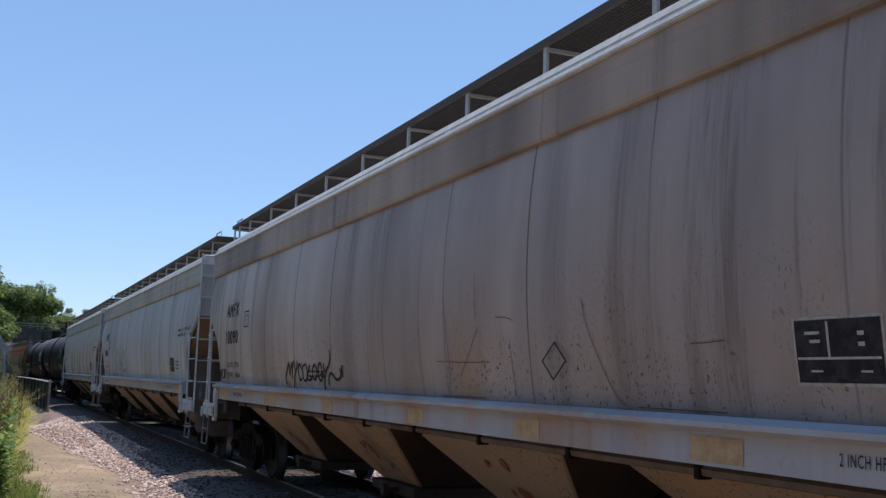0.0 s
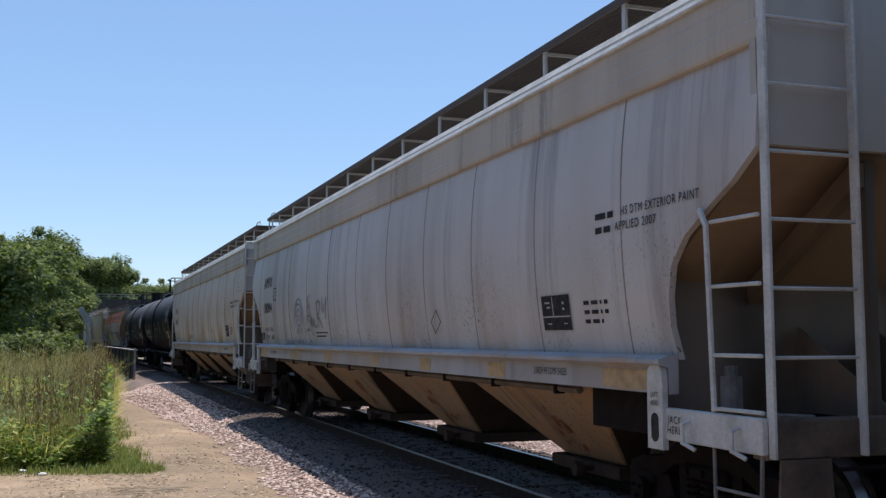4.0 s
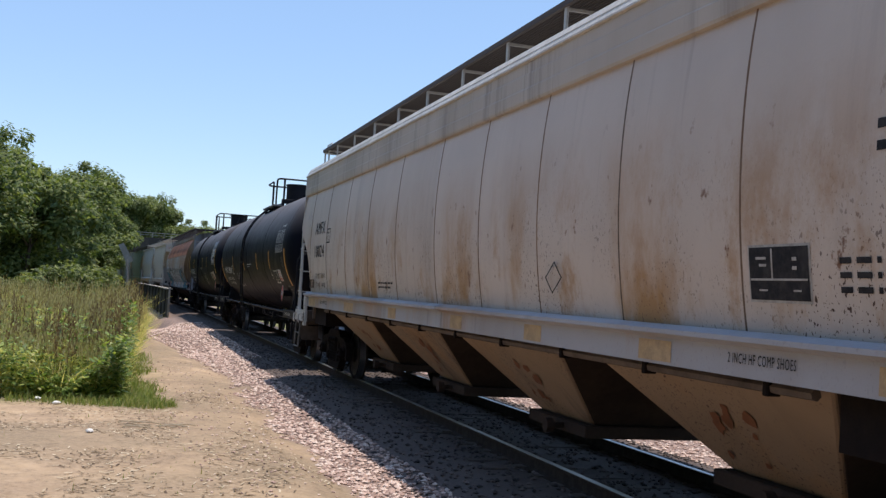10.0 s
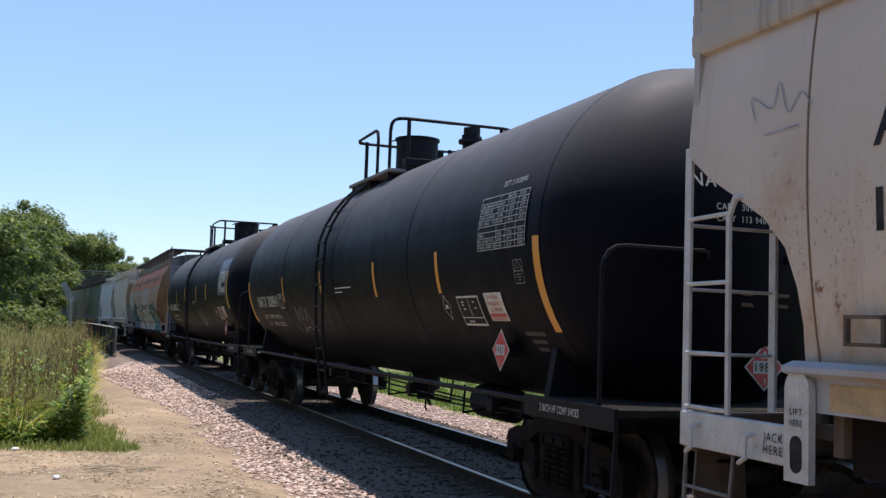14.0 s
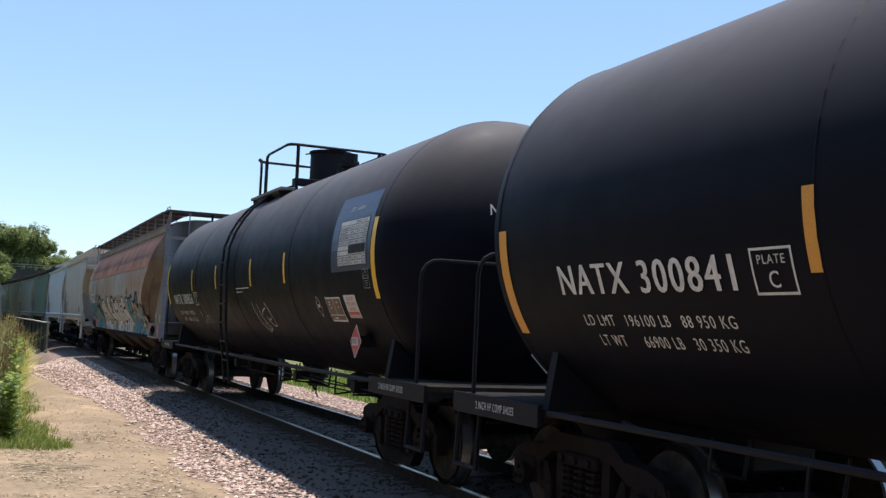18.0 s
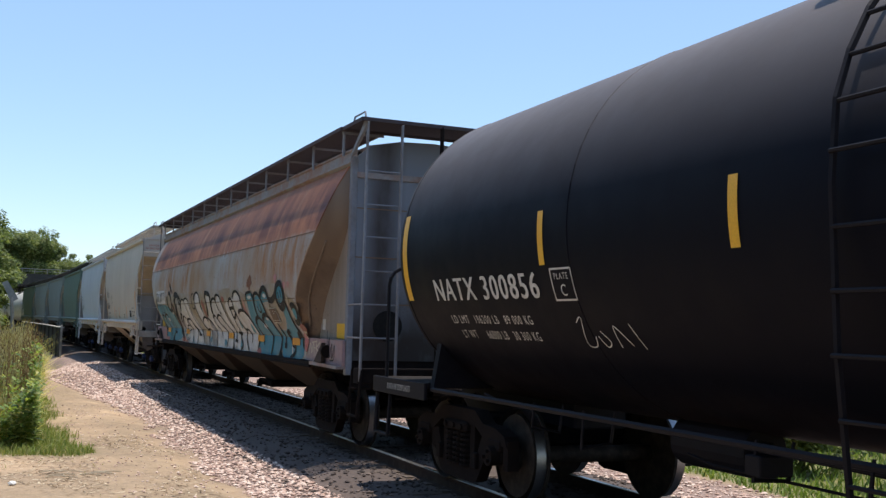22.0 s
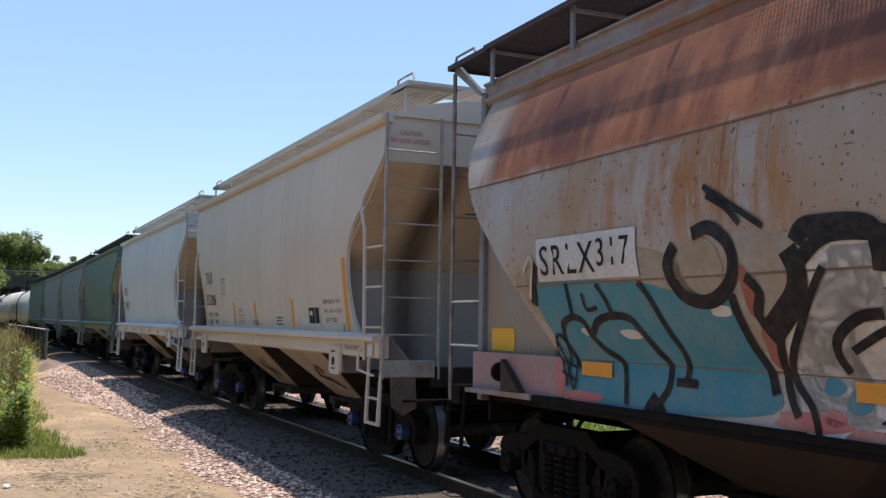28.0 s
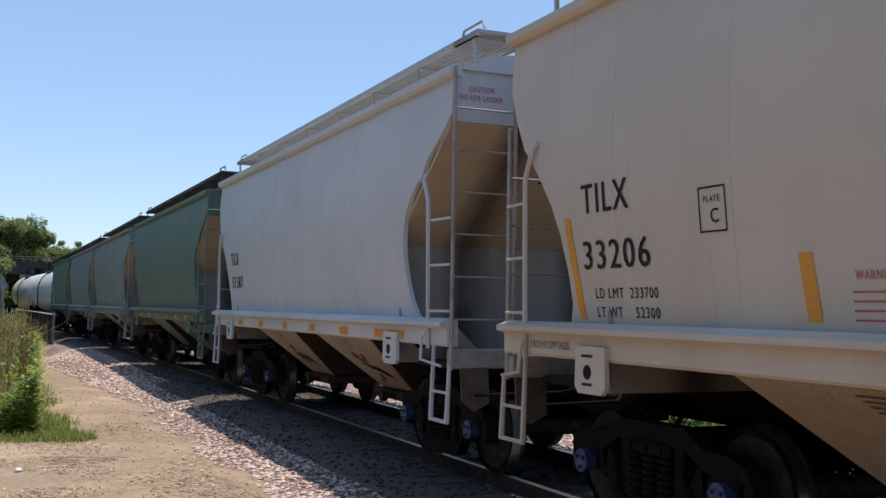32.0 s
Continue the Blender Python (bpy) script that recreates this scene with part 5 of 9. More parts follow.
        for k in range(4):
            decal("text_bar", "text_red", car, (1.25 + 0.04 * (k % 2), 1.69), 1.82 - k * 0.05, 1.83 - k * 0.05, side=sx)
        for k in range(2):
            decal("text_bar", "text_black", car, (0.30 - 0.06 * k, 0.66), 1.72 - k * 0.045, 1.734 - k * 0.045, side=sx)
        for k in range(3):
            decal("text_bar", "text_black", car, (-1.22 + 0.05 * (k % 2), -0.85), 1.78 - k * 0.05, 1.796 - k * 0.05, side=sx)
        sq = decal("stencil_panel", "text_white", car, (-3.1, -2.6), 1.66, 1.94, side=sx, label="black and white service panel")
        decal("panel_field", "text_black", sq, (-3.08, -2.62), 1.71, 1.925, side=sx, proud=0.008)
        decal("panel_line", "text_white", sq, (-2.92, -2.905), 1.72, 1.92, side=sx, proud=0.011)
        decal("panel_line", "text_white", sq, (-2.80, -2.68), 1.82, 1.88, side=sx, proud=0.011)
        decal("text_bar", "text_white", car, (-2.5, -2.25), 1.68, 1.79, side=sx)
        lettering("stencil_mark", "EXW 10-8  H   9-3", "text_black", car, -3.30, 1.97, 0.055, 0.68, side=sx)
        lettering("stencil_mark", "EW    8-6  H 15-0", "text_black", car, -3.34, 1.85, 0.055, 0.68, side=sx)
        lettering("stencil_mark", "CU FT 3281", "text_black", car, -3.38, 1.73, 0.055, 0.44, side=sx)
        lettering("stencil_mark", "2 INCH HF COMP SHOES", "text_black", car, -4.42, 1.40, 0.06, 0.70, side=lambda z: -1.625)
        decal("sticker", "text_white", car, (-5.45, -5.28), 1.36, 1.50, side=lambda z: -1.63)
        lettering("stencil_mark", "2 INCH HF COMP SHOES", "text_black", car, 5.10, 1.40, 0.06, 0.62, side=lambda z: -1.625)
        scrawl(car, [[(-0.95 - 0.05 * k, 2.25 - 0.1 * (k % 2)) for k in range(6)], [(-0.98, 2.1), (-1.2, 1.9), (-1.05, 1.85)], [(-1.25, 2.12), (-1.02, 1.9)]], "sprayblue", w=0.006, side=sx)
    return car


# ---- tank car ----
def tank_car(name, u, mat, label, marks=None, capy=None, load=None, tare=None, patch=False, R=1.59, zc=2.53, half=7.5, fittings="blackpaint", stripe=(1.97, 2.88), far=0.0, dz=0.0, dots=(-3.3, -1.21, 1.58, 4.0), dome=(0.0, -0.2, 0.37), rails=(-0.66, 0.9, 1.28, 1.5)):
    car = car_root(name, u, 14.6, label, "freight train")
    N, bm = 64, bmesh.new()
    ys = [-half - R * 0.50 * math.sin(a) for a in np.linspace(math.pi / 2, 0, 10)] + [-half + 2 * half * k / 10 for k in range(1, 10)] + [half + R * 0.50 * math.sin(a) for a in np.linspace(0, math.pi / 2, 10)]
    rs = [R * math.cos(a) for a in np.linspace(math.pi / 2, 0, 10)] + [R] * 9 + [R * math.cos(a) for a in np.linspace(0, math.pi / 2, 10)]
    rings = [[bm.verts.new((max(r, 0.01) * math.cos(6.2832 * j / N), y, zc + max(r, 0.01) * math.sin(6.2832 * j / N))) for j in range(N)] for y, r in zip(ys, rs)]
    for a, b in zip(rings, rings[1:]):
        for j in range(N):
            bm.faces.new((a[j], a[(j + 1) % N], b[(j + 1) % N], b[j]))
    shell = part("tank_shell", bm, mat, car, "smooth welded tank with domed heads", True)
    for y in (-half, -half * 0.5, -0.05, half * 0.5, half):
        bm = bmesh.new()
        for j in range(N):
            a0, a1 = 6.2832 * j / N, 6.2832 * (j + 1) / N
            v = [bm.verts.new((rr * math.cos(a), y + d, zc + rr * math.sin(a))) for a in (a0, a1) for rr, d in ((R, -0.012), (R + 0.006, 0), (R, 0.012))]
            bm.faces.new((v[0], v[1], v[4], v[3]))
            bm.faces.new((v[1], v[2], v[5], v[4]))
        part("weld_seam", bm, mat, shell, "", True)
    # underframe: stub sills, side rails, saddles, end platforms, handrails
    for s in (-1, 1):
        e = far if s > 0 else 0.0
        bm = bmesh.new()
        box(bm, -0.30, 0.30, min(s * 5.6, s * (8.38 + e)), max(s * 5.6, s * (8.38 + e)), 0.72, 1.05, 0.02)
        part("stub_sill", bm, fittings, car)
        bm = bmesh.new()
        slab(bm, [(-1.30, 1.05), (1.30, 1.05), (1.22, 1.55), (1.05, 1.40), (0.6, 1.12), (-0.6, 1.12), (-1.05, 1.40), (-1.22, 1.55)], 1, s * 6.9 - 0.05, s * 6.9 + 0.05)
        part("saddle", bm, fittings, car)
        bm = bmesh.new()
        box(bm, -1.42, 1.42, min(s * 7.0, s * (8.38 + e)), max(s * 7.0, s * (8.38 + e)), 1.03, 1.09, 0.005)
        pl = part("end_platform", bm, "deck", car, "weathered open end platform")
        for q in (-1, 1):
            bm = bmesh.new()
            box(bm, q * 1.43 - 0.02, q * 1.43 + 0.02, min(s * 6.75, s * (8.38 + e)), max(s * 6.75, s * (8.38 + e)), 0.92, 1.10, 0.005)
            part("platform_edge", bm, fittings, pl)
        for q in (-1, 1):
            bm = bmesh.new()
            h = [(q * x, s * (8.05 + e), z) for x, z in ((1.40, 1.08), (1.40, 2.16), (1.385, 2.25), (1.34, 2.32), (1.27, 2.36), (1.18, 2.37), (0.45, 2.37), (0.41, 2.35), (0.40, 2.30))]
            rod(bm, h, 0.021)
            part("handrail", bm, fittings, car, "rounded black hand rail")
            bm = bmesh.new()
            rod(bm, [(q * 1.4, s * (8.33 + e), 1.0), (q * 1.42, s * (8.33 + e), 0.45), (q * 1.42, s * (7.9 + e), 0.45), (q * 1.4, s * (7.9 + e), 1.0)], 0.02)
            part("step", bm, fittings, car)
        if marks:
            lettering("stencil_mark", "2 INCH HF COMP SHOES", "text_white", pl, (7.87 if s > 0 else -7.1), 0.98, 0.065, 0.72, side=lambda z: -1.452)
        coupler(car, s * (7.75 + e), s)
        truck(car, s * 6.7)
    for q in (-1, 1):
        bm = bmesh.new()
        rod(bm, [(q * 1.38, -6.7, 1.04), (q * 1.38, 6.7, 1.04)], 0.026)
        part("side_rail", bm, fittings, car, "long black grab rail under the tank")
    bm = bmesh.new()
    disc(bm, (-0.35, 3.2, 0.84), (0, 1, 0), 0.20, 0.9, 20)
    disc(bm, (-0.35, 2.72, 0.84), (0, 1, 0), 0.08, 0.12, 12)
    part("brake_cylinder", bm, fittings, car)
    bm = bmesh.new()
    disc(bm, (-0.45, -3.9, 0.84 if patch else 0.80), (0, 1, 0), 0.14 if patch else 0.20, 0.9, 20)
    part("air_reservoir", bm, fittings, car, "black air reservoir slung below the tank")
    for x, z, y0, y1, r in ((-0.95, 0.97, -6.3, 6.3, 0.018), (-0.90, 0.84, -6.2, -0.7, 0.014), (-0.70, 0.74, -5.8, 3.2, 0.012), (0.55, 0.88, -6.2, 6.2, 0.018)):
        bm = bmesh.new()
        rod(bm, [(x, y0, z + 0.05), (x, y0 + 0.3, z), (x, (y0 + y1) / 2, z - 0.025), (x, y1 - 0.3, z), (x, y1, z + 0.05)], r)
        part("air_pipe", bm, fittings, car, "thin air pipe under the tank")
    for k, y in enumerate((-5.7, -4.9, -4.1, -2.9, -2.1, -1.2, 1.1, 2.1, 4.3, 5.2)):
        bm = bmesh.new()
        rod(bm, [(-0.97, y, 1.02), (-0.97, y + 0.03, 0.80 - 0.05 * (k % 3)), (-0.68, y + 0.03, 0.74), (-0.66, y, 1.0)], 0.013)
        if k % 3 == 1:
            box(bm, -1.0, -0.72, y - 0.07, y + 0.09, 0.78, 0.92, 0.01)
        part("pipe_hanger", bm, fittings, car)
    bm = bmesh.new()
    rod(bm, [(-0.6, -1.9, 0.62), (-0.5, -0.6, 1.12)], 0.02)
    rod(bm, [(-0.3, 2.6, 0.84), (-0.2, 0.8, 0.78), (-0.2, -2.4, 0.72)], 0.014)
    part("brake_rod", bm, fittings, car)
    bm = bmesh.new()
    disc(bm, (0, 0.0, 0.88), (0, 0, 1), 0.22, 0.34, 20)
    disc(bm, (0, 0.0, 0.66), (0, 0, 1), 0.14, 0.20, 16)
    rod(bm, [(0, 0.0, 0.62), (0.02, 0.05, 0.42), (0.1, 0.2, 0.36)], 0.012)
    part("outlet_valve", bm, fittings, car)
    # side ladder and top platform
    bm = bmesh.new()
    for dy in (-0.22, 0.22):
        pts = [(-1.5, dy, 0.55), (-1.62, dy, 1.6), (-1.66, dy, 2.5)]
        pts += [(-(R + 0.09) * math.cos(a), dy, zc + (R + 0.09) * math.sin(a)) for a in np.linspace(0.25, 1.25, 7)]
        rod(bm, pts, 0.022)
    lad = part("side_ladder", bm, fittings, car, "black ladder curving over the tank")
    lad.matrix_basis = pose(0, 0.48, 0)
    first = None
    for k in range(14):
        if k < 6:
            p = (-1.5 - 0.16 * min(1, k / 3), 0, 0.62 + k * 0.33)
        else:
            a = 0.08 + (k - 6) * 0.16
            p = (-(R + 0.09) * math.cos(a), 0, zc + (R + 0.09) * math.sin(a))
        if first is None:
            bm = bmesh.new()
            rod(bm, [(0, -0.22, 0), (0, 0.22, 0)], 0.014)
            first = part("rung", bm, fittings, lad)
            first.matrix_basis = pose(*p)
        else:
            alike("rung", first, pose(*p), lad)
    top = zc + R
    dome_x, dome_y, dome_r = dome
    near_y, gap_a, gap_b, far_y = rails
    bm = bmesh.new()
    disc(bm, (dome_x, dome_y, top + 0.28), (0, 0, 1), dome_r, 0.58, 32)
    disc(bm, (dome_x, dome_y, top + 0.03), (0, 0, 1), dome_r * 0.6, 0.30, 24)
    part("manway_dome", bm, fittings, car, "round black manway housing", True)
    bm = bmesh.new()
    disc(bm, (dome_x, dome_y, top + 0.575), (0, 0, 1), dome_r + 0.025, 0.035, 32)
    rod(bm, [(dome_x - dome_r, dome_y + 0.1, top + 0.56), (dome_x - dome_r - 0.08, dome_y + 0.1, top + 0.54)], 0.012)
    part("manway_lid", bm, fittings, car, "flanged black lid", True)
    bm = bmesh.new()
    vy = near_y - 0.65
    disc(bm, (0.0, vy, top + 0.12), (0, 0, 1), 0.13, 0.28, 16)
    disc(bm, (0.0, vy, top + 0.22), (0, 0, 1), 0.19, 0.05, 16)
    disc(bm, (0.0, vy, top + 0.34), (0, 0, 1), 0.12, 0.16, 16)
    for j in range(4):
        disc(bm, (0.13 * math.cos(1.571 * j), vy + 0.13 * math.sin(1.571 * j), top + 0.26), (0, 0, 1), 0.022, 0.10, 6)
    part("relief_valve", bm, fittings, car, "bolted relief valve", True)
    bm = bmesh.new()
    rod(bm, [(0.0, vy, top + 0.1), (-0.05, dome_y - dome_r, top + 0.08)], 0.03)
    disc(bm, (-0.08, (vy + dome_y) / 2, top + 0.14), (0, 0, 1), 0.05, 0.16, 8)
    part("vent_pipe", bm, fittings, car)
    # plank walks on both sides of the manway, with their brackets
    for q in (-1, 1):
        bm = bmesh.new()
        box(bm, min(q * 0.72, q * 1.02), max(q * 0.72, q * 1.02), near_y, far_y, top - 0.20, top - 0.15, 0.006)
        pk = part("plank_walk", bm, "plank", car, "grey plank walk beside the manway")
        for y in (near_y + 0.15, (near_y + far_y) / 2, far_y - 0.15):
            bm = bmesh.new()
            slab(bm, [(q * 0.62, top - 0.24), (q * 1.0, top - 0.205), (q * 1.0, top - 0.245), (q * 0.92, top - 0.44), (q * 0.86, top - 0.42)], 1, y - 0.02, y + 0.02)
            part("plank_bracket", bm, fittings, pk)
    bm = bmesh.new()
    box(bm, -0.78, 0.78, near_y - 0.04, near_y + 0.16, top - 0.10, top + 0.02, 0.01)
    part("cross_walk", bm, fittings, car)
    z = top + 0.60
    for q in (-1, 1):
        x = q * 0.90
        bm = bmesh.new()
        rod(bm, [(x, gap_a, top - 0.36), (x, gap_a, z - 0.14), (x, gap_a - 0.05, z - 0.03), (x, gap_a - 0.16, z), (x, near_y + 0.16, z), (x * 0.97, near_y + 0.05, z), (x * 0.86, near_y, z), (0, near_y, z)], 0.025)
        part("top_railing", bm, fittings, car, "rounded black guard rail over the manway walk")
        bm = bmesh.new()
        rod(bm, [(x, gap_b, top - 0.36), (x, gap_b, z - 0.14), (x, gap_b + 0.05, z - 0.03), (x, gap_b + 0.14, z), (x, max(far_y - 0.12, gap_b + 0.2), z - 0.01), (x * 0.95, max(far_y, gap_b + 0.26), z - 0.02), (x * 0.8, max(far_y, gap_b + 0.26), z - 0.03), (0, max(far_y, gap_b + 0.26), z - 0.03)], 0.024)
        part("top_railing", bm, fittings, car, "rounded black guard rail over the manway walk")
        for y in (near_y, max(far_y, gap_b + 0.26) - 0.02):
            bm = bmesh.new()
            rod(bm, [(q * 0.74, y, top - 0.22), (q * 0.74, y, z)], 0.03)
            part("rail_post", bm, fittings, car)
        bm = bmesh.new()
        for k in range(9):
            disc(bm, (x, gap_b - 0.03 * math.sin(k * 0.4), z - 0.18 - k * 0.05), (0.3 * (k % 2), 1, 0), 0.017, 0.008, 8)
        part("chain", bm, fittings, car)
    sx = lambda z: -math.sqrt(max(R * R - (z - zc) ** 2, 0.01))
    hd = lambda x, z: -half - R * 0.50 * math.sqrt(max(1 - (x * x + (z - zc) ** 2) / R ** 2, 0.0))
    if not marks:
        return car
    # reflectors, plates and stencils
    for y, z0, z1, w in ((0.07 - half, *stripe, 0.13), (half - 0.07, *stripe, 0.13), *((d, *((stripe[0] + 0.25, stripe[1] - 0.22) if patch else (2.04, 2.49)), 0.09) for d in dots)):
        decal("reflector", "yellow" if patch else "amber", car, (y - w / 2, y + w / 2), z0, z1, side=sx, label="yellow reflective stripe" if patch else "amber reflective stripe")
    if patch:
        decal("dark_patch", "bluefilm", car, (-6.98, -5.55), 2.30, 3.22, side=sx)
    y0, y1, mats = (-6.85, -5.82, ("text_white", "text_black")) if patch else (-7.0, -5.9, ("blackpaint", "text_white"))
    z0, z1 = (2.36, 2.91) if patch else (2.42, 2.94)
    card = decal("service_card", mats[0], car, (y0, y1), z0, z1, side=sx, proud=0.008, label="white table of test dates" if patch else "white-lined table of test dates")
    n = 9
    for k in range(n + 1):
        z = z0 + (z1 - z0 - 0.006) * k / n
        decal("table_line", mats[1], card, (y0, y1), z, z + 0.006, side=sx, proud=0.012)
    rows = ("STUB SILL INSPECTION", "88 B 2 INSPECTION", "LINING", "", "PRD  VALVE    75 PSI", "SERVICE EQUIPMENT", "THICKNESS TEST", "TANK QUALIFICATION", "")
    for k, word in enumerate(rows):
        z = z0 + (z1 - z0 - 0.006) * k / n + 0.017
        if word and not (patch and k in (2, 3)):
            lettering("stencil_mark", word, mats[1], card, y1 - 0.02, z, 0.03, min(0.022 * len(word), (y1 - y0) * 0.39), side=lambda q: sx(q) - 0.007)
            for a, wd in ((0.40, "TEAM"), (0.61, "2014"), (0.83, "2024")) if patch else ((0.40, "GEAR"), (0.61, "2015"), (0.83, "2025")):
                lettering("stencil_mark", wd, mats[1], card, y1 - (y1 - y0) * a - 0.03, z, 0.03, 0.11, side=lambda q: sx(q) - 0.007)
    z = z0 + (z1 - z0 - 0.006) * 8 / n + 0.017
    for a, wd, w in ((0.56, "QUALIFIED", 0.19), (0.83, "DUE", 0.09)):
        lettering("stencil_mark", wd, mats[1], card, y1 - (y1 - y0) * a - 0.01, z, 0.03, w, side=lambda q: sx(q) - 0.007)
    for a in (0.0, 0.19, 0.40, 0.59, 0.992):
        decal("table_line", mats[1], card, (y0 + (y1 - y0) * a, y0 + (y1 - y0) * a + 0.007), z0, z1, side=sx, proud=0.013)
    if patch:
        decal("blacked_line", "text_black", card, (-6.83, -6.25), 2.50, 2.60, side=sx, proud=0.014)
    lettering("stencil_mark", "DOT 111A100W1", "text_white", car, -6.02 if patch else -6.32, 3.02, 0.055, 0.52, side=sx, slant=0.2)
    hz = empty("hazard_sign")
    hz.parent = car
    for mt, r, pz in (("text_white", 0.205, 0.008), ("red", 0.185, 0.012)):
        raw("placard", [(-1.38 - pz, -6.06 + a * r, 1.47 + b * r) for a, b in ((0, -1), (-1, 0), (0, 1), (1, 0))], [(0, 1, 2, 3)], mt, hz)
    decal("placard_band", "text_white", hz, (-6.17, -5.95), 1.42, 1.52, side=lambda z: -1.38, proud=0.016)
    lettering("stencil_mark", "1987", "text_black", hz, -5.97, 1.435, 0.07, 0.18, side=lambda z: -1.394)
    lettering("stencil_mark", "3", "text_white", hz, -6.04, 1.33, 0.05, side=lambda z: -1.390)
    bm = bmesh.new()
    box(bm, -1.378, -1.15, -6.10, -6.02, 1.40, 1.54)
    part("placard_bracket", bm, fittings, hz)
    hz2 = empty("hazard_sign")
    hz2.parent = car
    cx, cz, fy = 0.28, 1.42, hd(0.34, 1.42) - 0.08
    for mt, r, d in (("text_white", 0.205, 0.0), ("red", 0.185, 0.004)):
        raw("placard", [(cx + a * r, fy - d, cz + b * r) for a, b in ((0, -1), (1, 0), (0, 1), (-1, 0))], [(0, 1, 2, 3)], mt, hz2)
    raw("placard_band", [(cx + a, fy - 0.008, cz + b) for a, b in ((-0.12, -0.055), (0.12, -0.055), (0.12, 0.055), (-0.12, 0.055))], [(0, 1, 2, 3)], "text_white", hz2)
    raw("flame_mark", [(cx + a, fy - 0.008, cz + b) for a, b in ((-0.045, 0.075), (0.045, 0.075), (0.02, 0.11), (0.0, 0.145), (-0.025, 0.11))], [(0, 1, 2, 3, 4)], "text_white", hz2)
    lettering("stencil_mark", "1987", "text_black", hz2, cx - 0.10, cz - 0.037, 0.075, 0.2, head=lambda x, z: fy - 0.006)
    lettering("stencil_mark", "3", "text_white", hz2, cx - 0.018, cz - 0.145, 0.05, head=lambda x, z: fy - 0.006)
    bm = bmesh.new()
    box(bm, cx - 0.04, cx + 0.04, fy + 0.002, fy + 0.12, cz - 0.05, cz + 0.05)
    part("placard_bracket", bm, fittings, hz2)
    pq = decal("plaque", "text_white", car, (-5.70, -5.10), 1.70, 2.0, side=sx, proud=0.008, label="brown framed plaque")
    decal("plaque_field", "brownplate" if patch else "blackpaint", pq, (-5.68, -5.12), 1.72, 1.98, side=sx, proud=0.012)
    decal("panel_line", "text_white", pq, (-5.42, -5.41), 1.78, 1.98, side=sx, proud=0.015)
    decal("panel_line", "text_white", pq, (-5.68, -5.12), 1.775, 1.785, side=sx, proud=0.015)
    for a, z, w in ((-5.22, 1.93, 0.07), (-5.22, 1.90, 0.05), (-5.24, 1.86, 0.06), (-5.52, 1.93, 0.06), (-5.54, 1.87, 0.05), (-5.26, 1.735, 0.14)):
        decal("text_bar", "text_white", pq, (a - w, a), z, z + 0.014, side=sx, proud=0.016)
    em = decal("emergency_sign", "text_white", car, (-6.29, -5.86), 1.75, 2.02, side=sx, proud=0.008, label="white and red emergency notice")
    for wd, z, w in (("24-HOUR", 1.955, 0.26), ("EMERGENCY", 1.895, 0.35), ("NUMBER", 1.835, 0.28)):
        lettering("stencil_mark", wd, "text_red", em, -6.075 + w / 2, z, 0.043, w, side=lambda z: sx(z) - 0.006)
    decal("text_bar", "text_red", em, (-6.27, -5.88), 1.785, 1.822, side=sx, proud=0.012)
    for z in (1.757, 1.77):
        decal("text_bar", "text_red", em, (-6.27, -5.88), z, z + 0.006, side=sx, proud=0.012)
    dm = empty("diamond_mark")
    dm.parent = car
    for (a, b), (c, d) in (((-4.72, 2.02), (-4.84, 1.90)), ((-4.84, 1.90), (-4.76, 1.76)), ((-4.76, 1.76), (-4.63, 1.88)), ((-4.63, 1.88), (-4.72, 2.02))):
        scrawl(dm, [[(a, b), (c, d)]], "text_white", w=0.008, side=lambda z: sx(z) + 0.002, name="edge_line")
    decal("text_bar", "text_white", dm, (-4.77, -4.69), 1.875, 1.915, side=sx)
    for k, w in enumerate(() if patch else (0.42, 0.30, 0.22)):
        decal("text_bar", "faint_stencil", car, (-6.90 + 0.06 * k, -6.90 + 0.06 * k + w), 1.62 - 0.07 * k, 1.655 - 0.07 * k, side=sx)
    ho = empty("small_emblem")
    ho.parent = car
    for st in ([(-6.89, 2.09), (-6.70, 2.09)], [(-6.70, 2.09), (-6.70, 2.30)], [(-6.70, 2.30), (-6.89, 2.30)], [(-6.89, 2.30), (-6.89, 2.09)], [(-6.71, 2.20), (-6.795, 2.285), (-6.88, 2.20)], [(-6.88, 2.20), (-6.71, 2.20)],
               [(-6.74, 2.17), (-6.85, 2.17)], [(-6.75, 2.145), (-6.84, 2.145)], [(-6.76, 2.12), (-6.83, 2.12)], [(-6.77, 2.23), (-6.82, 2.23)]):
        scrawl(ho, [st], "emblem", w=0.006, side=lambda z: sx(z) + 0.003, name="edge_line")
    for k in range(2):
        decal("text_bar", "text_white", car, (-1.05 + 0.5 * k, -0.12), 2.19 - 0.06 * k, 2.205 - 0.06 * k, side=sx)
    lettering("stencil_mark", marks, "text_white", car, 6.34, 2.10 + dz, 0.21, 2.2 if patch else 2.0, side=sx, bold=0.026)
    lettering("stencil_mark", "LD LMT   " + load, "text_white", car, 6.15, 1.88 + dz, 0.075, 1.7, side=sx)
    lettering("stencil_mark", "LT WT      " + tare, "text_white", car, 6.05, 1.74 + dz, 0.075, 1.6, side=sx)
    bx = 0.0 if patch else 0.28
    fr = empty("plate_box")
    fr.parent = car
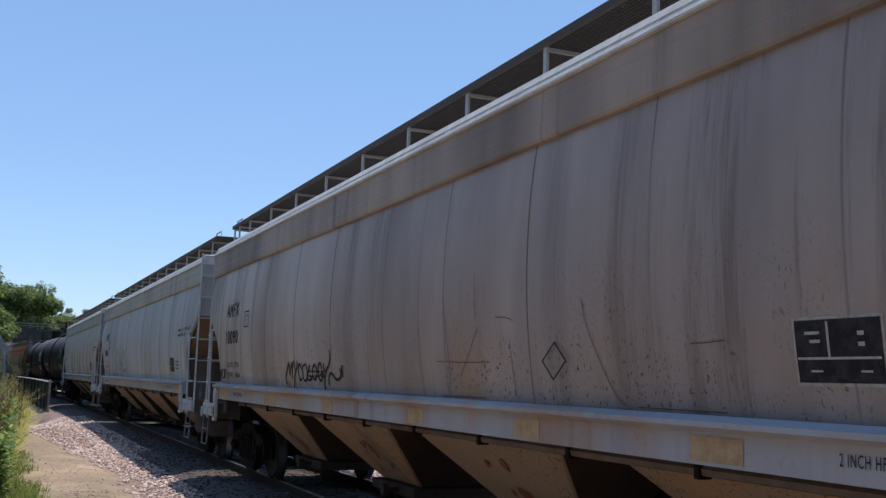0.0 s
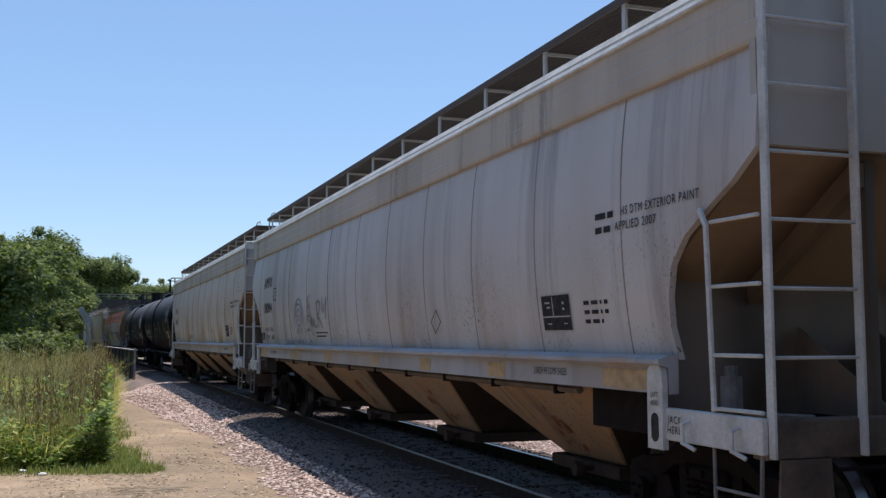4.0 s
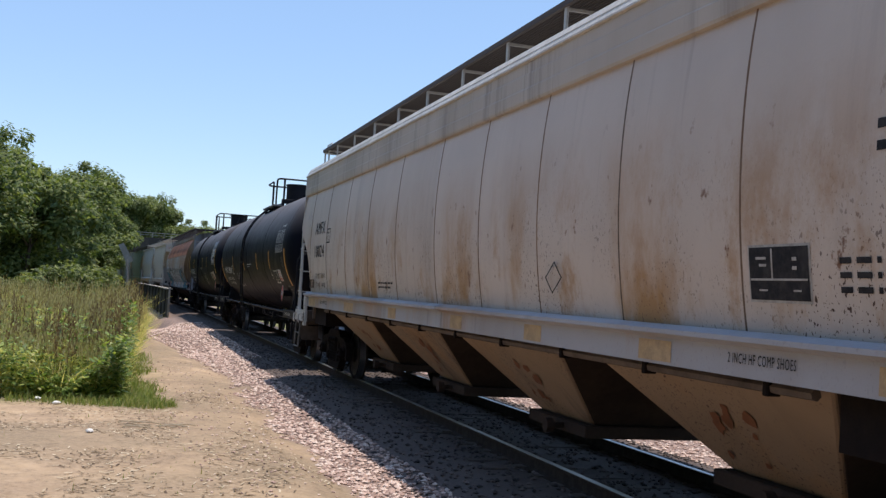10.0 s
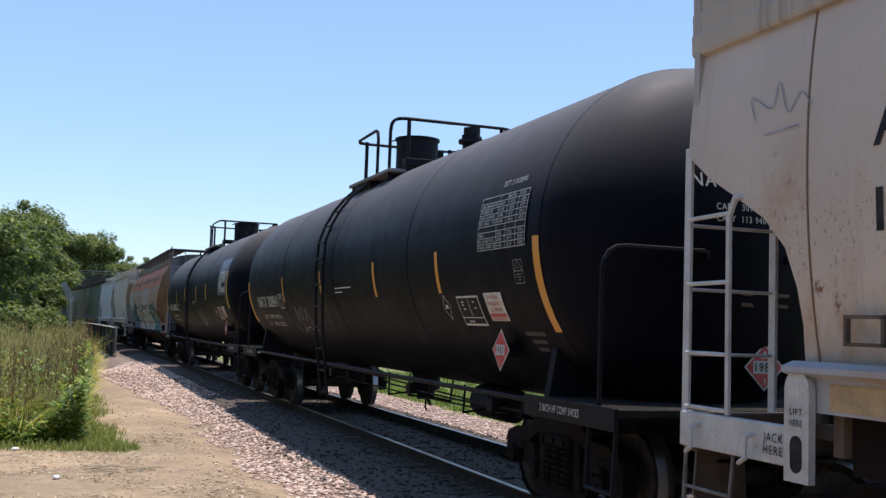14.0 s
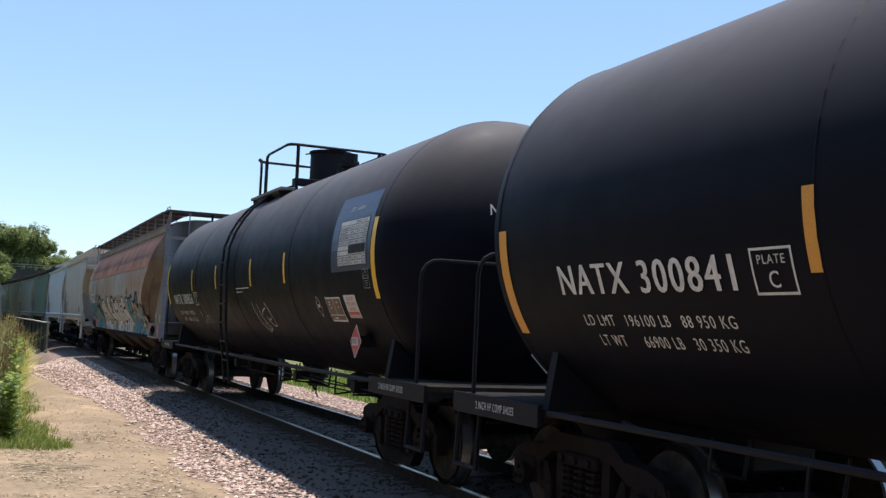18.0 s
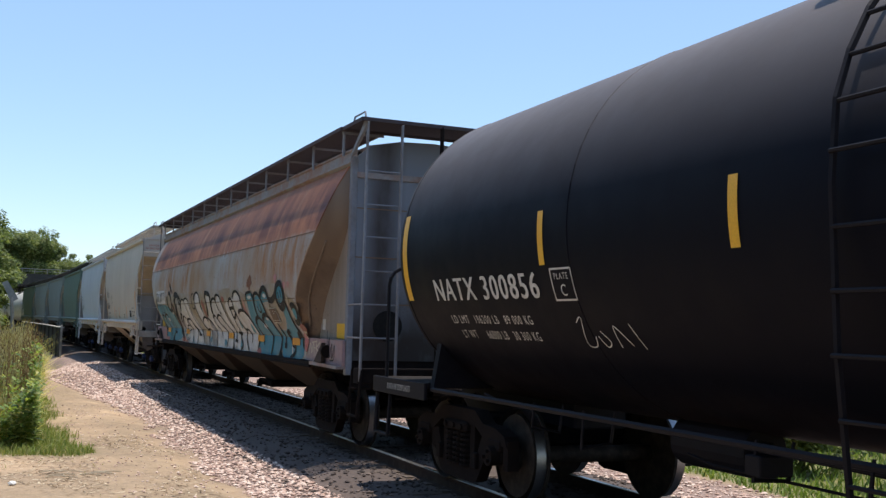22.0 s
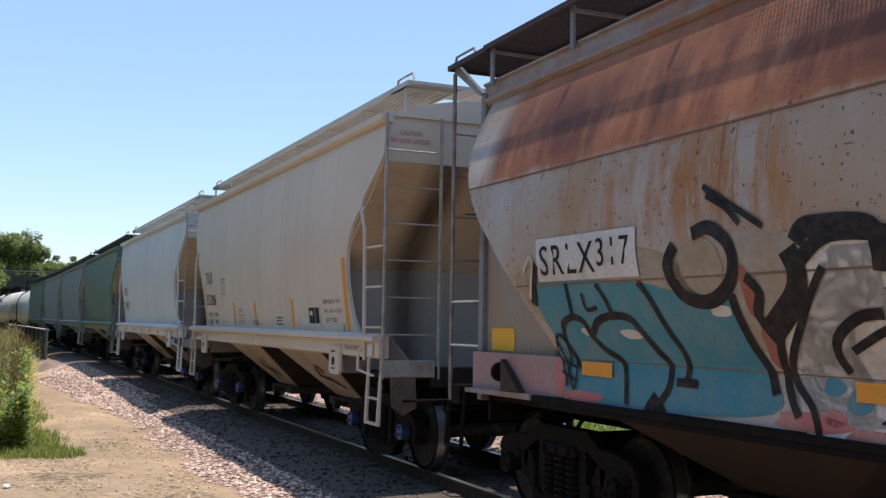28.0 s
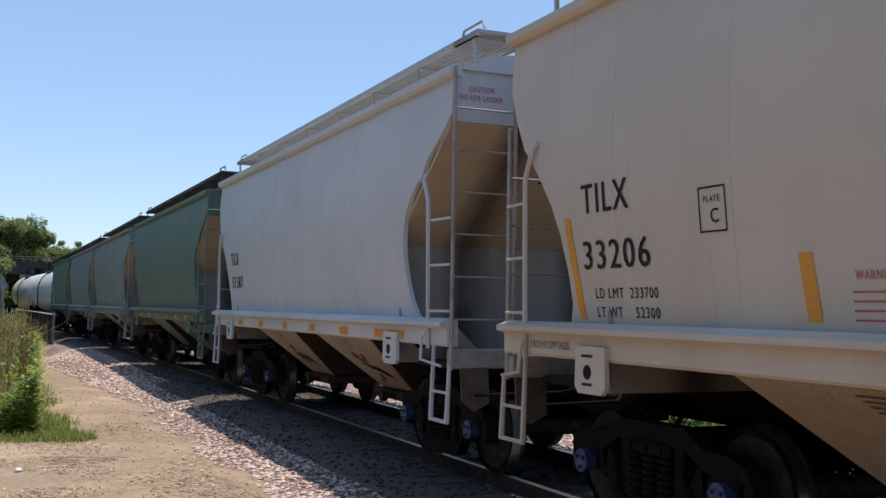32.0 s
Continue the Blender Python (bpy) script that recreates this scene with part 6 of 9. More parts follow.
    for a, b, c, d in ((3.90 + bx, 3.885 + bx, 1.93, 2.19), (3.575 + bx, 3.56 + bx, 1.93, 2.19), (3.90 + bx, 3.56 + bx, 1.93, 1.945), (3.90 + bx, 3.56 + bx, 2.175, 2.19)):
        decal("edge_line", "text_white", fr, (b, a), c, d, side=sx)
    lettering("stencil_mark", "PLATE", "text_white", fr, 3.84 + bx, 2.10, 0.05, 0.22, side=sx)
    lettering("stencil_mark", "C", "text_white", fr, 3.77 + bx, 1.97, 0.09, side=sx)
    lettering("stencil_mark", marks, "text_white", car, -0.54, 2.92, 0.118, 0.98, head=hd)
    lettering("stencil_mark", capy[0], "text_white", car, -0.33, 2.73, 0.055, 0.60, head=hd)
    lettering("stencil_mark", capy[1], "text_white", car, -0.33, 2.63, 0.055, 0.54, head=hd)
    for z in (2.02, 1.93):
        raw("text_bar", [(x, hd(x, z + dz) - 0.006, z + dz) for x, dz in ((-0.05, 0), (0.45, 0), (0.45, 0.03), (-0.05, 0.03))], [(0, 1, 2, 3)], "brownplate", car)
    return car


# ---- rusted round-sided hopper with graffiti ----


def hopper_round(name, u, label):
    car = car_root(name, u, 14.2, label, "freight train")

    def pr(z):
        if z < 1.47:
            return 1.28
        if z < 2.35:
            return 1.28 + 0.34 * math.sin((z - 1.47) / 0.88 * math.pi / 2)
        return 1.62 - 0.44 * max((z - 2.55) / 1.37, 0) ** 2.0
    cut = [(6.90, 1.14), (6.92, 1.47), (6.99, 1.65), (7.10, 1.86), (7.22, 2.05), (7.42, 2.26), (7.62, 2.45), (7.84, 2.64), (8.06, 2.86), (8.24, 3.08), (8.36, 3.32), (8.42, 3.6), (8.45, 3.93)]
    outline = [(-y, z) for y, z in reversed(cut)] + cut
    for q in (-1, 1):
        sh = side_sheet(car, "side_sheet", outline, pr, "rusty", q, 0.04 if q < 0 else 0.1)
        sh["label"] = "rust-burnt pale side covered with graffiti" if q < 0 else "rust-burnt pale side"
    for z, e in ((1.475, 6.92), (2.055, 7.2), (2.985, 8.15)):
        bm = bmesh.new()
        box(bm, -pr(z) - 0.007, -pr(z) + 0.01, -e, e, z - 0.007, z + 0.007)
        part("side_joint", bm, "seam", car, "rusted lap joint along the side")
    for q in (-1, 1):
        bm = bmesh.new()
        slab(bm, [(q * 1.15, 3.88), (q * 1.20, 3.90), (q * 1.235, 3.93), (q * 1.235, 3.96), (q * 1.20, 3.97), (q * 1.20, 4.09), (q * 1.225, 4.10), (q * 1.225, 4.12), (q * 1.13, 4.12)], 1, -8.62, 8.62)
        part("roof_coaming", bm, "rustplate", car, "upright rust-stained steel coaming")
    bm = bmesh.new()
    prof = [(1.16, 4.10), (0.95, 4.20), (0.5, 4.29), (0.0, 4.31)]
    slab(bm, prof + [(-x, z) for x, z in reversed(prof[:-1])], 1, -8.58, 8.58)
    part("roof", bm, "rustplate", car, "rusted roof")
    for s in (-1, 1):
        e = s * 8.62
        bm = bmesh.new()
        slab(bm, [(-1.17, 1.2), (1.17, 1.2), (1.17, 4.0), (0.95, 4.18), (0.5, 4.27), (-0.5, 4.27), (-0.95, 4.18), (-1.17, 4.0)], 1, e - 0.03, e + 0.03)
        ew = part("end_wall", bm, "endwall", car, "blue-grey end wall with two round holes")
        f = e + s * 0.034
        for x in (-0.63, 0.63):
            bm = bmesh.new()
            disc(bm, (x, f, 1.68), (0, 1, 0), 0.215, 0.010, 28)
            part("hole", bm, "void", ew, "dark round hole")
        bm = bmesh.new()
        slab(bm, [(-1.15, 3.72), (1.15, 3.72), (1.15, 3.80), (-1.15, 3.80)], 1, f - 0.02, f + 0.02)
        part("end_cap_flange", bm, "rustplate", ew, "rust-edged flange across the end")
        if s < 0:
            hh = lambda x, z: f
            plate = [(-0.40, 3.02), (0.05, 3.0), (0.05, 3.18), (-0.40, 3.2)]
            raw("white_patch", [(x, f - 0.006, z) for x, z in plate], [(0, 1, 2, 3)], "endpatch", ew)
            lettering("stencil_mark", "SRLX", "text_black", ew, -0.36, 3.05, 0.12, 0.40, head=lambda x, z: f - 0.006)
            lettering("stencil_mark", "317", "text_black", ew, -0.27, 2.84, 0.11, 0.22, head=hh)
            lettering("stencil_mark", "TYPE E SHELF COUPLER", "endtext", ew, -0.40, 2.62, 0.05, 0.60, head=hh)
            lettering("stencil_mark", "36 IN       STL WHLS", "endtext", ew, -0.40, 2.545, 0.05, 0.56, head=hh)
            for k, w in ((2, 0.50), (3, 0.62), (4, 0.30), (5, 0.18)):
                raw("text_bar", [(x, f - 0.005, z) for x, z in ((-0.40, 2.62 - k * 0.075), (-0.40 + w, 2.62 - k * 0.075), (-0.40 + w, 2.66 - k * 0.075), (-0.40, 2.66 - k * 0.075))], [(0, 1, 2, 3)], "endtext", ew)
        for z in (1.98, 2.62, 3.3):
            bm = bmesh.new()
            box(bm, -1.14, 1.14, f - 0.005, f + 0.005, z - 0.008, z + 0.008)
            part("end_joint", bm, "seam", ew)
        for q in (-1, 1):
            # bevelled corner: a strip from the side's edge back to a flat recessed panel
            bm = bmesh.new()
            inner = [(min(y + 0.30 - 0.16 * (z - 1.47) / 2.4, 8.52), z) for y, z in cut[1:]]
            vs = [(bm.verts.new((q * (pr(z) - 0.012), s * y, z)), bm.verts.new((q * 1.17, s * yi, z))) for (y, z), (yi, _) in zip(cut[1:], inner)]
            for a, b in zip(vs, vs[1:]):
                bm.faces.new((a[0], a[1], b[1], b[0]))
            part("transition_sheet", bm, "rustcorner", car, "rust-brown bevelled sheet at the car's corner", True)
            bm = bmesh.new()
            rod(bm, [(q * (1.17 + 0.55 * (pr(z) - 1.17)), s * (y + 0.42 * (yi - y)) + s * 0.008, z) for (y, z), (yi, _) in zip(cut[2:9], inner[1:8])], 0.016)
            part("corner_rib", bm, "rustcorner", car)
            bm = bmesh.new()
            slab(bm, [(s * y, z) for y, z in inner] + [(s * 8.60, 3.93), (s * 8.60, 1.47)], 0, q * 1.15 - 0.02, q * 1.15 + 0.02)
            part("corner_panel", bm, "cornerpanel", car, "tan and grey recessed corner panel")
            bm = bmesh.new()
            slab(bm, [(s * 6.90, 1.14), (s * 8.66, 1.12), (s * 8.66, 1.47), (s * 6.90, 1.475)], 0, q * 1.255 - 0.02, q * 1.255 + 0.02)
            pl = part("corner_plate", bm, "pinkplate", car, "pink-sprayed lower corner plate")
            bm = bmesh.new()
            box(bm, q * 1.18 - 0.045, q * 1.18 + 0.045, e - 0.05, e + 0.05, 1.0, 4.02, 0.01)
            part("corner_post", bm, "endblue", car)
            bm = bmesh.new()
            slab(bm, [(s * 7.55, 1.14), (s * 7.92, 1.14), (s * 7.92, 1.42)], 0, q * 1.32 - 0.03, q * 1.32 + 0.03)
            part("gusset", bm, "rustdark", pl)
            bm = bmesh.new()
            disc(bm, (q * 1.30, s * 8.02, 1.30), (0, 1, 0), 0.09, 0.05, 16)
            part("roping_ring", bm, "iron", pl)
            bm = bmesh.new()
            slab(bm, [(s * 7.35, 1.14), (s * 8.66, 1.12), (s * 8.66, 1.08), (s * 7.35, 1.09)], 0, min(q * 1.20, q * 1.36), max(q * 1.20, q * 1.36))
            part("plate_ledge", bm, "rustplate", pl)
            ladder(car, "end_ladder", ((q * 1.23, s * 9.30), (q * 0.74, s * 9.30)), 0.95, 4.38, [1.52, 1.96, 2.40, 2.85, 3.28, 3.73], "endblue" if s < 0 else "ladder_rust", r=0.011, flat=0.03, label="pale steel end ladder")
            for z in (1.52, 1.96):
                bm = bmesh.new()
                rod(bm, [(q * 1.19, s * 8.64, z), (q * 1.23, s * 8.72, z), (q * 1.25, s * 9.2, z), (q * 1.23, s * 9.30, z)], 0.012)
                part("corner_grab", bm, "endblue" if s < 0 else "white", car)
            bm = bmesh.new()
            rod(bm, [(q * 1.22, s * 9.32, 1.1), (q * 1.26, s * 9.32, 0.5), (q * 1.26, s * 8.95, 0.5), (q * 1.22, s * 8.95, 1.1)], 0.018)
            part("step", bm, "iron", car)
            if q < 0:
                decal("reflector", "yellow", pl, ((-8.55, -8.07) if s < 0 else (7.98, 8.45)), 1.49, 1.70, side=lambda z: -1.172)
                if s < 0:
                    decal("sticker", "text_white", pl, (-7.52, -7.38), 1.60, 1.76, side=lambda z: -1.172)
        bm = bmesh.new()
        box(bm, -1.24, 1.24, s * 9.15 - 0.1, s * 9.15 + 0.1, 0.92, 1.12, 0.01)
        part("end_beam", bm, "iron", car)
        mesh_walk(car, "end_platform", -1.30, 1.30, s * 8.86 - 0.43, s * 8.86 + 0.46, 4.446, "grate_dark")
        bm = bmesh.new()
        rod(bm, [(-1.25, s * 8.75, 4.46), (-1.25, s * 8.80, 4.53), (-1.25, s * 9.22, 4.53), (-1.25, s * 9.26, 4.46)], 0.012)
        part("platform_grab", bm, "endblue", car)
        for x in (-1.22, 1.22):
            bm = bmesh.new()
            slab(bm, [(s * 8.60, 4.02), (s * 8.68, 4.02), (s * 9.28, 4.37), (s * 9.28, 4.42), (s * 9.18, 4.42)], 0, x - 0.02, x + 0.02)
            part("platform_bracket", bm, "endblue", car)
        bm = bmesh.new()
        rod(bm, [(-0.15, s * 9.28, 0.95), (-0.15, s * 9.28, 4.42)], 0.028)
        part("brake_shaft", bm, "iron", car, "dark upright brake shaft")
        bm = bmesh.new()
        box(bm, -1.12, 1.12, e - s * 0.02 - 0.03, e - s * 0.02 + 0.03, 0.80, 1.20)
        part("end_apron", bm, "iron", car)
        bm = bmesh.new()
        box(bm, -1.1, 1.1, min(s * 6.7, s * 8.55), max(s * 6.7, s * 8.55), 1.0, 1.12)
        part("shear_plate", bm, "iron", car)
        coupler(car, s * 9.1, s)
        truck(car, s * 7.3)
    for q in (-1, 1):
        bm = bmesh.new()
        box(bm, q * 1.29 - 0.05, q * 1.29 + 0.05, -7.4, 7.4, 1.075, 1.135, 0.012)
        rod(bm, [(q * 1.33, -7.3, 1.06), (q * 1.33, 7.3, 1.06)], 0.022)
        part("side_sill", bm, "iron", car, "dark rusted side sill with a pipe")
        wk = mesh_walk(car, "running_board", -1.32 if q < 0 else 0.68, -0.68 if q < 0 else 1.32, -8.42, 8.42, 4.45, "grate_dark")
        post = None
        for i in range(12):
            y = -8.34 + i * 1.518
            if post is None:
                bm = bmesh.new()
                box(bm, q * 1.255 - 0.012, q * 1.255 + 0.012, -0.028, 0.028, 4.05, 4.42)
                box(bm, min(q * 0.66, q * 1.28), max(q * 0.66, q * 1.28), -0.014, 0.014, 4.37, 4.40)
                post = part("walkway_post", bm, "endblue", wk)
                post.matrix_basis = pose(0, y, 0)
            else:
                alike("walkway_post", post, pose(0, y, 0), wk)
    for y in (-5.1, -1.7, 1.7, 5.1):
        bay(car, y, 1.55, 1.22, 0.55, 1.12, 0.45, 0.5, "rustdark")
    bm = bmesh.new()
    box(bm, -0.25, 0.25, -9.1, 9.1, 0.80, 1.10, 0.02)
    part("centre_sill", bm, "iron", car)
    sx = lambda z: -pr(z)
    for y, w in ((-6.38, 0.44), (-4.06, 0.46), (-1.52, 0.45), (0.87, 0.45), (3.5, 0.46), (6.37, 0.44)):
        decal("reflector", "orange", car, (y - w / 2, y + w / 2), 1.345, 1.455, side=sx, proud=0.016, label="orange reflector plate")
    wp = decal("white_patch", "spraywhite", car, (5.36, 6.76), 2.08, 2.42, side=sx, proud=0.012, label="white patch with stencilled mark")
    lettering("stencil_mark", "SRLX", "text_black", wp, 6.70, 2.13, 0.23, 0.80, side=lambda z: sx(z) - 0.010)
    lettering("stencil_mark", "317", "text_black", wp, 5.86, 2.17, 0.20, 0.42, side=lambda z: sx(z) - 0.010)
    art = empty("graffiti")
    art.parent = car
    art["label"] = "teal and white sprayed graffiti with black outlines"

    def spray(pts, mat, proud=0.004):
        return blob(art, pts, mat, sx, proud)[1]

    def lines(strokes, w=0.05, mat="sprayblack", lift=0.002):
        for st in strokes:
            scrawl(art, [st], mat, w=w, side=lambda z: sx(z) - lift, name="sprayed_line")

    def ink(w, *pts):
        lines([list(pts)], w, lift=0.004)

    def fill(mat, proud, *pts):
        spray(list(pts), mat, proud)

    def dab(cy, cz, ry, rz, mat, proud=0.007, k=3):
        spray([(cy + ry * (1 + 0.22 * math.sin(k * a + cy)) * math.cos(a), cz + rz * math.sin(a)) for a in np.linspace(0, 6.2832, 11)[:-1]], mat, proud)
    # faded halo behind the letters
    for cy, ry in ((5.9, 1.3), (4.3, 0.9), (2.8, 1.0), (0.6, 1.2), (-2.4, 1.6), (-5.8, 1.3)):
        dab(cy, 1.95, ry, 0.36, "tanwash", 0.0012, 4)
    # fills
    fill("teal", 0.003, (6.8, 2.08), (5.41, 2.04), (5.03, 1.95), (4.49, 1.96), (4.45, 1.67), (4.38, 1.47), (4.4, 1.22), (5.55, 1.14), (6.88, 1.19), (6.86, 1.63), (6.91, 1.88))
    fill("spraywhite", 0.003, (3.79, 2.26), (3.28, 2.23), (3.28, 2), (3.35, 1.81), (3.66, 1.72), (3.77, 1.56), (3.73, 1.38), (3.54, 1.22), (4.11, 1.19), (4.23, 1.38), (4.16, 1.68), (3.86, 1.93))
    fill("spraywhite", 0.003, (3.59, 2.18), (3.01, 2.18), (2.73, 2.13), (2.25, 2.15), (1.99, 2.08), (1.93, 1.86), (1.59, 1.44), (1.34, 1.22), (1.44, 1.1), (3.91, 1.07), (4.22, 1.51), (3.87, 1.83))
    fill("spraywhite", 0.003, (1.11, 2.1), (0.84, 2.27), (0.57, 2.23), (0.52, 2.02), (0.46, 1.78), (0.12, 1.67), (-0.09, 1.46), (-0.12, 1.15), (0.6, 1.16), (0.83, 1.45), (1.12, 1.68), (1.16, 1.93))
    fill("spraywhite", 0.003, (-0.26, 2.17), (-0.58, 2.21), (-0.69, 2.03), (-1.05, 2.12), (-1.27, 2.08), (-1.52, 2.18), (-1.73, 2.1), (-1.85, 1.82), (-2.03, 1.52), (-2.04, 1.3), (-1.72, 1.16), (0.41, 1.15), (0.28, 1.66), (-0.22, 1.98))
    fill("spraywhite", 0.003, (-2.08, 2), (-2.56, 2.08), (-2.79, 2.06), (-2.99, 2.19), (-3.28, 2.21), (-3.51, 2.12), (-3.53, 1.94), (-3.78, 1.75), (-3.91, 1.47), (-3.86, 1.2), (-3.14, 1.15), (-2.14, 1.16), (-2.1, 1.51), (-2.03, 1.74))
    fill("teal", 0.0035, (-4.03, 2.04), (-4.1, 2.16), (-4.51, 2.18), (-4.65, 2.08), (-4.88, 2.16), (-5.06, 2.09), (-5.11, 1.83), (-5.3, 1.68), (-5.48, 1.46), (-5.45, 1.21), (-4.82, 1.13), (-3.93, 1.16), (-3.97, 1.43), (-3.84, 1.66))
    fill("teal", 0.0039000000000000003, (-5.1, 2.09), (-5.29, 2.22), (-5.46, 2.22), (-5.59, 2.1), (-5.62, 2.03), (-5.36, 2.02), (-5.18, 2.01))
    fill("teal", 0.0043, (-5.57, 1.57), (-5.96, 1.57), (-6.33, 1.8), (-6.28, 1.9), (-6.6, 1.99), (-6.63, 1.75), (-6.73, 1.54), (-6.81, 1.31), (-6.72, 1.15), (-6.21, 1.13), (-5.61, 1.13), (-5.52, 1.31))
    dab(-6.39, 2.11, 0.22, 0.17, "teal", 0.006, 0)
    dab(-6.97, 1.83, 0.13, 0.10, "teal", 0.006, 0)
    dab(4.70, 2.12, 0.27, 0.18, "tanwash", 0.005, 0)
    # red and pink overspray
    for cy, cz, ry, rz, mt in ((-7.02, 1.60, 0.14, 0.08, "sprayred"), (-6.93, 1.40, 0.10, 0.14, "pink"), (-6.17, 2.38, 0.09, 0.07, "pink"), (-6.73, 2.26, 0.10, 0.06, "pink"), (-6.95, 2.27, 0.06, 0.05, "pink"),
                               (4.32, 1.95, 0.05, 0.16, "sprayred"), (4.28, 1.62, 0.08, 0.13, "sprayred"), (4.1, 1.20, 0.30, 0.06, "pink"), (3.62, 1.16, 0.20, 0.04, "pink"), (3.9, 1.24, 0.08, 0.05, "pink"),
                               (0.25, 1.92, 0.12, 0.2, "sprayred"), (-1.95, 2.10, 0.13, 0.06, "sprayred"), (-3.72, 1.95, 0.08, 0.16, "pink"), (-3.92, 1.18, 0.16, 0.05, "pink"), (6.6, 1.17, 0.30, 0.05, "pink"), (6.95, 1.30, 0.10, 0.16, "pink"),
                               (3.72, 1.34, 0.09, 0.07, "teal"), (3.9, 1.42, 0.08, 0.06, "teal"), (0.55, 1.27, 0.10, 0.07, "teal"), (-0.98, 1.25, 0.11, 0.07, "teal"), (-2.75, 1.62, 0.06, 0.07, "teal"), (-3.62, 1.56, 0.09, 0.09, "teal"), (-2.45, 1.26, 0.09, 0.09, "teal"), (2.7, 1.22, 0.05, 0.09, "teal"), (0.55, 1.95, 0.06, 0.08, "teal")):
        dab(cy, cz, ry, rz, mt, 0.0055)
    # white highlights
    for cy, cz, ry, rz in ((6.33, 1.69, 0.06, 0.03), (5.72, 1.68, 0.14, 0.035), (4.62, 1.84, 0.12, 0.035), (-4.72, 1.62, 0.10, 0.05), (-5.05, 1.74, 0.06, 0.025), (-4.28, 2.11, 0.12, 0.03), (-5.38, 2.12, 0.09, 0.035), (-6.32, 1.90, 0.08, 0.04), (-6.15, 1.28, 0.03, 0.08)):
        dab(cy, cz, ry, rz, "spraywhite", 0.0075, 2)
    # black outlines
    # leading name
    ink(0.09, (6.78, 2.22), (6.87, 2.08), (6.96, 1.9))
    ink(0.04, (6.37, 2.06), (6.4, 1.9), (6.45, 1.78))
    ink(0.05, (6.66, 1.7), (6.6, 1.76), (6.43, 1.8), (6.3, 1.76), (6.27, 1.66), (6.16, 1.55), (6.01, 1.48), (5.97, 1.39), (5.97, 1.16))
    ink(0.035, (6.66, 1.7), (6.7, 1.61), (6.68, 1.49), (6.54, 1.34))
    ink(0.055, (6.23, 1.68), (6.09, 1.77), (5.87, 1.81), (5.66, 1.79), (5.57, 1.69), (5.48, 1.56), (5.41, 1.48), (5.43, 1.34), (5.51, 1.24), (5.65, 1.14))
    ink(0.03, (6.18, 1.98), (6.18, 1.86), (6.03, 1.87))
    ink(0.04, (5.95, 2.04), (5.88, 1.93), (5.86, 1.82))
    ink(0.05, (5.41, 2.04), (5.34, 1.96), (5.3, 1.87), (5.25, 1.71), (5.19, 1.55), (5.24, 1.36))
    ink(0.06, (5.35, 1.36), (5.12, 1.36))
    ink(0.09, (4.74, 2.32), (4.58, 2.35), (4.42, 2.26), (4.38, 2.13), (4.47, 1.99), (4.68, 1.9), (4.9, 1.92), (5, 2.01), (5.03, 2.14), (4.93, 2.26))
    ink(0.07, (4.47, 1.94), (4.47, 1.81), (4.45, 1.64), (4.41, 1.52), (4.36, 1.34))
    ink(0.07, (4.3, 2.04), (4.22, 1.94), (4.29, 1.81), (4.21, 1.71))
    ink(0.15, (3.91, 2.18), (3.87, 2.06), (3.92, 1.93), (4.08, 1.81), (4.27, 1.69))
    ink(0.12, (3.84, 2.21), (3.78, 2.28), (3.66, 2.29), (3.42, 2.28), (3.29, 2.24), (3.26, 2.14), (3.27, 2.03))
    ink(0.06, (4.06, 1.81), (4.16, 1.71), (4.25, 1.55), (4.25, 1.38), (4.18, 1.22))
    ink(0.06, (3.35, 1.82), (3.49, 1.81), (3.64, 1.75), (3.75, 1.67), (3.78, 1.58), (3.75, 1.5))
    # pale letters
    ink(0.09, (3.82, 2.12), (3.57, 2.24), (3.12, 2.2), (3.04, 2.1), (3.26, 1.91))
    ink(0.05, (3.67, 2.07), (3.94, 1.79), (4.2, 1.49), (4.06, 1.28), (4, 1.07))
    ink(0.04, (3.1, 1.99), (2.98, 2.1), (2.71, 2.16), (2.48, 2.09), (2.42, 1.9), (2.4, 1.63), (2.06, 1.45), (1.79, 1.36))
    ink(0.04, (2.53, 2.13), (2.24, 2.18), (2.01, 2.12), (1.98, 1.9), (1.89, 1.64), (1.59, 1.44), (1.34, 1.22), (1.44, 1.1))
    ink(0.045, (3.66, 1.62), (3.28, 1.76), (3.03, 1.71), (2.87, 1.55), (2.75, 1.44), (2.73, 1.28), (2.82, 1.12))
    ink(0.05, (3.09, 1.61), (2.82, 1.7), (2.5, 1.69), (2.41, 1.56), (2.13, 1.43), (2.12, 1.26), (2.2, 1.12))
    ink(0.06, (1.98, 1.36), (1.65, 1.35))
    ink(0.03, (1.48, 2.11), (1.4, 2.22), (1.22, 2.27), (1.12, 2.21), (1.23, 2.13))
    ink(0.03, (1.48, 2.11), (1.53, 1.97), (1.34, 1.93), (1.12, 2.03))
    ink(0.045, (1.15, 2.1), (1.05, 2.21), (0.83, 2.28), (0.6, 2.26), (0.49, 2.16), (0.51, 1.99), (0.5, 1.79), (0.34, 1.66))
    ink(0.05, (1.1, 2.09), (1.16, 1.93), (1.13, 1.75), (1.07, 1.58), (0.86, 1.48), (0.76, 1.34), (0.64, 1.16))
    ink(0.04, (0.96, 1.65), (0.73, 1.73), (0.44, 1.75), (0.09, 1.69), (-0.05, 1.6), (-0.13, 1.47), (-0.14, 1.28), (-0.12, 1.15))
    ink(0.035, (0.86, 1.48), (0.58, 1.5), (0.46, 1.42), (0.42, 1.29))
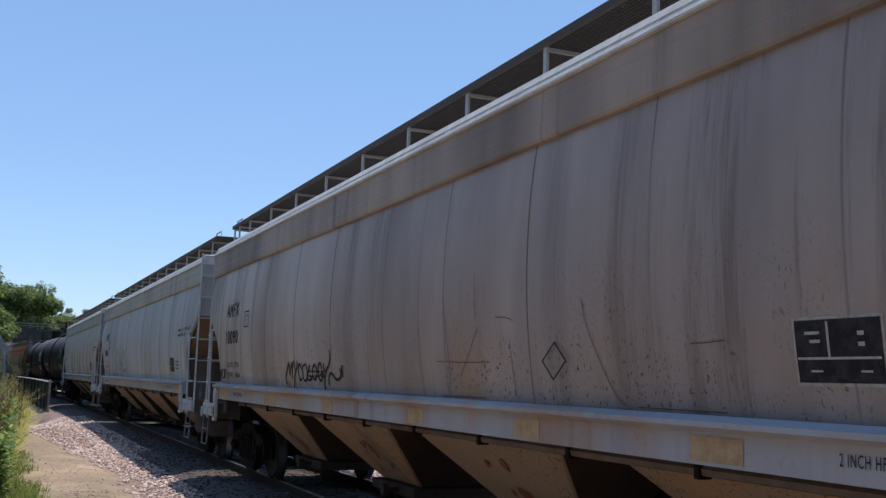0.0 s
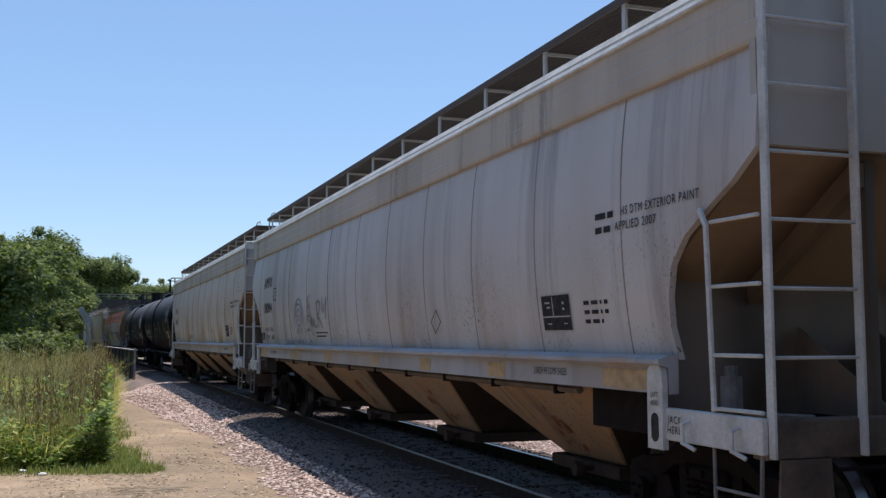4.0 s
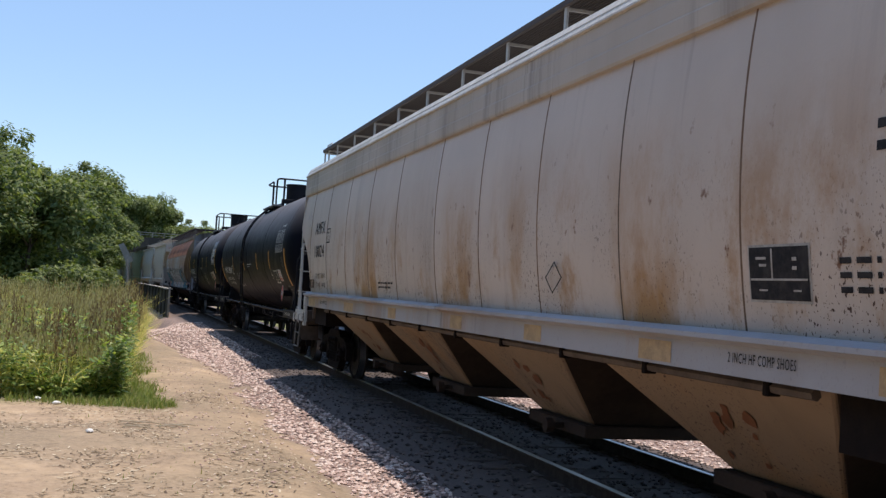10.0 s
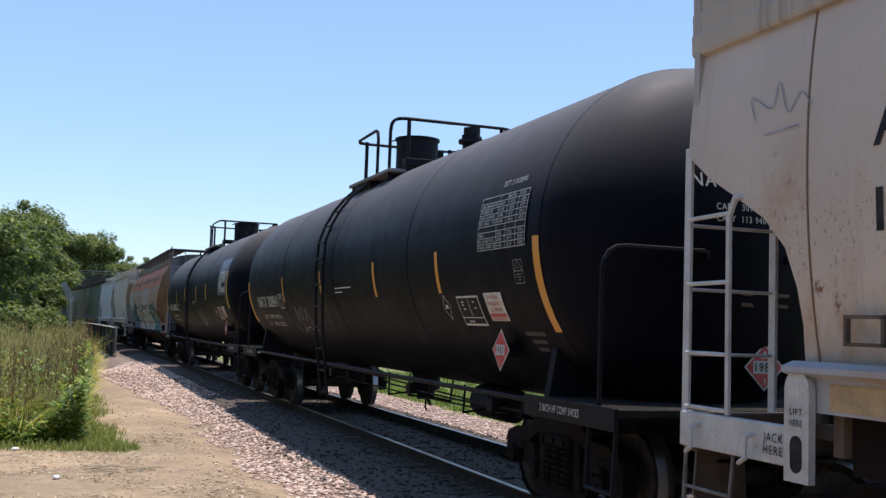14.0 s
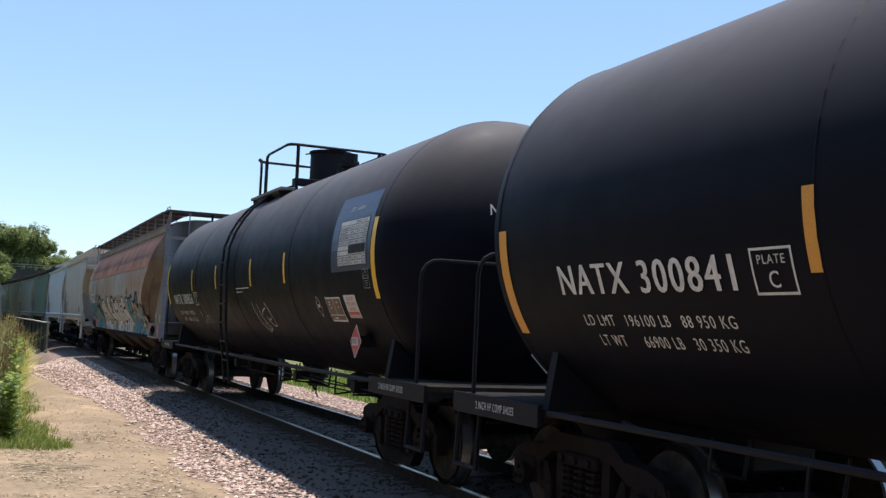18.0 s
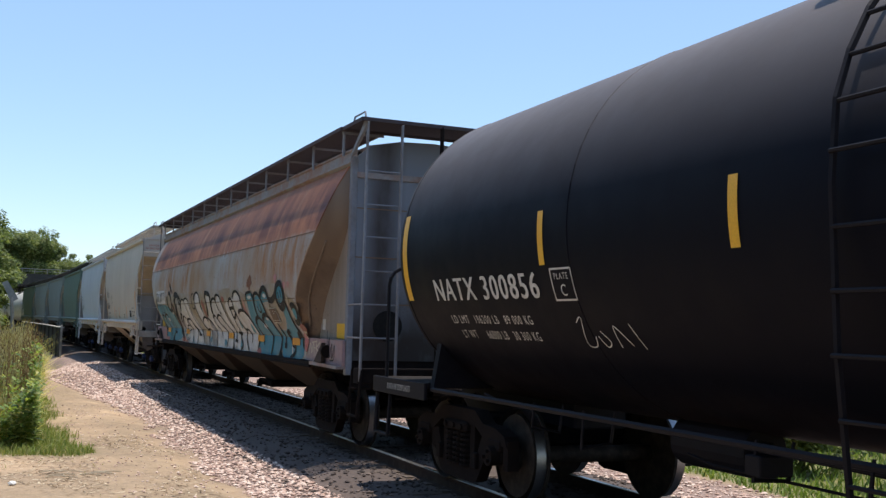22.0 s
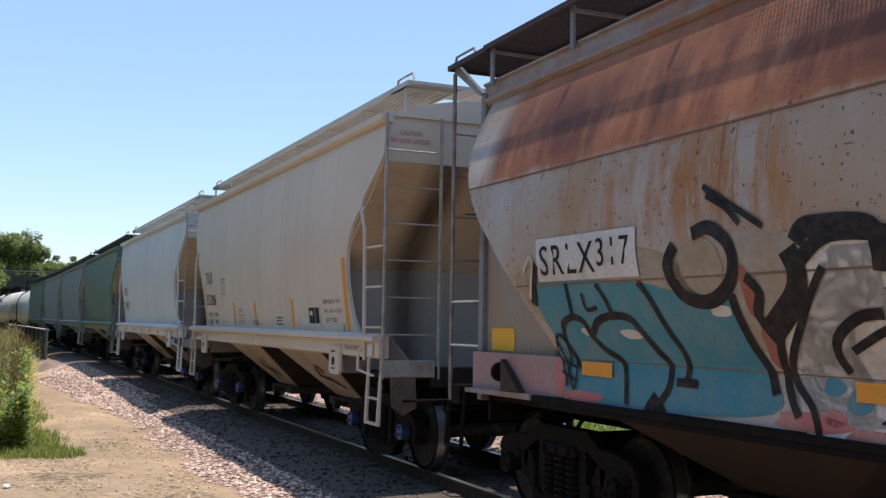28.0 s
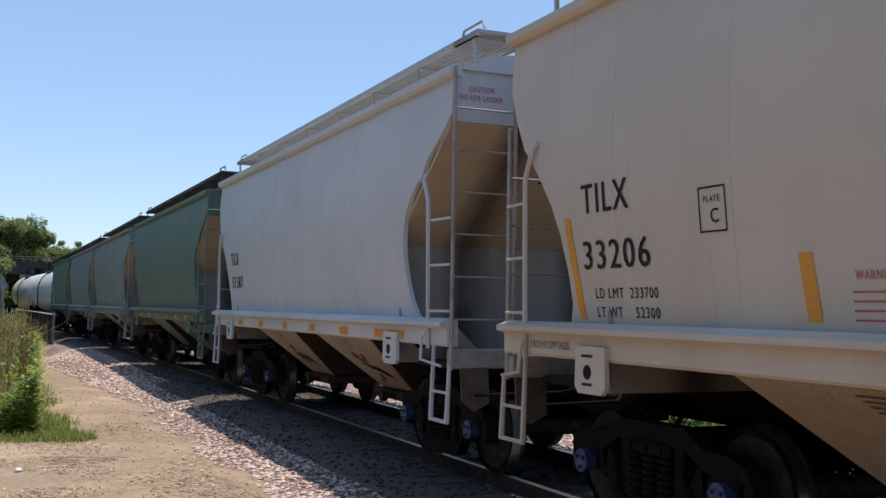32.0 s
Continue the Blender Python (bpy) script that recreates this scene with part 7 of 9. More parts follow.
    ink(0.1, (-0.17, 2.14), (-0.25, 2.25), (-0.5, 2.24), (-0.71, 2.19), (-0.69, 2.03), (-0.53, 1.82))
    ink(0.07, (-0.19, 2.14), (-0.2, 1.98), (0.07, 1.79))
    ink(0.05, (-0.74, 2.03), (-0.84, 2.09), (-1.02, 2.13), (-1.21, 2.11), (-1.27, 2.02), (-1.33, 1.88), (-1.42, 1.82))
    ink(0.045, (-1.19, 2.08), (-1.31, 2.17), (-1.48, 2.2), (-1.68, 2.16), (-1.77, 2.04), (-1.84, 1.87), (-1.9, 1.68), (-2.03, 1.52), (-2.04, 1.33))
    ink(0.06, (-1.92, 1.32), (-2.16, 1.3))
    ink(0.05, (-0.41, 1.73), (-0.53, 1.78), (-0.66, 1.79), (-0.76, 1.73), (-0.92, 1.61), (-1.2, 1.47), (-1.23, 1.32), (-1.14, 1.16))
    ink(0.035, (-0.4, 1.71), (-0.41, 1.6), (-0.6, 1.49), (-0.7, 1.33))
    ink(0.045, (-0.81, 1.73), (-1, 1.79), (-1.23, 1.79), (-1.39, 1.68), (-1.58, 1.54), (-1.77, 1.44), (-1.78, 1.32), (-1.72, 1.14))
    # pale letters, trailing half
    ink(0.05, (-2.43, 2.03), (-2.6, 2.1), (-2.74, 2.1), (-2.81, 2.02), (-2.75, 1.89), (-2.74, 1.82), (-2.55, 1.75), (-2.45, 1.77), (-2.45, 1.87), (-2.43, 2.03))
    ink(0.06, (-2.38, 1.92), (-2.76, 1.94))
    ink(0.05, (-2.44, 1.85), (-2.42, 1.69), (-2.45, 1.5), (-2.56, 1.44))
    ink(0.06, (-2.23, 1.47), (-2.47, 1.45), (-2.42, 1.4), (-2.6, 1.27), (-2.6, 1.21), (-2.43, 1.16))
    ink(0.05, (-2.82, 1.87), (-2.81, 1.77), (-2.87, 1.62), (-2.99, 1.52), (-2.91, 1.39), (-2.99, 1.27), (-3.13, 1.16))
    ink(0.05, (-2.92, 2.12), (-3.05, 2.21), (-3.28, 2.23), (-3.47, 2.17), (-3.54, 2.07), (-3.52, 1.96), (-3.56, 1.89), (-3.62, 1.84))
    ink(0.06, (-3.03, 1.82), (-3.13, 1.87), (-3.36, 1.89), (-3.59, 1.86), (-3.76, 1.77), (-3.84, 1.66), (-3.93, 1.48), (-3.93, 1.34), (-3.84, 1.21))
    ink(0.04, (-3, 1.53), (-3.17, 1.54), (-3.31, 1.48), (-3.38, 1.41), (-3.36, 1.3))
    # trailing name
    ink(0.05, (-4.01, 2.06), (-4.05, 2.16), (-4.2, 2.19), (-4.46, 2.2))
    ink(0.07, (-4.49, 2.17), (-4.56, 2.11), (-4.55, 2.04), (-4.5, 1.88), (-4.49, 1.77))
    ink(0.06, (-4.58, 2.04), (-4.64, 2.13), (-4.77, 2.17), (-4.92, 2.16), (-5.02, 2.12), (-5.09, 2.07), (-5.14, 1.99), (-5.16, 1.85), (-5.17, 1.81))
    ink(0.1, (-5.05, 2.08), (-5.14, 2.16), (-5.3, 2.23), (-5.43, 2.24), (-5.55, 2.18), (-5.61, 2.09), (-5.66, 2.05), (-5.84, 2.04), (-6.03, 2.09), (-6.17, 2.16))
    ink(0.03, (-4.72, 1.96), (-4.74, 1.88), (-4.8, 1.85), (-4.89, 1.87), (-4.94, 1.93), (-4.92, 1.99))
    ink(0.06, (-4.09, 1.64), (-4.2, 1.71), (-4.37, 1.76), (-4.53, 1.75), (-4.67, 1.69), (-4.79, 1.57), (-4.91, 1.46), (-4.91, 1.35), (-4.85, 1.22), (-4.79, 1.14))
    ink(0.04, (-4.09, 1.64), (-4.1, 1.56), (-4.18, 1.46), (-4.27, 1.38), (-4.31, 1.29))
    ink(0.07, (-4.73, 1.71), (-4.84, 1.77), (-4.99, 1.81), (-5.15, 1.79), (-5.27, 1.72), (-5.36, 1.58), (-5.48, 1.46), (-5.5, 1.4), (-5.45, 1.26), (-5.37, 1.13))
    ink(0.06, (-5.62, 1.68), (-5.66, 1.57), (-5.74, 1.48), (-5.75, 1.33))
    ink(0.09, (-5.67, 1.32), (-5.82, 1.32))
    ink(0.04, (-5.62, 2.04), (-5.59, 1.93))
    # smiling face and curl
    ink(0.1, (-6.62, 2.1), (-6.55, 1.99), (-6.42, 1.93), (-6.28, 1.91), (-6.18, 1.97), (-6.15, 2.07), (-6.19, 2.19), (-6.29, 2.27), (-6.42, 2.3), (-6.55, 2.27), (-6.62, 2.18), (-6.61, 2.07))
    ink(0.03, (-6.31, 2.16), (-6.34, 2.07))
    ink(0.03, (-6.46, 2.19), (-6.47, 2.08))
    ink(0.025, (-6.29, 2.03), (-6.3, 1.98), (-6.46, 2), (-6.56, 2.04))
    ink(0.07, (-6.61, 2.02), (-6.64, 1.92), (-6.64, 1.8), (-6.65, 1.7), (-6.68, 1.61), (-6.74, 1.5), (-6.77, 1.39), (-6.82, 1.32))
    ink(0.09, (-6.85, 1.92), (-6.95, 1.95), (-7.05, 1.95), (-7.11, 1.91), (-7.11, 1.84), (-7.06, 1.77), (-6.96, 1.71), (-6.85, 1.69), (-6.77, 1.72))
    ink(0.07, (-6.15, 1.56), (-5.95, 1.51), (-6.08, 1.45), (-6.18, 1.35), (-6.32, 1.31), (-6.33, 1.24), (-6.21, 1.18), (-6.03, 1.12))
    ink(0.11, (-6.55, 1.48), (-6.77, 1.55))
    for cy, w in ((-5.40, 0.14), (5.62, 0.15), (-1.78, 0.09)):
        spray([(cy - w, 1.13), (cy + w * 0.8, 1.13), (cy + 0.02, 1.26), (cy - 0.02, 1.26)], "sprayblack", 0.008)
    lines([[(6.80, 1.25), (6.9, 1.5), (6.78, 1.66), (6.66, 1.5), (6.72, 1.22), (6.85, 1.6), (6.70, 1.62), (6.84, 1.24)], [(6.88, 1.45), (6.64, 1.40)], [(6.9, 1.36), (6.68, 1.30)]], 0.022, lift=0.009)
    lines([[(4.63, 2.61), (4.35, 2.46), (4.09, 2.32)], [(4.60, 2.55), (4.42, 2.46), (4.29, 2.35)]], 0.04, lift=0.003)
    lines([[(3.55 - 0.06 * k, 1.24 + 0.03 * (k % 2)) for k in range(8)], [(3.53 - 0.06 * k, 1.19 + 0.03 * (k % 2)) for k in range(8)]], 0.016, lift=0.01)
    lines([[(3.46, 1.36), (3.40, 1.50), (3.15, 1.56), (2.9, 1.53)], [(3.2, 1.42), (2.95, 1.46)]], 0.03, lift=0.008)
    lines([[(-6.98, 1.56), (-7.14, 1.55)], [(-7.0, 1.56), (-7.05, 1.46)], [(-6.72, 2.06), (-6.78, 1.96), (-6.83, 2.08)], [(7.0, 2.16), (6.88, 2.28), (6.84, 2.20), (6.98, 1.95)]], 0.03, "cream", 0.008)
    for cy, cz, r in ((-4.35, 2.40, 0.12), (-4.24, 2.34, 0.08), (-4.46, 2.36, 0.08), (-4.36, 2.28, 0.07)):
        spray([(cy + r * (1 + 0.4 * math.sin(5 * a + cy * 30)) * math.cos(a), cz + r * 0.7 * (1 + 0.3 * math.sin(4 * a)) * math.sin(a)) for a in np.linspace(0, 6.2832, 14)[:-1]], "rustbloom", 0.003 + r * 0.01)
    # scribbles on the corner plate
    tag = empty("corner_tag")
    tag.parent = car
    flat = lambda z: -1.27
    for st, mt, w in (([(-7.05, 1.22), (-7.12, 1.40), (-7.2, 1.25), (-7.28, 1.42), (-7.33, 1.2)], "cream", 0.025), ([(-7.42, 1.22), (-7.44, 1.46)], "cream", 0.025), ([(-7.20, 1.41), (-7.33, 1.42), (-7.46, 1.43)], "cream", 0.02), ([(-7.32, 1.33), (-7.40, 1.335)], "cream", 0.018), ([(-7.62, 1.42), (-7.44, 1.33), (-7.68, 1.24)], "cream", 0.025),
                      ([(-7.95, 1.60), (-7.98, 1.3), (-8.05, 1.5), (-8.08, 1.22), (-8.18, 1.42), (-8.2, 1.2), (-8.3, 1.4), (-8.28, 1.2), (-8.1, 1.18)], "sprayblack", 0.02)):
        scrawl(tag, [st], mt, w=w, side=flat, name="sprayed_line")
    pn = decal("stencil_panel", "text_white", car, (-5.93, -5.48), 1.68, 1.92, side=sx, proud=0.017, label="brown service panel framed in white", slant=0.0)
    decal("panel_field", "brownplate", pn, (-5.915, -5.495), 1.725, 1.91, side=sx, proud=0.021)
    decal("panel_field", "brownplate", pn, (-5.915, -5.495), 1.69, 1.718, side=sx, proud=0.021)
    for a, z in ((-5.70, 1.86), (-5.70, 1.82), (-5.85, 1.86)):
        decal("text_bar", "text_white", pn, (a - 0.03, a), z, z + 0.012, side=sx, proud=0.024)
    return car


M["tanwash"] = plain("faded_tan_spray", (0.30, 0.235, 0.17), 0.6, wear=0.9, size=2.0, dirt=(0.36, 0.35, 0.33))
M["endblue"] = plain("blue_grey_paint", (0.20, 0.215, 0.245), 0.65, wear=0.8, size=1.8, dirt=(0.13, 0.105, 0.09))
M["endwall"] = painted("blue_end_dark_foot", (0.19, 0.205, 0.235), 0.9, 0.8, 0.5, (0.10, 0.085, 0.075), dust=0.9, dark_below=1.75)
M["endpatch"] = plain("pale_repaint", (0.30, 0.30, 0.31), 0.6, wear=0.3)
M["endtext"] = plain("faded_end_stencil", (0.04, 0.045, 0.06), 0.7, wear=0.6, size=30.0, dirt=(0.2, 0.21, 0.23))
M["ladder_rust"] = plain("rust_flecked_ladder", (0.24, 0.205, 0.19), 0.7, wear=0.9, size=5.0, dirt=(0.09, 0.045, 0.03))
M["void"] = plain("unlit_cavity", (0.003, 0.003, 0.003), 1.0, wear=0.1)
M["cream"] = plain("spray_cream", (0.58, 0.50, 0.36), 0.6, wear=0.5, size=8.0, dirt=(0.35, 0.25, 0.2))
M["sprayred"] = plain("spray_red", (0.30, 0.075, 0.06), 0.6, wear=0.6, size=4.0, dirt=(0.30, 0.2, 0.15))
M["pinkplate"] = plain("pink_sprayed_plate", (0.33, 0.20, 0.20), 0.6, wear=0.9, size=2.2, dirt=(0.26, 0.25, 0.255))
M["rustplate"] = plain("rusty_plate_paint", (0.26, 0.24, 0.235), 0.65, wear=0.95, size=2.2, dirt=(0.26, 0.105, 0.045))
M["rustdark"] = plain("dark_rust", (0.035, 0.022, 0.018), 0.85, wear=0.5, size=3.0, dirt=(0.07, 0.035, 0.022))
M["rustcorner"] = painted("rust_streaked_sheet", (0.23, 0.175, 0.13), 1.5, 0.9, 0.6, (0.055, 0.032, 0.022))
M["cornerpanel"] = painted("tan_corner_panel", (0.30, 0.265, 0.23), 0.5, 0.8, 0.4, (0.22, 0.13, 0.075))


# ---- ground ----
def smooth(t):
    t = min(max(t, 0.0), 1.0)
    return t * t * (3 - 2 * t)


def ground_z(x, y):
    d = x - line_x(y)
    g = -0.20 - 0.18 * smooth((y - 10) / 8) + 0.30 * smooth((y - 24) / 14)
    if d < 0:
        wide = 2.85 + 1.35 * smooth((y - 24) / 14) * smooth((56 - y) / 8)
        bed = -0.16 - (max(-d - 1.45, 0) / max(wide - 1.45, 0.1)) ** 1.2 * (0.30 + 0.05 * smooth((y - 10) / 8))
        k = smooth((-d - wide + 0.5) / 1.0)
        z = bed * (1 - k) + min(g, bed + 2) * k if k < 1 else g
        hump = 0.16 * math.exp(-((y - 38) / 3.5) ** 2) * smooth((-d - 2.2) / 1.0) * smooth((5.2 + d) / 1.2)
        z += hump
        if y > 42:
            z -= 2.4 * smooth((y - 42) / 9) * smooth((-d - 2.5) / 2.0) * (1 - smooth((y - 86) / 10))
    else:
        z = -0.16 - 0.34 * smooth((d - 1.45) / 1.5) + 0.0
        if y > 50:
            z -= 1.6 * smooth((y - 50) / 8) * smooth((d - 2.5) / 2.0) * (1 - smooth((y - 86) / 10))
    return z + 0.025 * noise.noise(Vector((x * 0.9, y * 0.9, 0.3))) + 0.012 * noise.noise(Vector((x * 4, y * 4, 1.3)))


def cover(x, y):
    """How much lawn, how much ballast."""
    d = x - line_x(y)
    w = noise.noise(Vector((x * 0.8, y * 0.5, 5.0))) * 0.5 + noise.noise(Vector((x * 3, y * 2, 9.0))) * 0.25
    lawn_edge = 1.0 - 0.35 * smooth((y - 24) / 20) if y > 16 else -9
    lawn = smooth((lawn_edge + 0.25 - x + w) / 0.5) * smooth((y - 16.2 + w) / 1.6) if d < 0 else smooth((d - 4.2 + w * 0.5) / 0.5)
    edge = 2.95 + 1.35 * smooth((y - 24) / 14) * smooth((56 - y) / 8)
    rock = smooth((edge + d + w * 0.9) / 0.5) if d < 0 else 1 - smooth((d - 4.1 + w * 0.5) / 0.4)
    if y > 58 and d < -3:
        lawn = 1.0
    return lawn * (1 - rock), rock


def axis(parts):
    out = []
    for a, b, n in parts:
        out += [a + (b - a) * i / n for i in range(n)]
    return out + [parts[-1][1]]


def ground():
    xs = axis([(-900, -60, 8), (-60, -12, 16), (-12, -2, 24), (-2, 5, 56), (5, 12, 30), (12, 60, 20), (60, 900, 8)])
    ys = axis([(-400, -20, 8), (-20, 3, 18), (3, 30, 150), (30, 60, 80), (60, 120, 40), (120, 300, 20), (300, 1600, 8)])
    v = [(x, y, ground_z(x, y)) for y in ys for x in xs]
    n = len(xs)
    f = [(j * n + i, j * n + i + 1, (j + 1) * n + i + 1, (j + 1) * n + i) for j in range(len(ys) - 1) for i in range(n - 1)]
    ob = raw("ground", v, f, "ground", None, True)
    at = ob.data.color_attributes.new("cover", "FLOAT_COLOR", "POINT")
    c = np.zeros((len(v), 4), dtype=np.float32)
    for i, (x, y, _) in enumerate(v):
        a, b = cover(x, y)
        # third channel: dark band along the line, shade painted under the train
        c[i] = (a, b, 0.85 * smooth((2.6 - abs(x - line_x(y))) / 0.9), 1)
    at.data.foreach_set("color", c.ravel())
    return tagged(ob, "tan dirt track beside grass and a ballast bed", "ground", kind="structure")


def loose_stones():
    """Crushed rock on the shoulders of the track bed."""
    rng = np.random.default_rng(3)
    base = np.array([(0, 0, 1), (0.9, 0, 0.3), (0.28, 0.85, 0.3), (-0.72, 0.53, 0.3), (-0.72, -0.53, 0.3), (0.28, -0.85, 0.3), (0.2, 0.1, -0.7)])
    tri = [(0, 1, 2), (0, 2, 3), (0, 3, 4), (0, 4, 5), (0, 5, 1), (6, 2, 1), (6, 3, 2), (6, 4, 3), (6, 5, 4), (6, 1, 5)]
    v, f = [], []

    def put(count, y0, y1, d0, d1, lo, hi, power=1.0, strewn=False):
        for _ in range(count):
            y = y0 + (y1 - y0) * rng.random() ** power
            d = d0 + (d1 - d0) * rng.random()
            x = line_x(y) + d
            if d < -1.3 and not strewn and cover(x, y)[1] < rng.random() * 0.9 + 0.05:
                continue
            s = lo + (hi - lo) * rng.random() ** 2
            a = rng.random() * 6.283
            p = base * (s * (0.8 + 0.5 * rng.random((7, 3)))) * (1, 0.8, 0.62)
            ca, sa = math.cos(a), math.sin(a)
            q = np.stack([p[:, 0] * ca - p[:, 1] * sa, p[:, 0] * sa + p[:, 1] * ca, p[:, 2]], 1)
            q += (x, y, ground_z(x, y) + s * 0.15)
            k = len(v)
            v.extend(map(tuple, q))
            f.extend((k + i, k + j, k + l) for i, j, l in tri)
    put(27000, 4.5, 30, -4.2, -1.95, 0.018, 0.048, 1.25)
    put(9000, 26, 46, -4.6, -1.6, 0.025, 0.06)
    put(10000, 4, 34, 1.6, 4.4, 0.02, 0.05)
    put(700, 6, 26, -4.3, -3.0, 0.012, 0.03, 1.2, True)
    ob = tagged(raw("ballast_stones", v, f, "stones"), "loose pinkish grey crushed stone of the track bed", "gravel", kind="stuff")
    # stones under the train, coloured darker to carry its shade as well as oil
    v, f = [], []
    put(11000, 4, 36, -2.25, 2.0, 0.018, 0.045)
    tagged(raw("oily_shaded_stones", v, f, "oily_shade"), "crushed stone between the rails, oily and coloured dark as if in shade", "gravel", kind="stuff")


def track():
    t = tagged(empty("railway_track"), "single railway track on wooden ties", "track", kind="structure")
    for o in (-0.755, 0.755):
        for nm, mt, prof in (("rail", "rail", [(-0.07, -0.17), (0.07, -0.17), (0.07, -0.155), (0.012, -0.13), (0.012, -0.045), (0.036, -0.035), (0.036, -0.006), (-0.036, -0.006), (-0.036, -0.035), (-0.012, -0.045), (-0.012, -0.13), (-0.07, -0.155)]),
                             ("rail_head", "tread", [(-0.03, -0.006), (0.03, -0.006), (0.028, 0.0), (-0.028, 0.0)])):
            bm = bmesh.new()
            rings = []
            for u in axis([(-30, 60, 30), (60, 160, 50)]):
                rings.append([bm.verts.new(line(u, o + a, z)) for a, z in prof])
            n = len(prof)
            for a, b in zip(rings, rings[1:]):
                for j in range(n):
                    bm.faces.new((a[j], a[(j + 1) % n], b[(j + 1) % n], b[j]))
            if nm == "rail":
                keep = part("rail", bm, mt, t, "worn steel rail")
            else:
                part("rail_head", bm, mt, keep, "bright polished rail head")
    first = None
    rnd = random.Random(2)
    for i in range(150):
        u = 1.0 + i * 0.53
        m = Matrix.Translation(line(u, rnd.uniform(-0.04, 0.04), 0)) @ pose(0, 0, rnd.uniform(-0.01, 0.005), 0, 0, rnd.uniform(-1.2, 1.2))
        if first is None:
            bm = bmesh.new()
            box(bm, -1.28, 1.28, -0.11, 0.11, -0.33, -0.155, 0.01)
            for x in (-0.755, 0.755):
                box(bm, x - 0.16, x + 0.16, -0.08, 0.08, -0.155, -0.142)
            first = part("tie", bm, "tie", t)
            first.matrix_basis = m
        else:
            alike("tie", first, m, t)
    return t


def blades(name, spots, mat, label, lo, hi, width, lean=0.35, seed=1, kind="stuff", category="grass"):
    rng = np.random.default_rng(seed)
    v, f = [], []
    for x, y, k in spots:
        h = (lo + (hi - lo) * rng.random()) * k
        a = rng.random() * 6.283
        w = width * (0.7 + 0.6 * rng.random())
        b = rng.random() * 6.283
        l = lean * h * rng.random()
        z = ground_z(x, y) - 0.02
        dx, dy = math.cos(a) * w / 2, math.sin(a) * w / 2
        ex, ey = math.cos(b) * l, math.sin(b) * l
        i = len(v)
        v += [(x - dx, y - dy, z), (x + dx, y + dy, z), (x - dx * 0.8 + ex * 0.35, y - dy * 0.8 + ey * 0.35, z + h * 0.55), (x + dx * 0.8 + ex * 0.35, y + dy * 0.8 + ey * 0.35, z + h * 0.55), (x + ex, y + ey, z + h)]
        f += [(i, i + 1, i + 3, i + 2), (i + 2, i + 3, i + 4)]
    return tagged(raw(name, v, f, mat), label, category, kind=kind)


def meadow_edge(y):
    """The right-hand limit of the tall meadow."""
    return 0.30 + 0.75 * smooth((y - 18) / 22) + 0.2 * noise.noise(Vector((0, y * 0.7, 2.0)))


M["seedhead"] = island("pale_seed_head", [(0.0, (0.30, 0.24, 0.09)), (0.6, (0.55, 0.44, 0.20)), (1.0, (0.70, 0.60, 0.34))], 0.8, 0.3)


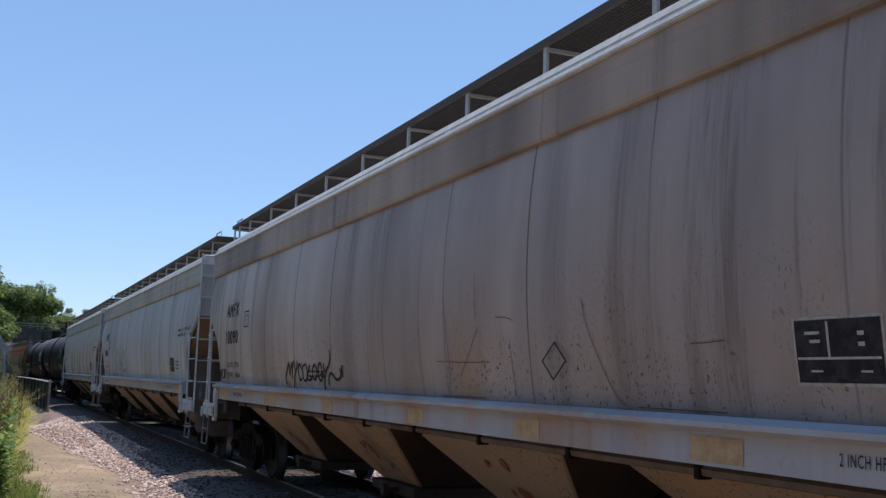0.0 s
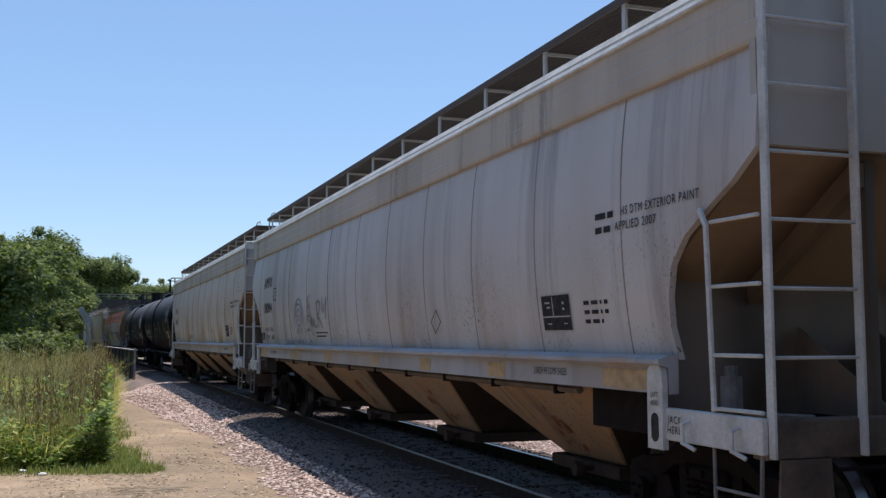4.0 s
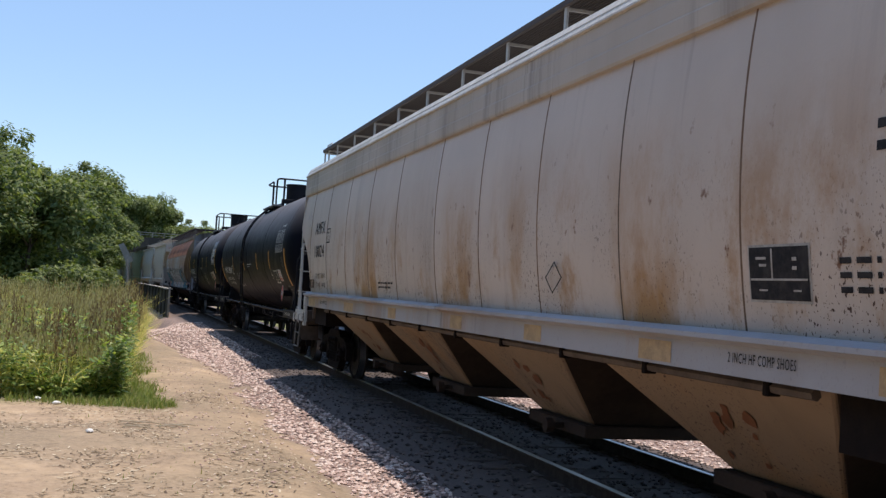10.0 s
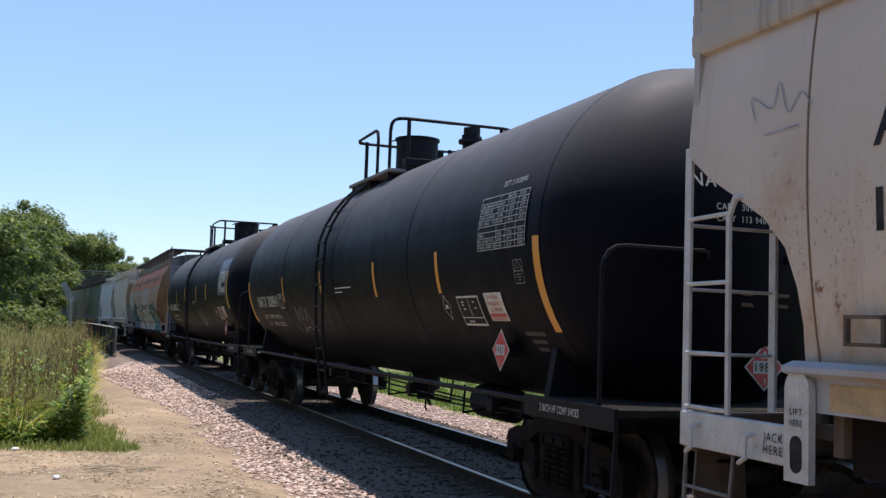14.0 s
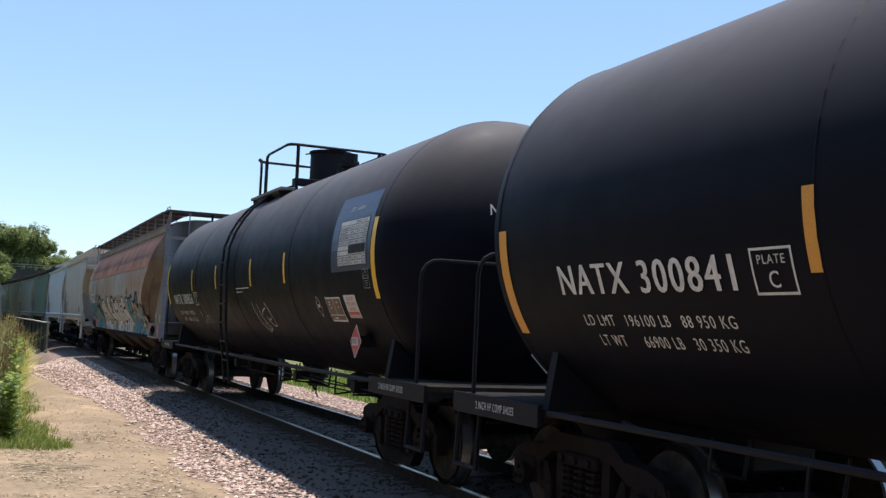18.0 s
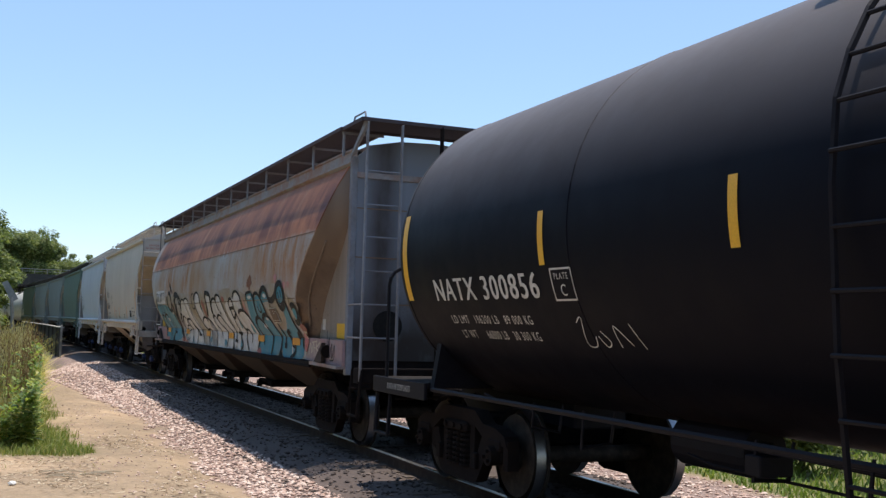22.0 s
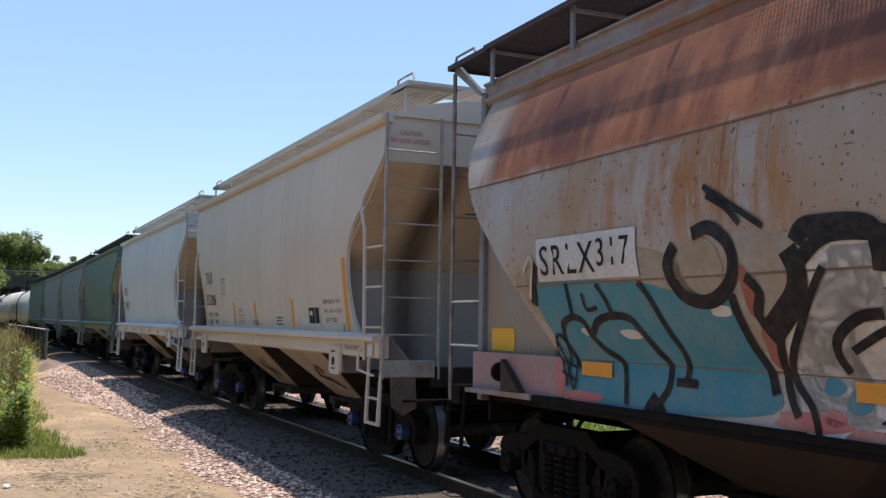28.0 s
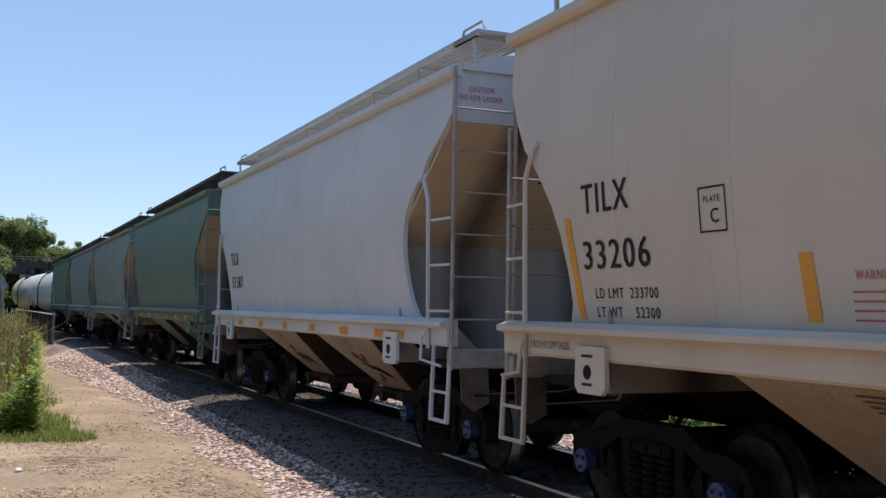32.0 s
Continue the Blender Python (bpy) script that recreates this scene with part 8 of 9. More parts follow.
def meadow():
    rng = np.random.default_rng(11)
    tall, stalks, low, broad = [], [], [], []
    while len(tall) < 42000:
        y = 17.6 + 40 * rng.random() ** 1.5
        x = meadow_edge(y) - 16 * rng.random() ** 1.7
        if y < 17.9 + 0.5 * noise.noise(Vector((x, y, 0))) + max(0, -x - 3) * 0.2:
            continue
        k = 0.62 + 0.5 * noise.noise(Vector((x * 0.5, y * 0.35, 4.0))) + 0.30 * smooth((y - 18.5) / 3)
        if y < 20.5 and rng.random() < 0.45:
            continue
        tall.append((x, y, max(k, 0.35) * (0.6 if meadow_edge(y) - x < 0.3 else 1)))
    while len(stalks) < 520:
        y = 18.0 + 24 * rng.random() ** 1.4
        x = meadow_edge(y) - 0.05 - 8 * rng.random() ** 2.0
        if noise.noise(Vector((x * 0.6, y * 0.4, 8.0))) > -0.08:
            stalks.append((x, y, 0.8 + 0.4 * rng.random()))
    while len(low) < 16000:
        y = 16.4 + 24 * rng.random() ** 1.6
        x = meadow_edge(y) + 1.0 - 2.6 * rng.random()
        if cover(x, y)[0] > 0.3 * rng.random() + 0.25:
            low.append((x, y, 0.7 + 0.6 * rng.random()))
    for _ in range(700):
        y = 5 + 14 * rng.random()
        x = -6 + 7.4 * rng.random()
        if noise.noise(Vector((x * 0.7, y * 0.7, 3.0))) > 0.15:
            low.append((x, y, 0.35 + 0.3 * rng.random()))
    blades("tall_meadow_grass", tall, "blade", "tall yellow-green meadow grass going to seed", 0.45, 1.2, 0.02, 1.3, 1)
    blades("short_grass_edge", low, "lawn", "short green grass along the dirt track", 0.05, 0.17, 0.014, 0.8, 2)
    # feathery seed heads of the grass
    v, f = [], []
    for x, y, k in tall[::2]:
        z, h = ground_z(x, y), (0.95 + 0.4 * rng.random()) * k
        for q in range(3):
            a, s = rng.random() * 6.283, 0.02 + 0.02 * rng.random()
            px, py, pz = x + rng.normal() * 0.05, y + rng.normal() * 0.05, z + h * (0.86 + 0.06 * q)
            i = len(v)
            v += [(px, py, pz), (px + math.cos(a) * s, py + math.sin(a) * s, pz + 0.05), (px + math.cos(a) * s * 0.3, py + math.sin(a) * s * 0.3, pz + 0.11)]
            f.append((i, i + 1, i + 2))
    tagged(raw("grass_seed_heads", v, f, "seedhead"), "pale straw-coloured seed heads over the meadow", "grass", kind="stuff")
    # brown seed heads on stalks
    v, f = [], []
    for x, y, k in stalks:
        z, h = ground_z(x, y), 1.35 * k
        lx, ly = rng.normal() * 0.06, rng.normal() * 0.06
        i = len(v)
        v += [(x - 0.006, y, z), (x + 0.006, y, z), (x + lx, y + ly, z + h)]
        f.append((i, i + 1, i + 2))
        for q in range(16):
            t = 0.5 + 0.5 * q / 16
            cx, cy, cz = x + lx * t, y + ly * t, z + h * t
            a, s = rng.random() * 6.283, 0.055 * (1.25 - t * 0.8)
            i = len(v)
            v += [(cx, cy, cz), (cx + math.cos(a) * s, cy + math.sin(a) * s, cz + 0.02), (cx + math.cos(a) * s * 0.4, cy + math.sin(a) * s * 0.4, cz + 0.07)]
            f.append((i, i + 1, i + 2))
    tagged(raw("dock_stalks", v, f, "weed"), "rust-brown dock seed stalks in the meadow", "weeds", kind="stuff")
    # broad-leaved weeds at the meadow's foot
    v, f = [], []
    for _ in range(24000):
        y = 17.5 + 8 * rng.random() ** 1.7
        x = meadow_edge(y) + 0.15 - 7.5 * rng.random() ** 1.7
        top = 0.62 + 0.95 * noise.noise(Vector((x * 1.1, y * 0.9, 12.0))) + 0.3 * smooth((y - 17.5) / 1.5)
        if top < 0.12:
            continue
        z = ground_z(x, y) + top * rng.random() ** 0.8
        a, s = rng.random() * 6.283, 0.035 + 0.06 * rng.random() ** 1.5
        t = rng.uniform(-0.5, 0.6)
        d = Vector((math.cos(a), math.sin(a), t)).normalized()
        n = Vector((-math.sin(a), math.cos(a), 0.0))
        p = Vector((x, y, z))
        i = len(v)
        v += [p, p + d * s + n * s * 0.45, p + d * s * 2, p + d * s - n * s * 0.45]
        f.append((i, i + 1, i + 2, i + 3))
    tagged(raw("broad_weeds", v, f, "broad"), "broad-leaved green weeds at the foot of the meadow", "weeds", kind="stuff")
    # the grass bank beyond the track
    spots = []
    while len(spots) < 26000:
        y = 6 + 40 * rng.random() ** 1.2
        x = line_x(y) + 3.9 + 7 * rng.random() ** 1.4
        if cover(x, y)[0] > 0.3:
            spots.append((x, y, 0.5 + 0.9 * rng.random()))
    blades("bank_grass", spots, "bankgreen", "bright green grass beyond the track", 0.06, 0.24, 0.03, 1.1, 5)


def tree_mesh(seed, tall, wide, leaves):
    """A tapered trunk with limbs, and a crown of small leaf sprays gathered in uneven clumps."""
    rng = random.Random(seed)
    bm = bmesh.new()
    limbs = []
    lean = Vector((rng.uniform(-0.3, 0.3), rng.uniform(-0.3, 0.3), 0))

    def taper(pts, r0, r1, n=6):
        rings = []
        for i, p in enumerate(pts):
            r = r0 + (r1 - r0) * i / (len(pts) - 1)
            rings.append([bm.verts.new(p + Vector((math.cos(6.283 * j / n) * r, math.sin(6.283 * j / n) * r, 0))) for j in range(n)])
        for a, b in zip(rings, rings[1:]):
            for j in range(n):
                bm.faces.new((a[j], a[(j + 1) % n], b[(j + 1) % n], b[j]))
    taper([Vector((0, 0, -0.3)), Vector((0, 0, tall * 0.2)) + lean * 0.3, Vector((0, 0, tall * 0.5)) + lean, Vector((0, 0, tall * 0.85)) + lean * 1.5], tall * 0.026, tall * 0.006)
    for i in range(16):
        z = tall * rng.uniform(0.12, 0.8)
        a = rng.uniform(0, 6.283)
        reach = wide * (0.55 + 0.5 * rng.random()) * (1.15 - 0.7 * z / tall)
        s = Vector((0, 0, z)) + lean * z / tall
        e = s + Vector((math.cos(a) * reach, math.sin(a) * reach, reach * rng.uniform(0.15, 0.75)))
        taper([s, s.lerp(e, 0.5) + Vector((0, 0, 0.15 * reach)), e], tall * 0.009, tall * 0.002, 5)
        limbs.append((s, e))
    trunk = bm
    clumps = []
    for s, e in limbs:
        for _ in range(4):
            p = s.lerp(e, rng.uniform(0.45, 1.1)) + Vector((rng.gauss(0, 0.3), rng.gauss(0, 0.3), rng.gauss(0.2, 0.35))) * wide * 0.3
            clumps.append((p, wide * rng.uniform(0.16, 0.34)))
    for _ in range(10):
        clumps.append((Vector((rng.gauss(0, wide * 0.22), rng.gauss(0, wide * 0.22), tall * rng.uniform(0.72, 1.0))) + lean, wide * rng.uniform(0.15, 0.28)))
    for _ in range(12):
        a = rng.uniform(0, 6.283)
        clumps.append((Vector((math.cos(a) * wide * rng.uniform(0.4, 0.9), math.sin(a) * wide * rng.uniform(0.4, 0.9), tall * rng.uniform(0.06, 0.3))), wide * rng.uniform(0.2, 0.34)))
    v, f = [], []
    for _ in range(leaves):
        c, r = clumps[rng.randrange(len(clumps))]
        d = Vector((rng.gauss(0, 1), rng.gauss(0, 1), rng.gauss(0, 0.8)))
        p = c + d.normalized() * r * rng.random() ** 0.4
        s = rng.uniform(0.09, 0.20)
        n = (d.normalized() + Vector((rng.gauss(0, 0.5), rng.gauss(0, 0.5), 0.5 + rng.random()))).normalized()
        t = n.orthogonal().normalized()
        t = (Matrix.Rotation(rng.uniform(0, 6.283), 3, n) @ t)
        b = n.cross(t)
        i = len(v)
        v += [p - t * s, p + b * s * 0.5 - n * s * 0.15, p + t * s, p - b * s * 0.5 - n * s * 0.15]
        f.append((i, i + 1, i + 2, i + 3))
    return trunk, v, f


def trees():
    kinds = []
    for k, (tall, wide, leaves) in enumerate(((9.0, 3.0, 13000), (7.5, 3.2, 12000), (10.5, 3.3, 14000), (5.0, 2.6, 9000))):
        bm, v, f = tree_mesh(20 + k, tall, wide, leaves)
        t = tagged(empty("tree"), "full green broadleaf tree at the edge of the meadow", "tree", "tree line")
        part("trunk", bm, "bark", t)
        raw("crown", v, f, "leaf", t)
        kinds.append(t)
    rnd = random.Random(8)
    spots = []
    # the wall of trees left of the line
    for x, y, k, s in ((-6.6, 50, 1, 1.15), (-9.5, 49, 0, 1.1), (-14, 48, 2, 1.1), (-19, 46, 0, 1.2), (-24, 44, 2, 1.15), (-29, 40, 1, 1.4),
                       (-5.2, 62, 1, 1.2), (-7.5, 64, 0, 1.2), (-12, 63, 2, 1.2), (-17, 61, 0, 1.3), (-4.2, 75, 0, 1.12), (-8.2, 77, 2, 1.15), (-13, 77, 0, 1.35),
                       (-5.0, 88, 1, 1.45), (-6.5, 91, 0, 1.25), (-11, 94, 2, 1.3), (-3.6, 101, 0, 1.32), (-7.0, 107, 1, 1.4), (-12, 112, 2, 1.35), (-3.8, 113, 2, 1.2), (-4.2, 124, 2, 1.25), (-9.0, 130, 2, 1.25), (-13, 145, 0, 1.4), (-2.6, 150, 2, 1.2), (-5.5, 140, 0, 1.45), (-8.0, 158, 2, 1.4),
                       (-3.6, 54, 3, 0.85), (-7.2, 46, 3, 0.9), (-12, 44, 3, 1.0), (-17, 43, 3, 1.0), (-2.8, 70, 3, 0.9), (-2.2, 82, 3, 0.9), (-2.3, 96, 3, 1.0), (-22, 40, 3, 1.1)):
        spots.append((x, y, k, s))
    # round the meadow and behind the viewer: unseen trees, added to block sky light
    for i in range(15):
        spots.append((-18 - 3.0 * (i % 2) + rnd.uniform(-1, 1), 34 - i * 6 + rnd.uniform(-1, 1), (0, 2, 1)[i % 3], rnd.uniform(1.25, 1.5)))
    for i in range(7):
        spots.append((-12 + i * 6, -46 + rnd.uniform(-3, 3), (0, 2, 1)[i % 3], rnd.uniform(1.2, 1.5)))
    # beyond the overbridge
    for x, y, k, s in ((-14, 214, 2, 1.9), (-8, 218, 0, 2.1), (-2.5, 212, 2, 1.75), (2.5, 216, 0, 1.95), (7, 213, 2, 1.6), (11, 220, 0, 1.6), (15.5, 214, 1, 1.65), (20, 222, 2, 1.2), (25, 216, 0, 1.35), (31, 224, 2, 1.2), (38, 220, 0, 1.3), (46, 226, 2, 1.2), (5, 234, 2, 1.9), (17, 238, 0, 1.7), (0, 206, 2, 1.7), (5, 207, 2, 1.62), (9, 210, 0, 1.5), (4, 222, 0, 2.05), (-5, 207, 2, 1.75), (12.5, 208, 2, 1.15)):
        spots.append((x, y, k, s))
    # far side of the track
    for i in range(9):
        spots.append((26 + rnd.uniform(-3, 6) + i * 1.5, 34 + i * 16 + rnd.uniform(-4, 4), rnd.choice((0, 1, 3)), rnd.uniform(0.5, 0.75)))
    for x, y, s in ((11.2, 9.5, 0.34), (12.6, 11, 0.42), (11.9, 13.5, 0.36), (14.5, 12.5, 0.5), (10.8, 7.0, 0.3), (13.4, 8.2, 0.4), (15.5, 16, 0.5), (12.4, 17.5, 0.3)):
        spots.append((x, y, 3, s))
    used = set()
    for x, y, k, s in spots:
        m = Matrix.Translation((x, y, ground_z(x, y))) @ pose(0, 0, 0, 0, 0, rnd.uniform(0, 360)) @ Matrix.Scale(s, 4)
        if k not in used:
            used.add(k)
            kinds[k].matrix_basis = m
        else:
            c = copy_thing(kinds[k], Matrix.Identity(4))
            c.matrix_basis = m


def bridges():
    # road bridge over the line, far off
    b = tagged(empty("overbridge"), "dark steel girder road bridge over the railway", "bridge", kind="structure")
    bm = bmesh.new()
    box(bm, -30, 45, 189.5, 189.9, 6.4, 8.6)
    box(bm, -30, 45, 189.9, 199, 8.1, 8.6)
    box(bm, -30, 45, 199, 199.4, 6.4, 8.6)
    part("girder", bm, "girder", b)
    bm = bmesh.new()
    for i in range(38):
        box(bm, -30 + i * 2, -29.92 + i * 2, 189.4, 189.5, 6.4, 8.6)
    part("stiffeners", bm, "girder", b)
    bm = bmesh.new()
    for i in range(38):
        box(bm, -29.9 + i * 2, -29.8 + i * 2, 189.6, 189.7, 8.6, 9.5)
    box(bm, -30, 45, 189.6, 189.7, 9.4, 9.5)
    box(bm, -30, 45, 189.6, 189.7, 9.0, 9.06)
    part("parapet_rail", bm, "wall_conc", b)
    for x in (-13.5, 4.5):
        bm = bmesh.new()
        box(bm, x - 0.8, x + 0.8, 190, 199, -1, 8.1, 0.1)
        part("pier", bm, "wall_conc", b)
    # low girder beside the train where the line crosses a creek
    g = tagged(empty("creek_bridge"), "low dark plate girder of a railway bridge over a creek", "bridge", kind="structure")
    bm = bmesh.new()
    rings = []
    for u in np.linspace(56, 92, 14):
        rings.append([bm.verts.new(line(float(u), o, z)) for o, z in ((-2.55, -1.6), (-2.45, -1.6), (-2.45, 1.08), (-2.55, 1.08))])
    for a, c in zip(rings, rings[1:]):
        for j in range(4):
            bm.faces.new((a[j], a[(j + 1) % 4], c[(j + 1) % 4], c[j]))
    bm.faces.new(rings[0])
    bm.faces.new(rings[-1][::-1])
    part("web_plate", bm, "girder", g)
    bm = bmesh.new()
    rings = []
    for u in np.linspace(55.9, 92, 14):
        rings.append([bm.verts.new(line(float(u), o, z)) for o, z in ((-2.66, 1.08), (-2.34, 1.08), (-2.34, 1.12), (-2.66, 1.12))])
    for a, c in zip(rings, rings[1:]):
        for j in range(4):
            bm.faces.new((a[j], a[(j + 1) % 4], c[(j + 1) % 4], c[j]))
    bm.faces.new(rings[0])
    bm.faces.new(rings[-1][::-1])
    part("top_flange", bm, "wall_conc", g, "pale sunlit top flange")
    for i in range(10):
        p = line(57 + i * 3.6, -2.6, 0)
        bm = bmesh.new()
        box(bm, p.x - 0.07, p.x + 0.02, p.y - 0.05, p.y + 0.05, -1.6, 1.07)
        part("stiffener", bm, "girder", g)
    bm = bmesh.new()
    p = line(55.5, -2.5, 0)
    box(bm, p.x - 0.05, p.x + 0.05, p.y - 0.05, p.y + 0.05, -0.8, 1.2, 0.01)
    part("end_post", bm, "wall_conc", g)
    # a leaning grey post with a board at the tree line
    s = tagged(empty("leaning_signal_post"), "pale grey leaning post with a slanted board beside the line", "post")
    p = line(88, -3.6, 0)
    bm = bmesh.new()
    rod(bm, [(p.x + 0.2, p.y, -1.5), (p.x - 0.15, p.y, 3.0)], 0.13, 8)
    part("post", bm, "wall_conc", s)
    bm = bmesh.new()
    slab(bm, [(p.x - 0.9, 4.1), (p.x - 0.5, 4.3), (p.x + 0.35, 2.9), (p.x - 0.15, 2.6)], 1, p.y - 0.06, p.y + 0.06)
    part("board", bm, "wall_conc", s)


def shed():
    s = tagged(empty("wooden_shed", pose(20, 20.5, -0.5, 0, 0, 20)), "small weathered grey wooden shed beyond the bank", "shed")
    first = None
    for i in range(20):
        if first is None:
            bm = bmesh.new()
            box(bm, -0.115, 0.115, -0.02, 0.02, 0, 2.3)
            first = part("board", bm, "shedwood", s)
            first.matrix_basis = pose(-2.3, -1.5, 0)
        else:
            alike("board", first, pose(-2.3 + i * 0.24, -1.5 + 0.01 * (i % 2), 0), s)
    bm = bmesh.new()
    box(bm, -2.4, 2.4, -1.47, 1.5, 0, 2.28)
    part("body", bm, "shedwood", s)
    bm = bmesh.new()
    slab(bm, [(-1.9, 2.2), (1.9, 2.2), (1.9, 2.3), (0, 3.2), (-1.9, 2.3)], 0, -2.6, 2.6)
    part("roof", bm, "girder", s)


M["shedwood"] = plain("weathered_boards", (0.13, 0.12, 0.115), 0.9, wear=0.5, size=4.0)


def litter():
    rnd = random.Random(4)
    for k, (x, y) in enumerate(((-0.86, 17.4), (-0.55, 16.9), (0.05, 13.2))):
        bm = bmesh.new()
        bmesh.ops.create_icosphere(bm, subdivisions=2, radius=0.045)
        for v in bm.verts:
            v.co = Vector((v.co.x * 1.3, v.co.y, v.co.z * 0.5)) * (1 + 0.5 * noise.noise(v.co * 18 + Vector((k * 9, 0, 0))))
        ob = part("litter", bm, "litter", None)
        ob.matrix_basis = pose(x, y, ground_z(x, y) + 0.03, 0, 0, rnd.uniform(0, 90))
        tagged(ob, "crumpled white litter on the dirt", "litter")
    for k in range(9):
        x, y = 0.55 + rnd.uniform(-0.25, 0.55), 14.0 + rnd.uniform(-0.25, 0.3)
        a = rnd.uniform(-0.5, 0.5)
        l = rnd.uniform(0.15, 0.4)
        pts = [(x + math.cos(a) * l * t, y + math.sin(a) * l * t, ground_z(x + math.cos(a) * l * t, y + math.sin(a) * l * t) + 0.015 + 0.015 * math.sin(3 * t)) for t in (0, 0.35, 0.7, 1)]
        bm = bmesh.new()
        rod(bm, pts, 0.008, 5)
        tagged(part("dry_stick", bm, "straw", None), "dry pale twig lying on the dirt", "stick", "twigs on the dirt")


def debris():
    """Dead straw, bark and crumbs of earth on the dirt."""
    rng = np.random.default_rng(21)
    v, f = [], []
    while len(f) < 10000:
        y = 4 + 16 * rng.random()
        x = -5 + 8 * rng.random()
        if cover(x, y)[1] > 0.6 or noise.noise(Vector((x * 0.9, y * 0.6, 7.0))) < -0.12 + 0.3 * rng.random():
            continue
        a, l, w = rng.random() * 6.283, 0.03 + 0.10 * rng.random() ** 2, 0.004 + 0.006 * rng.random()
        dx, dy = math.cos(a), math.sin(a)
        z = ground_z(x, y) + 0.006
        i = len(v)
        v += [(x - dy * w, y + dx * w, z), (x + dy * w, y - dx * w, z), (x + dx * l + dy * w, y + dy * l - dx * w, z + 0.012 * rng.random()), (x + dx * l - dy * w, y + dy * l + dx * w, z + 0.012 * rng.random())]
        f.append((i, i + 1, i + 2, i + 3))
    tagged(raw("straw_debris", v, f, "chaff"), "dry straw and chaff scattered on the dirt", "debris", kind="stuff")


M["chaff"] = island("dry_chaff", [(0.0, (0.10, 0.065, 0.04)), (0.5, (0.30, 0.22, 0.13)), (1.0, (0.55, 0.46, 0.33))])

# ---- the train ----
first_car = hopper_long("covered_hopper", 9.93, ("AMFX", "10090"), "217700", "68300", "long off-white covered hopper car, heavily streaked with grime", "amfx_a", -6.0)
second_car = hopper_long("covered_hopper", 30.48, ("AMFX", "10004"), "217800", "68200", "long off-white covered hopper car with rust chips", "amfx_b")
third_car = hopper_long("covered_hopper", 51.03, ("AMFX", "10024"), "217600", "68400", "long off-white covered hopper car with orange rust stains", "amfx_c")
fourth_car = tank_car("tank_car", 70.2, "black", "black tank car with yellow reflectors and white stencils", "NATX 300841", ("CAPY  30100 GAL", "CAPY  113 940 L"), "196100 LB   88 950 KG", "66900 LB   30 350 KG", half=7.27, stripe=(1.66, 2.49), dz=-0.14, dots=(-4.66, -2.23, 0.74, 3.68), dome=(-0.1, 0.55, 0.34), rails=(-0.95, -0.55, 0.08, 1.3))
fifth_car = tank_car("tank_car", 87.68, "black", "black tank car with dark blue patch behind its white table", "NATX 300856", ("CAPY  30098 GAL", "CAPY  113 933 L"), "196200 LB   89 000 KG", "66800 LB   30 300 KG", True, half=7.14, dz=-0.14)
hopper_round("round_sided_hopper", 106.53, "pale round-sided hopper car, rusted brown above, with teal graffiti")
hopper_short("covered_hopper", 122.53, "tilx", "short pale grey covered hopper car with orange stripes", "grate_light", 2, ("TILX", "33206"))
hopper_short("covered_hopper", 134.98, "tilx_white", "short white covered hopper car with orange sill dashes", "grate_light", 1, ("TILX", "31587"), True)
hopper_short("covered_hopper", 147.48, "green", "short faded green covered hopper car", "grate", 0, None, True)
hopper_short("covered_hopper", 159.98, "greygreen", "short grey-green covered hopper car", "grate")
hopper_short("covered_hopper", 172.48, "greygreen", "short grey-green covered hopper car", "grate")
hopper_short("covered_hopper", 184.78, "green", "short dull green covered hopper car", "grate")
M["tankwhite"] = plain("white_tank_paint", (0.66, 0.66, 0.65), 0.45, wear=0.3, size=1.5)
tank_car("tank_car", 200.58, "tankwhite", "white tank car far down the train", fittings="iron")
tank_car("tank_car", 219.38, "tankwhite", "white tank car far down the train", fittings="iron")


# sprayed tags
tank_side = lambda z: -math.sqrt(1.59 ** 2 - (z - 2.53) ** 2)
def tag(car, mat, w, *pts):
    scrawl(car, [list(pts)], mat, w=w, name="sprayed_tag")


tag(first_car, "sprayblack", 0.036, (3.94, 1.59), (3.99, 1.68), (3.87, 1.78), (3.75, 1.88), (3.75, 1.72), (3.68, 1.8), (3.56, 1.89), (3.65, 1.67))
tag(first_car, "sprayblack", 0.036, (3.48, 1.91), (3.47, 1.82), (3.44, 1.76))
tag(first_car, "sprayblack", 0.036, (3.32, 1.91), (3.36, 1.82), (3.52, 1.69), (3.58, 1.55))
tag(first_car, "sprayblack", 0.036, (3.15, 1.8), (3.17, 1.86), (3.26, 1.84), (3.3, 1.75), (3.25, 1.66), (3.15, 1.68))
tag(first_car, "sprayblack", 0.036, (3, 1.85), (3.08, 1.82), (3.09, 1.71), (3.03, 1.65), (2.93, 1.68), (2.88, 1.77), (2.92, 1.85), (3, 1.85))
tag(first_car, "sprayblack", 0.036, (2.74, 1.85), (2.81, 1.79), (2.89, 1.7), (2.84, 1.66), (2.72, 1.68), (2.67, 1.71))
tag(first_car, "sprayblack", 0.036, (2.53, 1.86), (2.63, 1.79), (2.63, 1.7), (2.57, 1.67), (2.48, 1.71), (2.45, 1.8), (2.53, 1.86))
tag(first_car, "sprayblack", 0.036, (2.22, 1.8), (2.26, 1.87), (2.34, 1.85), (2.39, 1.77), (2.37, 1.69), (2.28, 1.66), (2.2, 1.71), (2.17, 1.75), (2.31, 1.73))
tag(first_car, "sprayblack", 0.036, (2.14, 1.87), (2.12, 1.8), (2.07, 1.77))
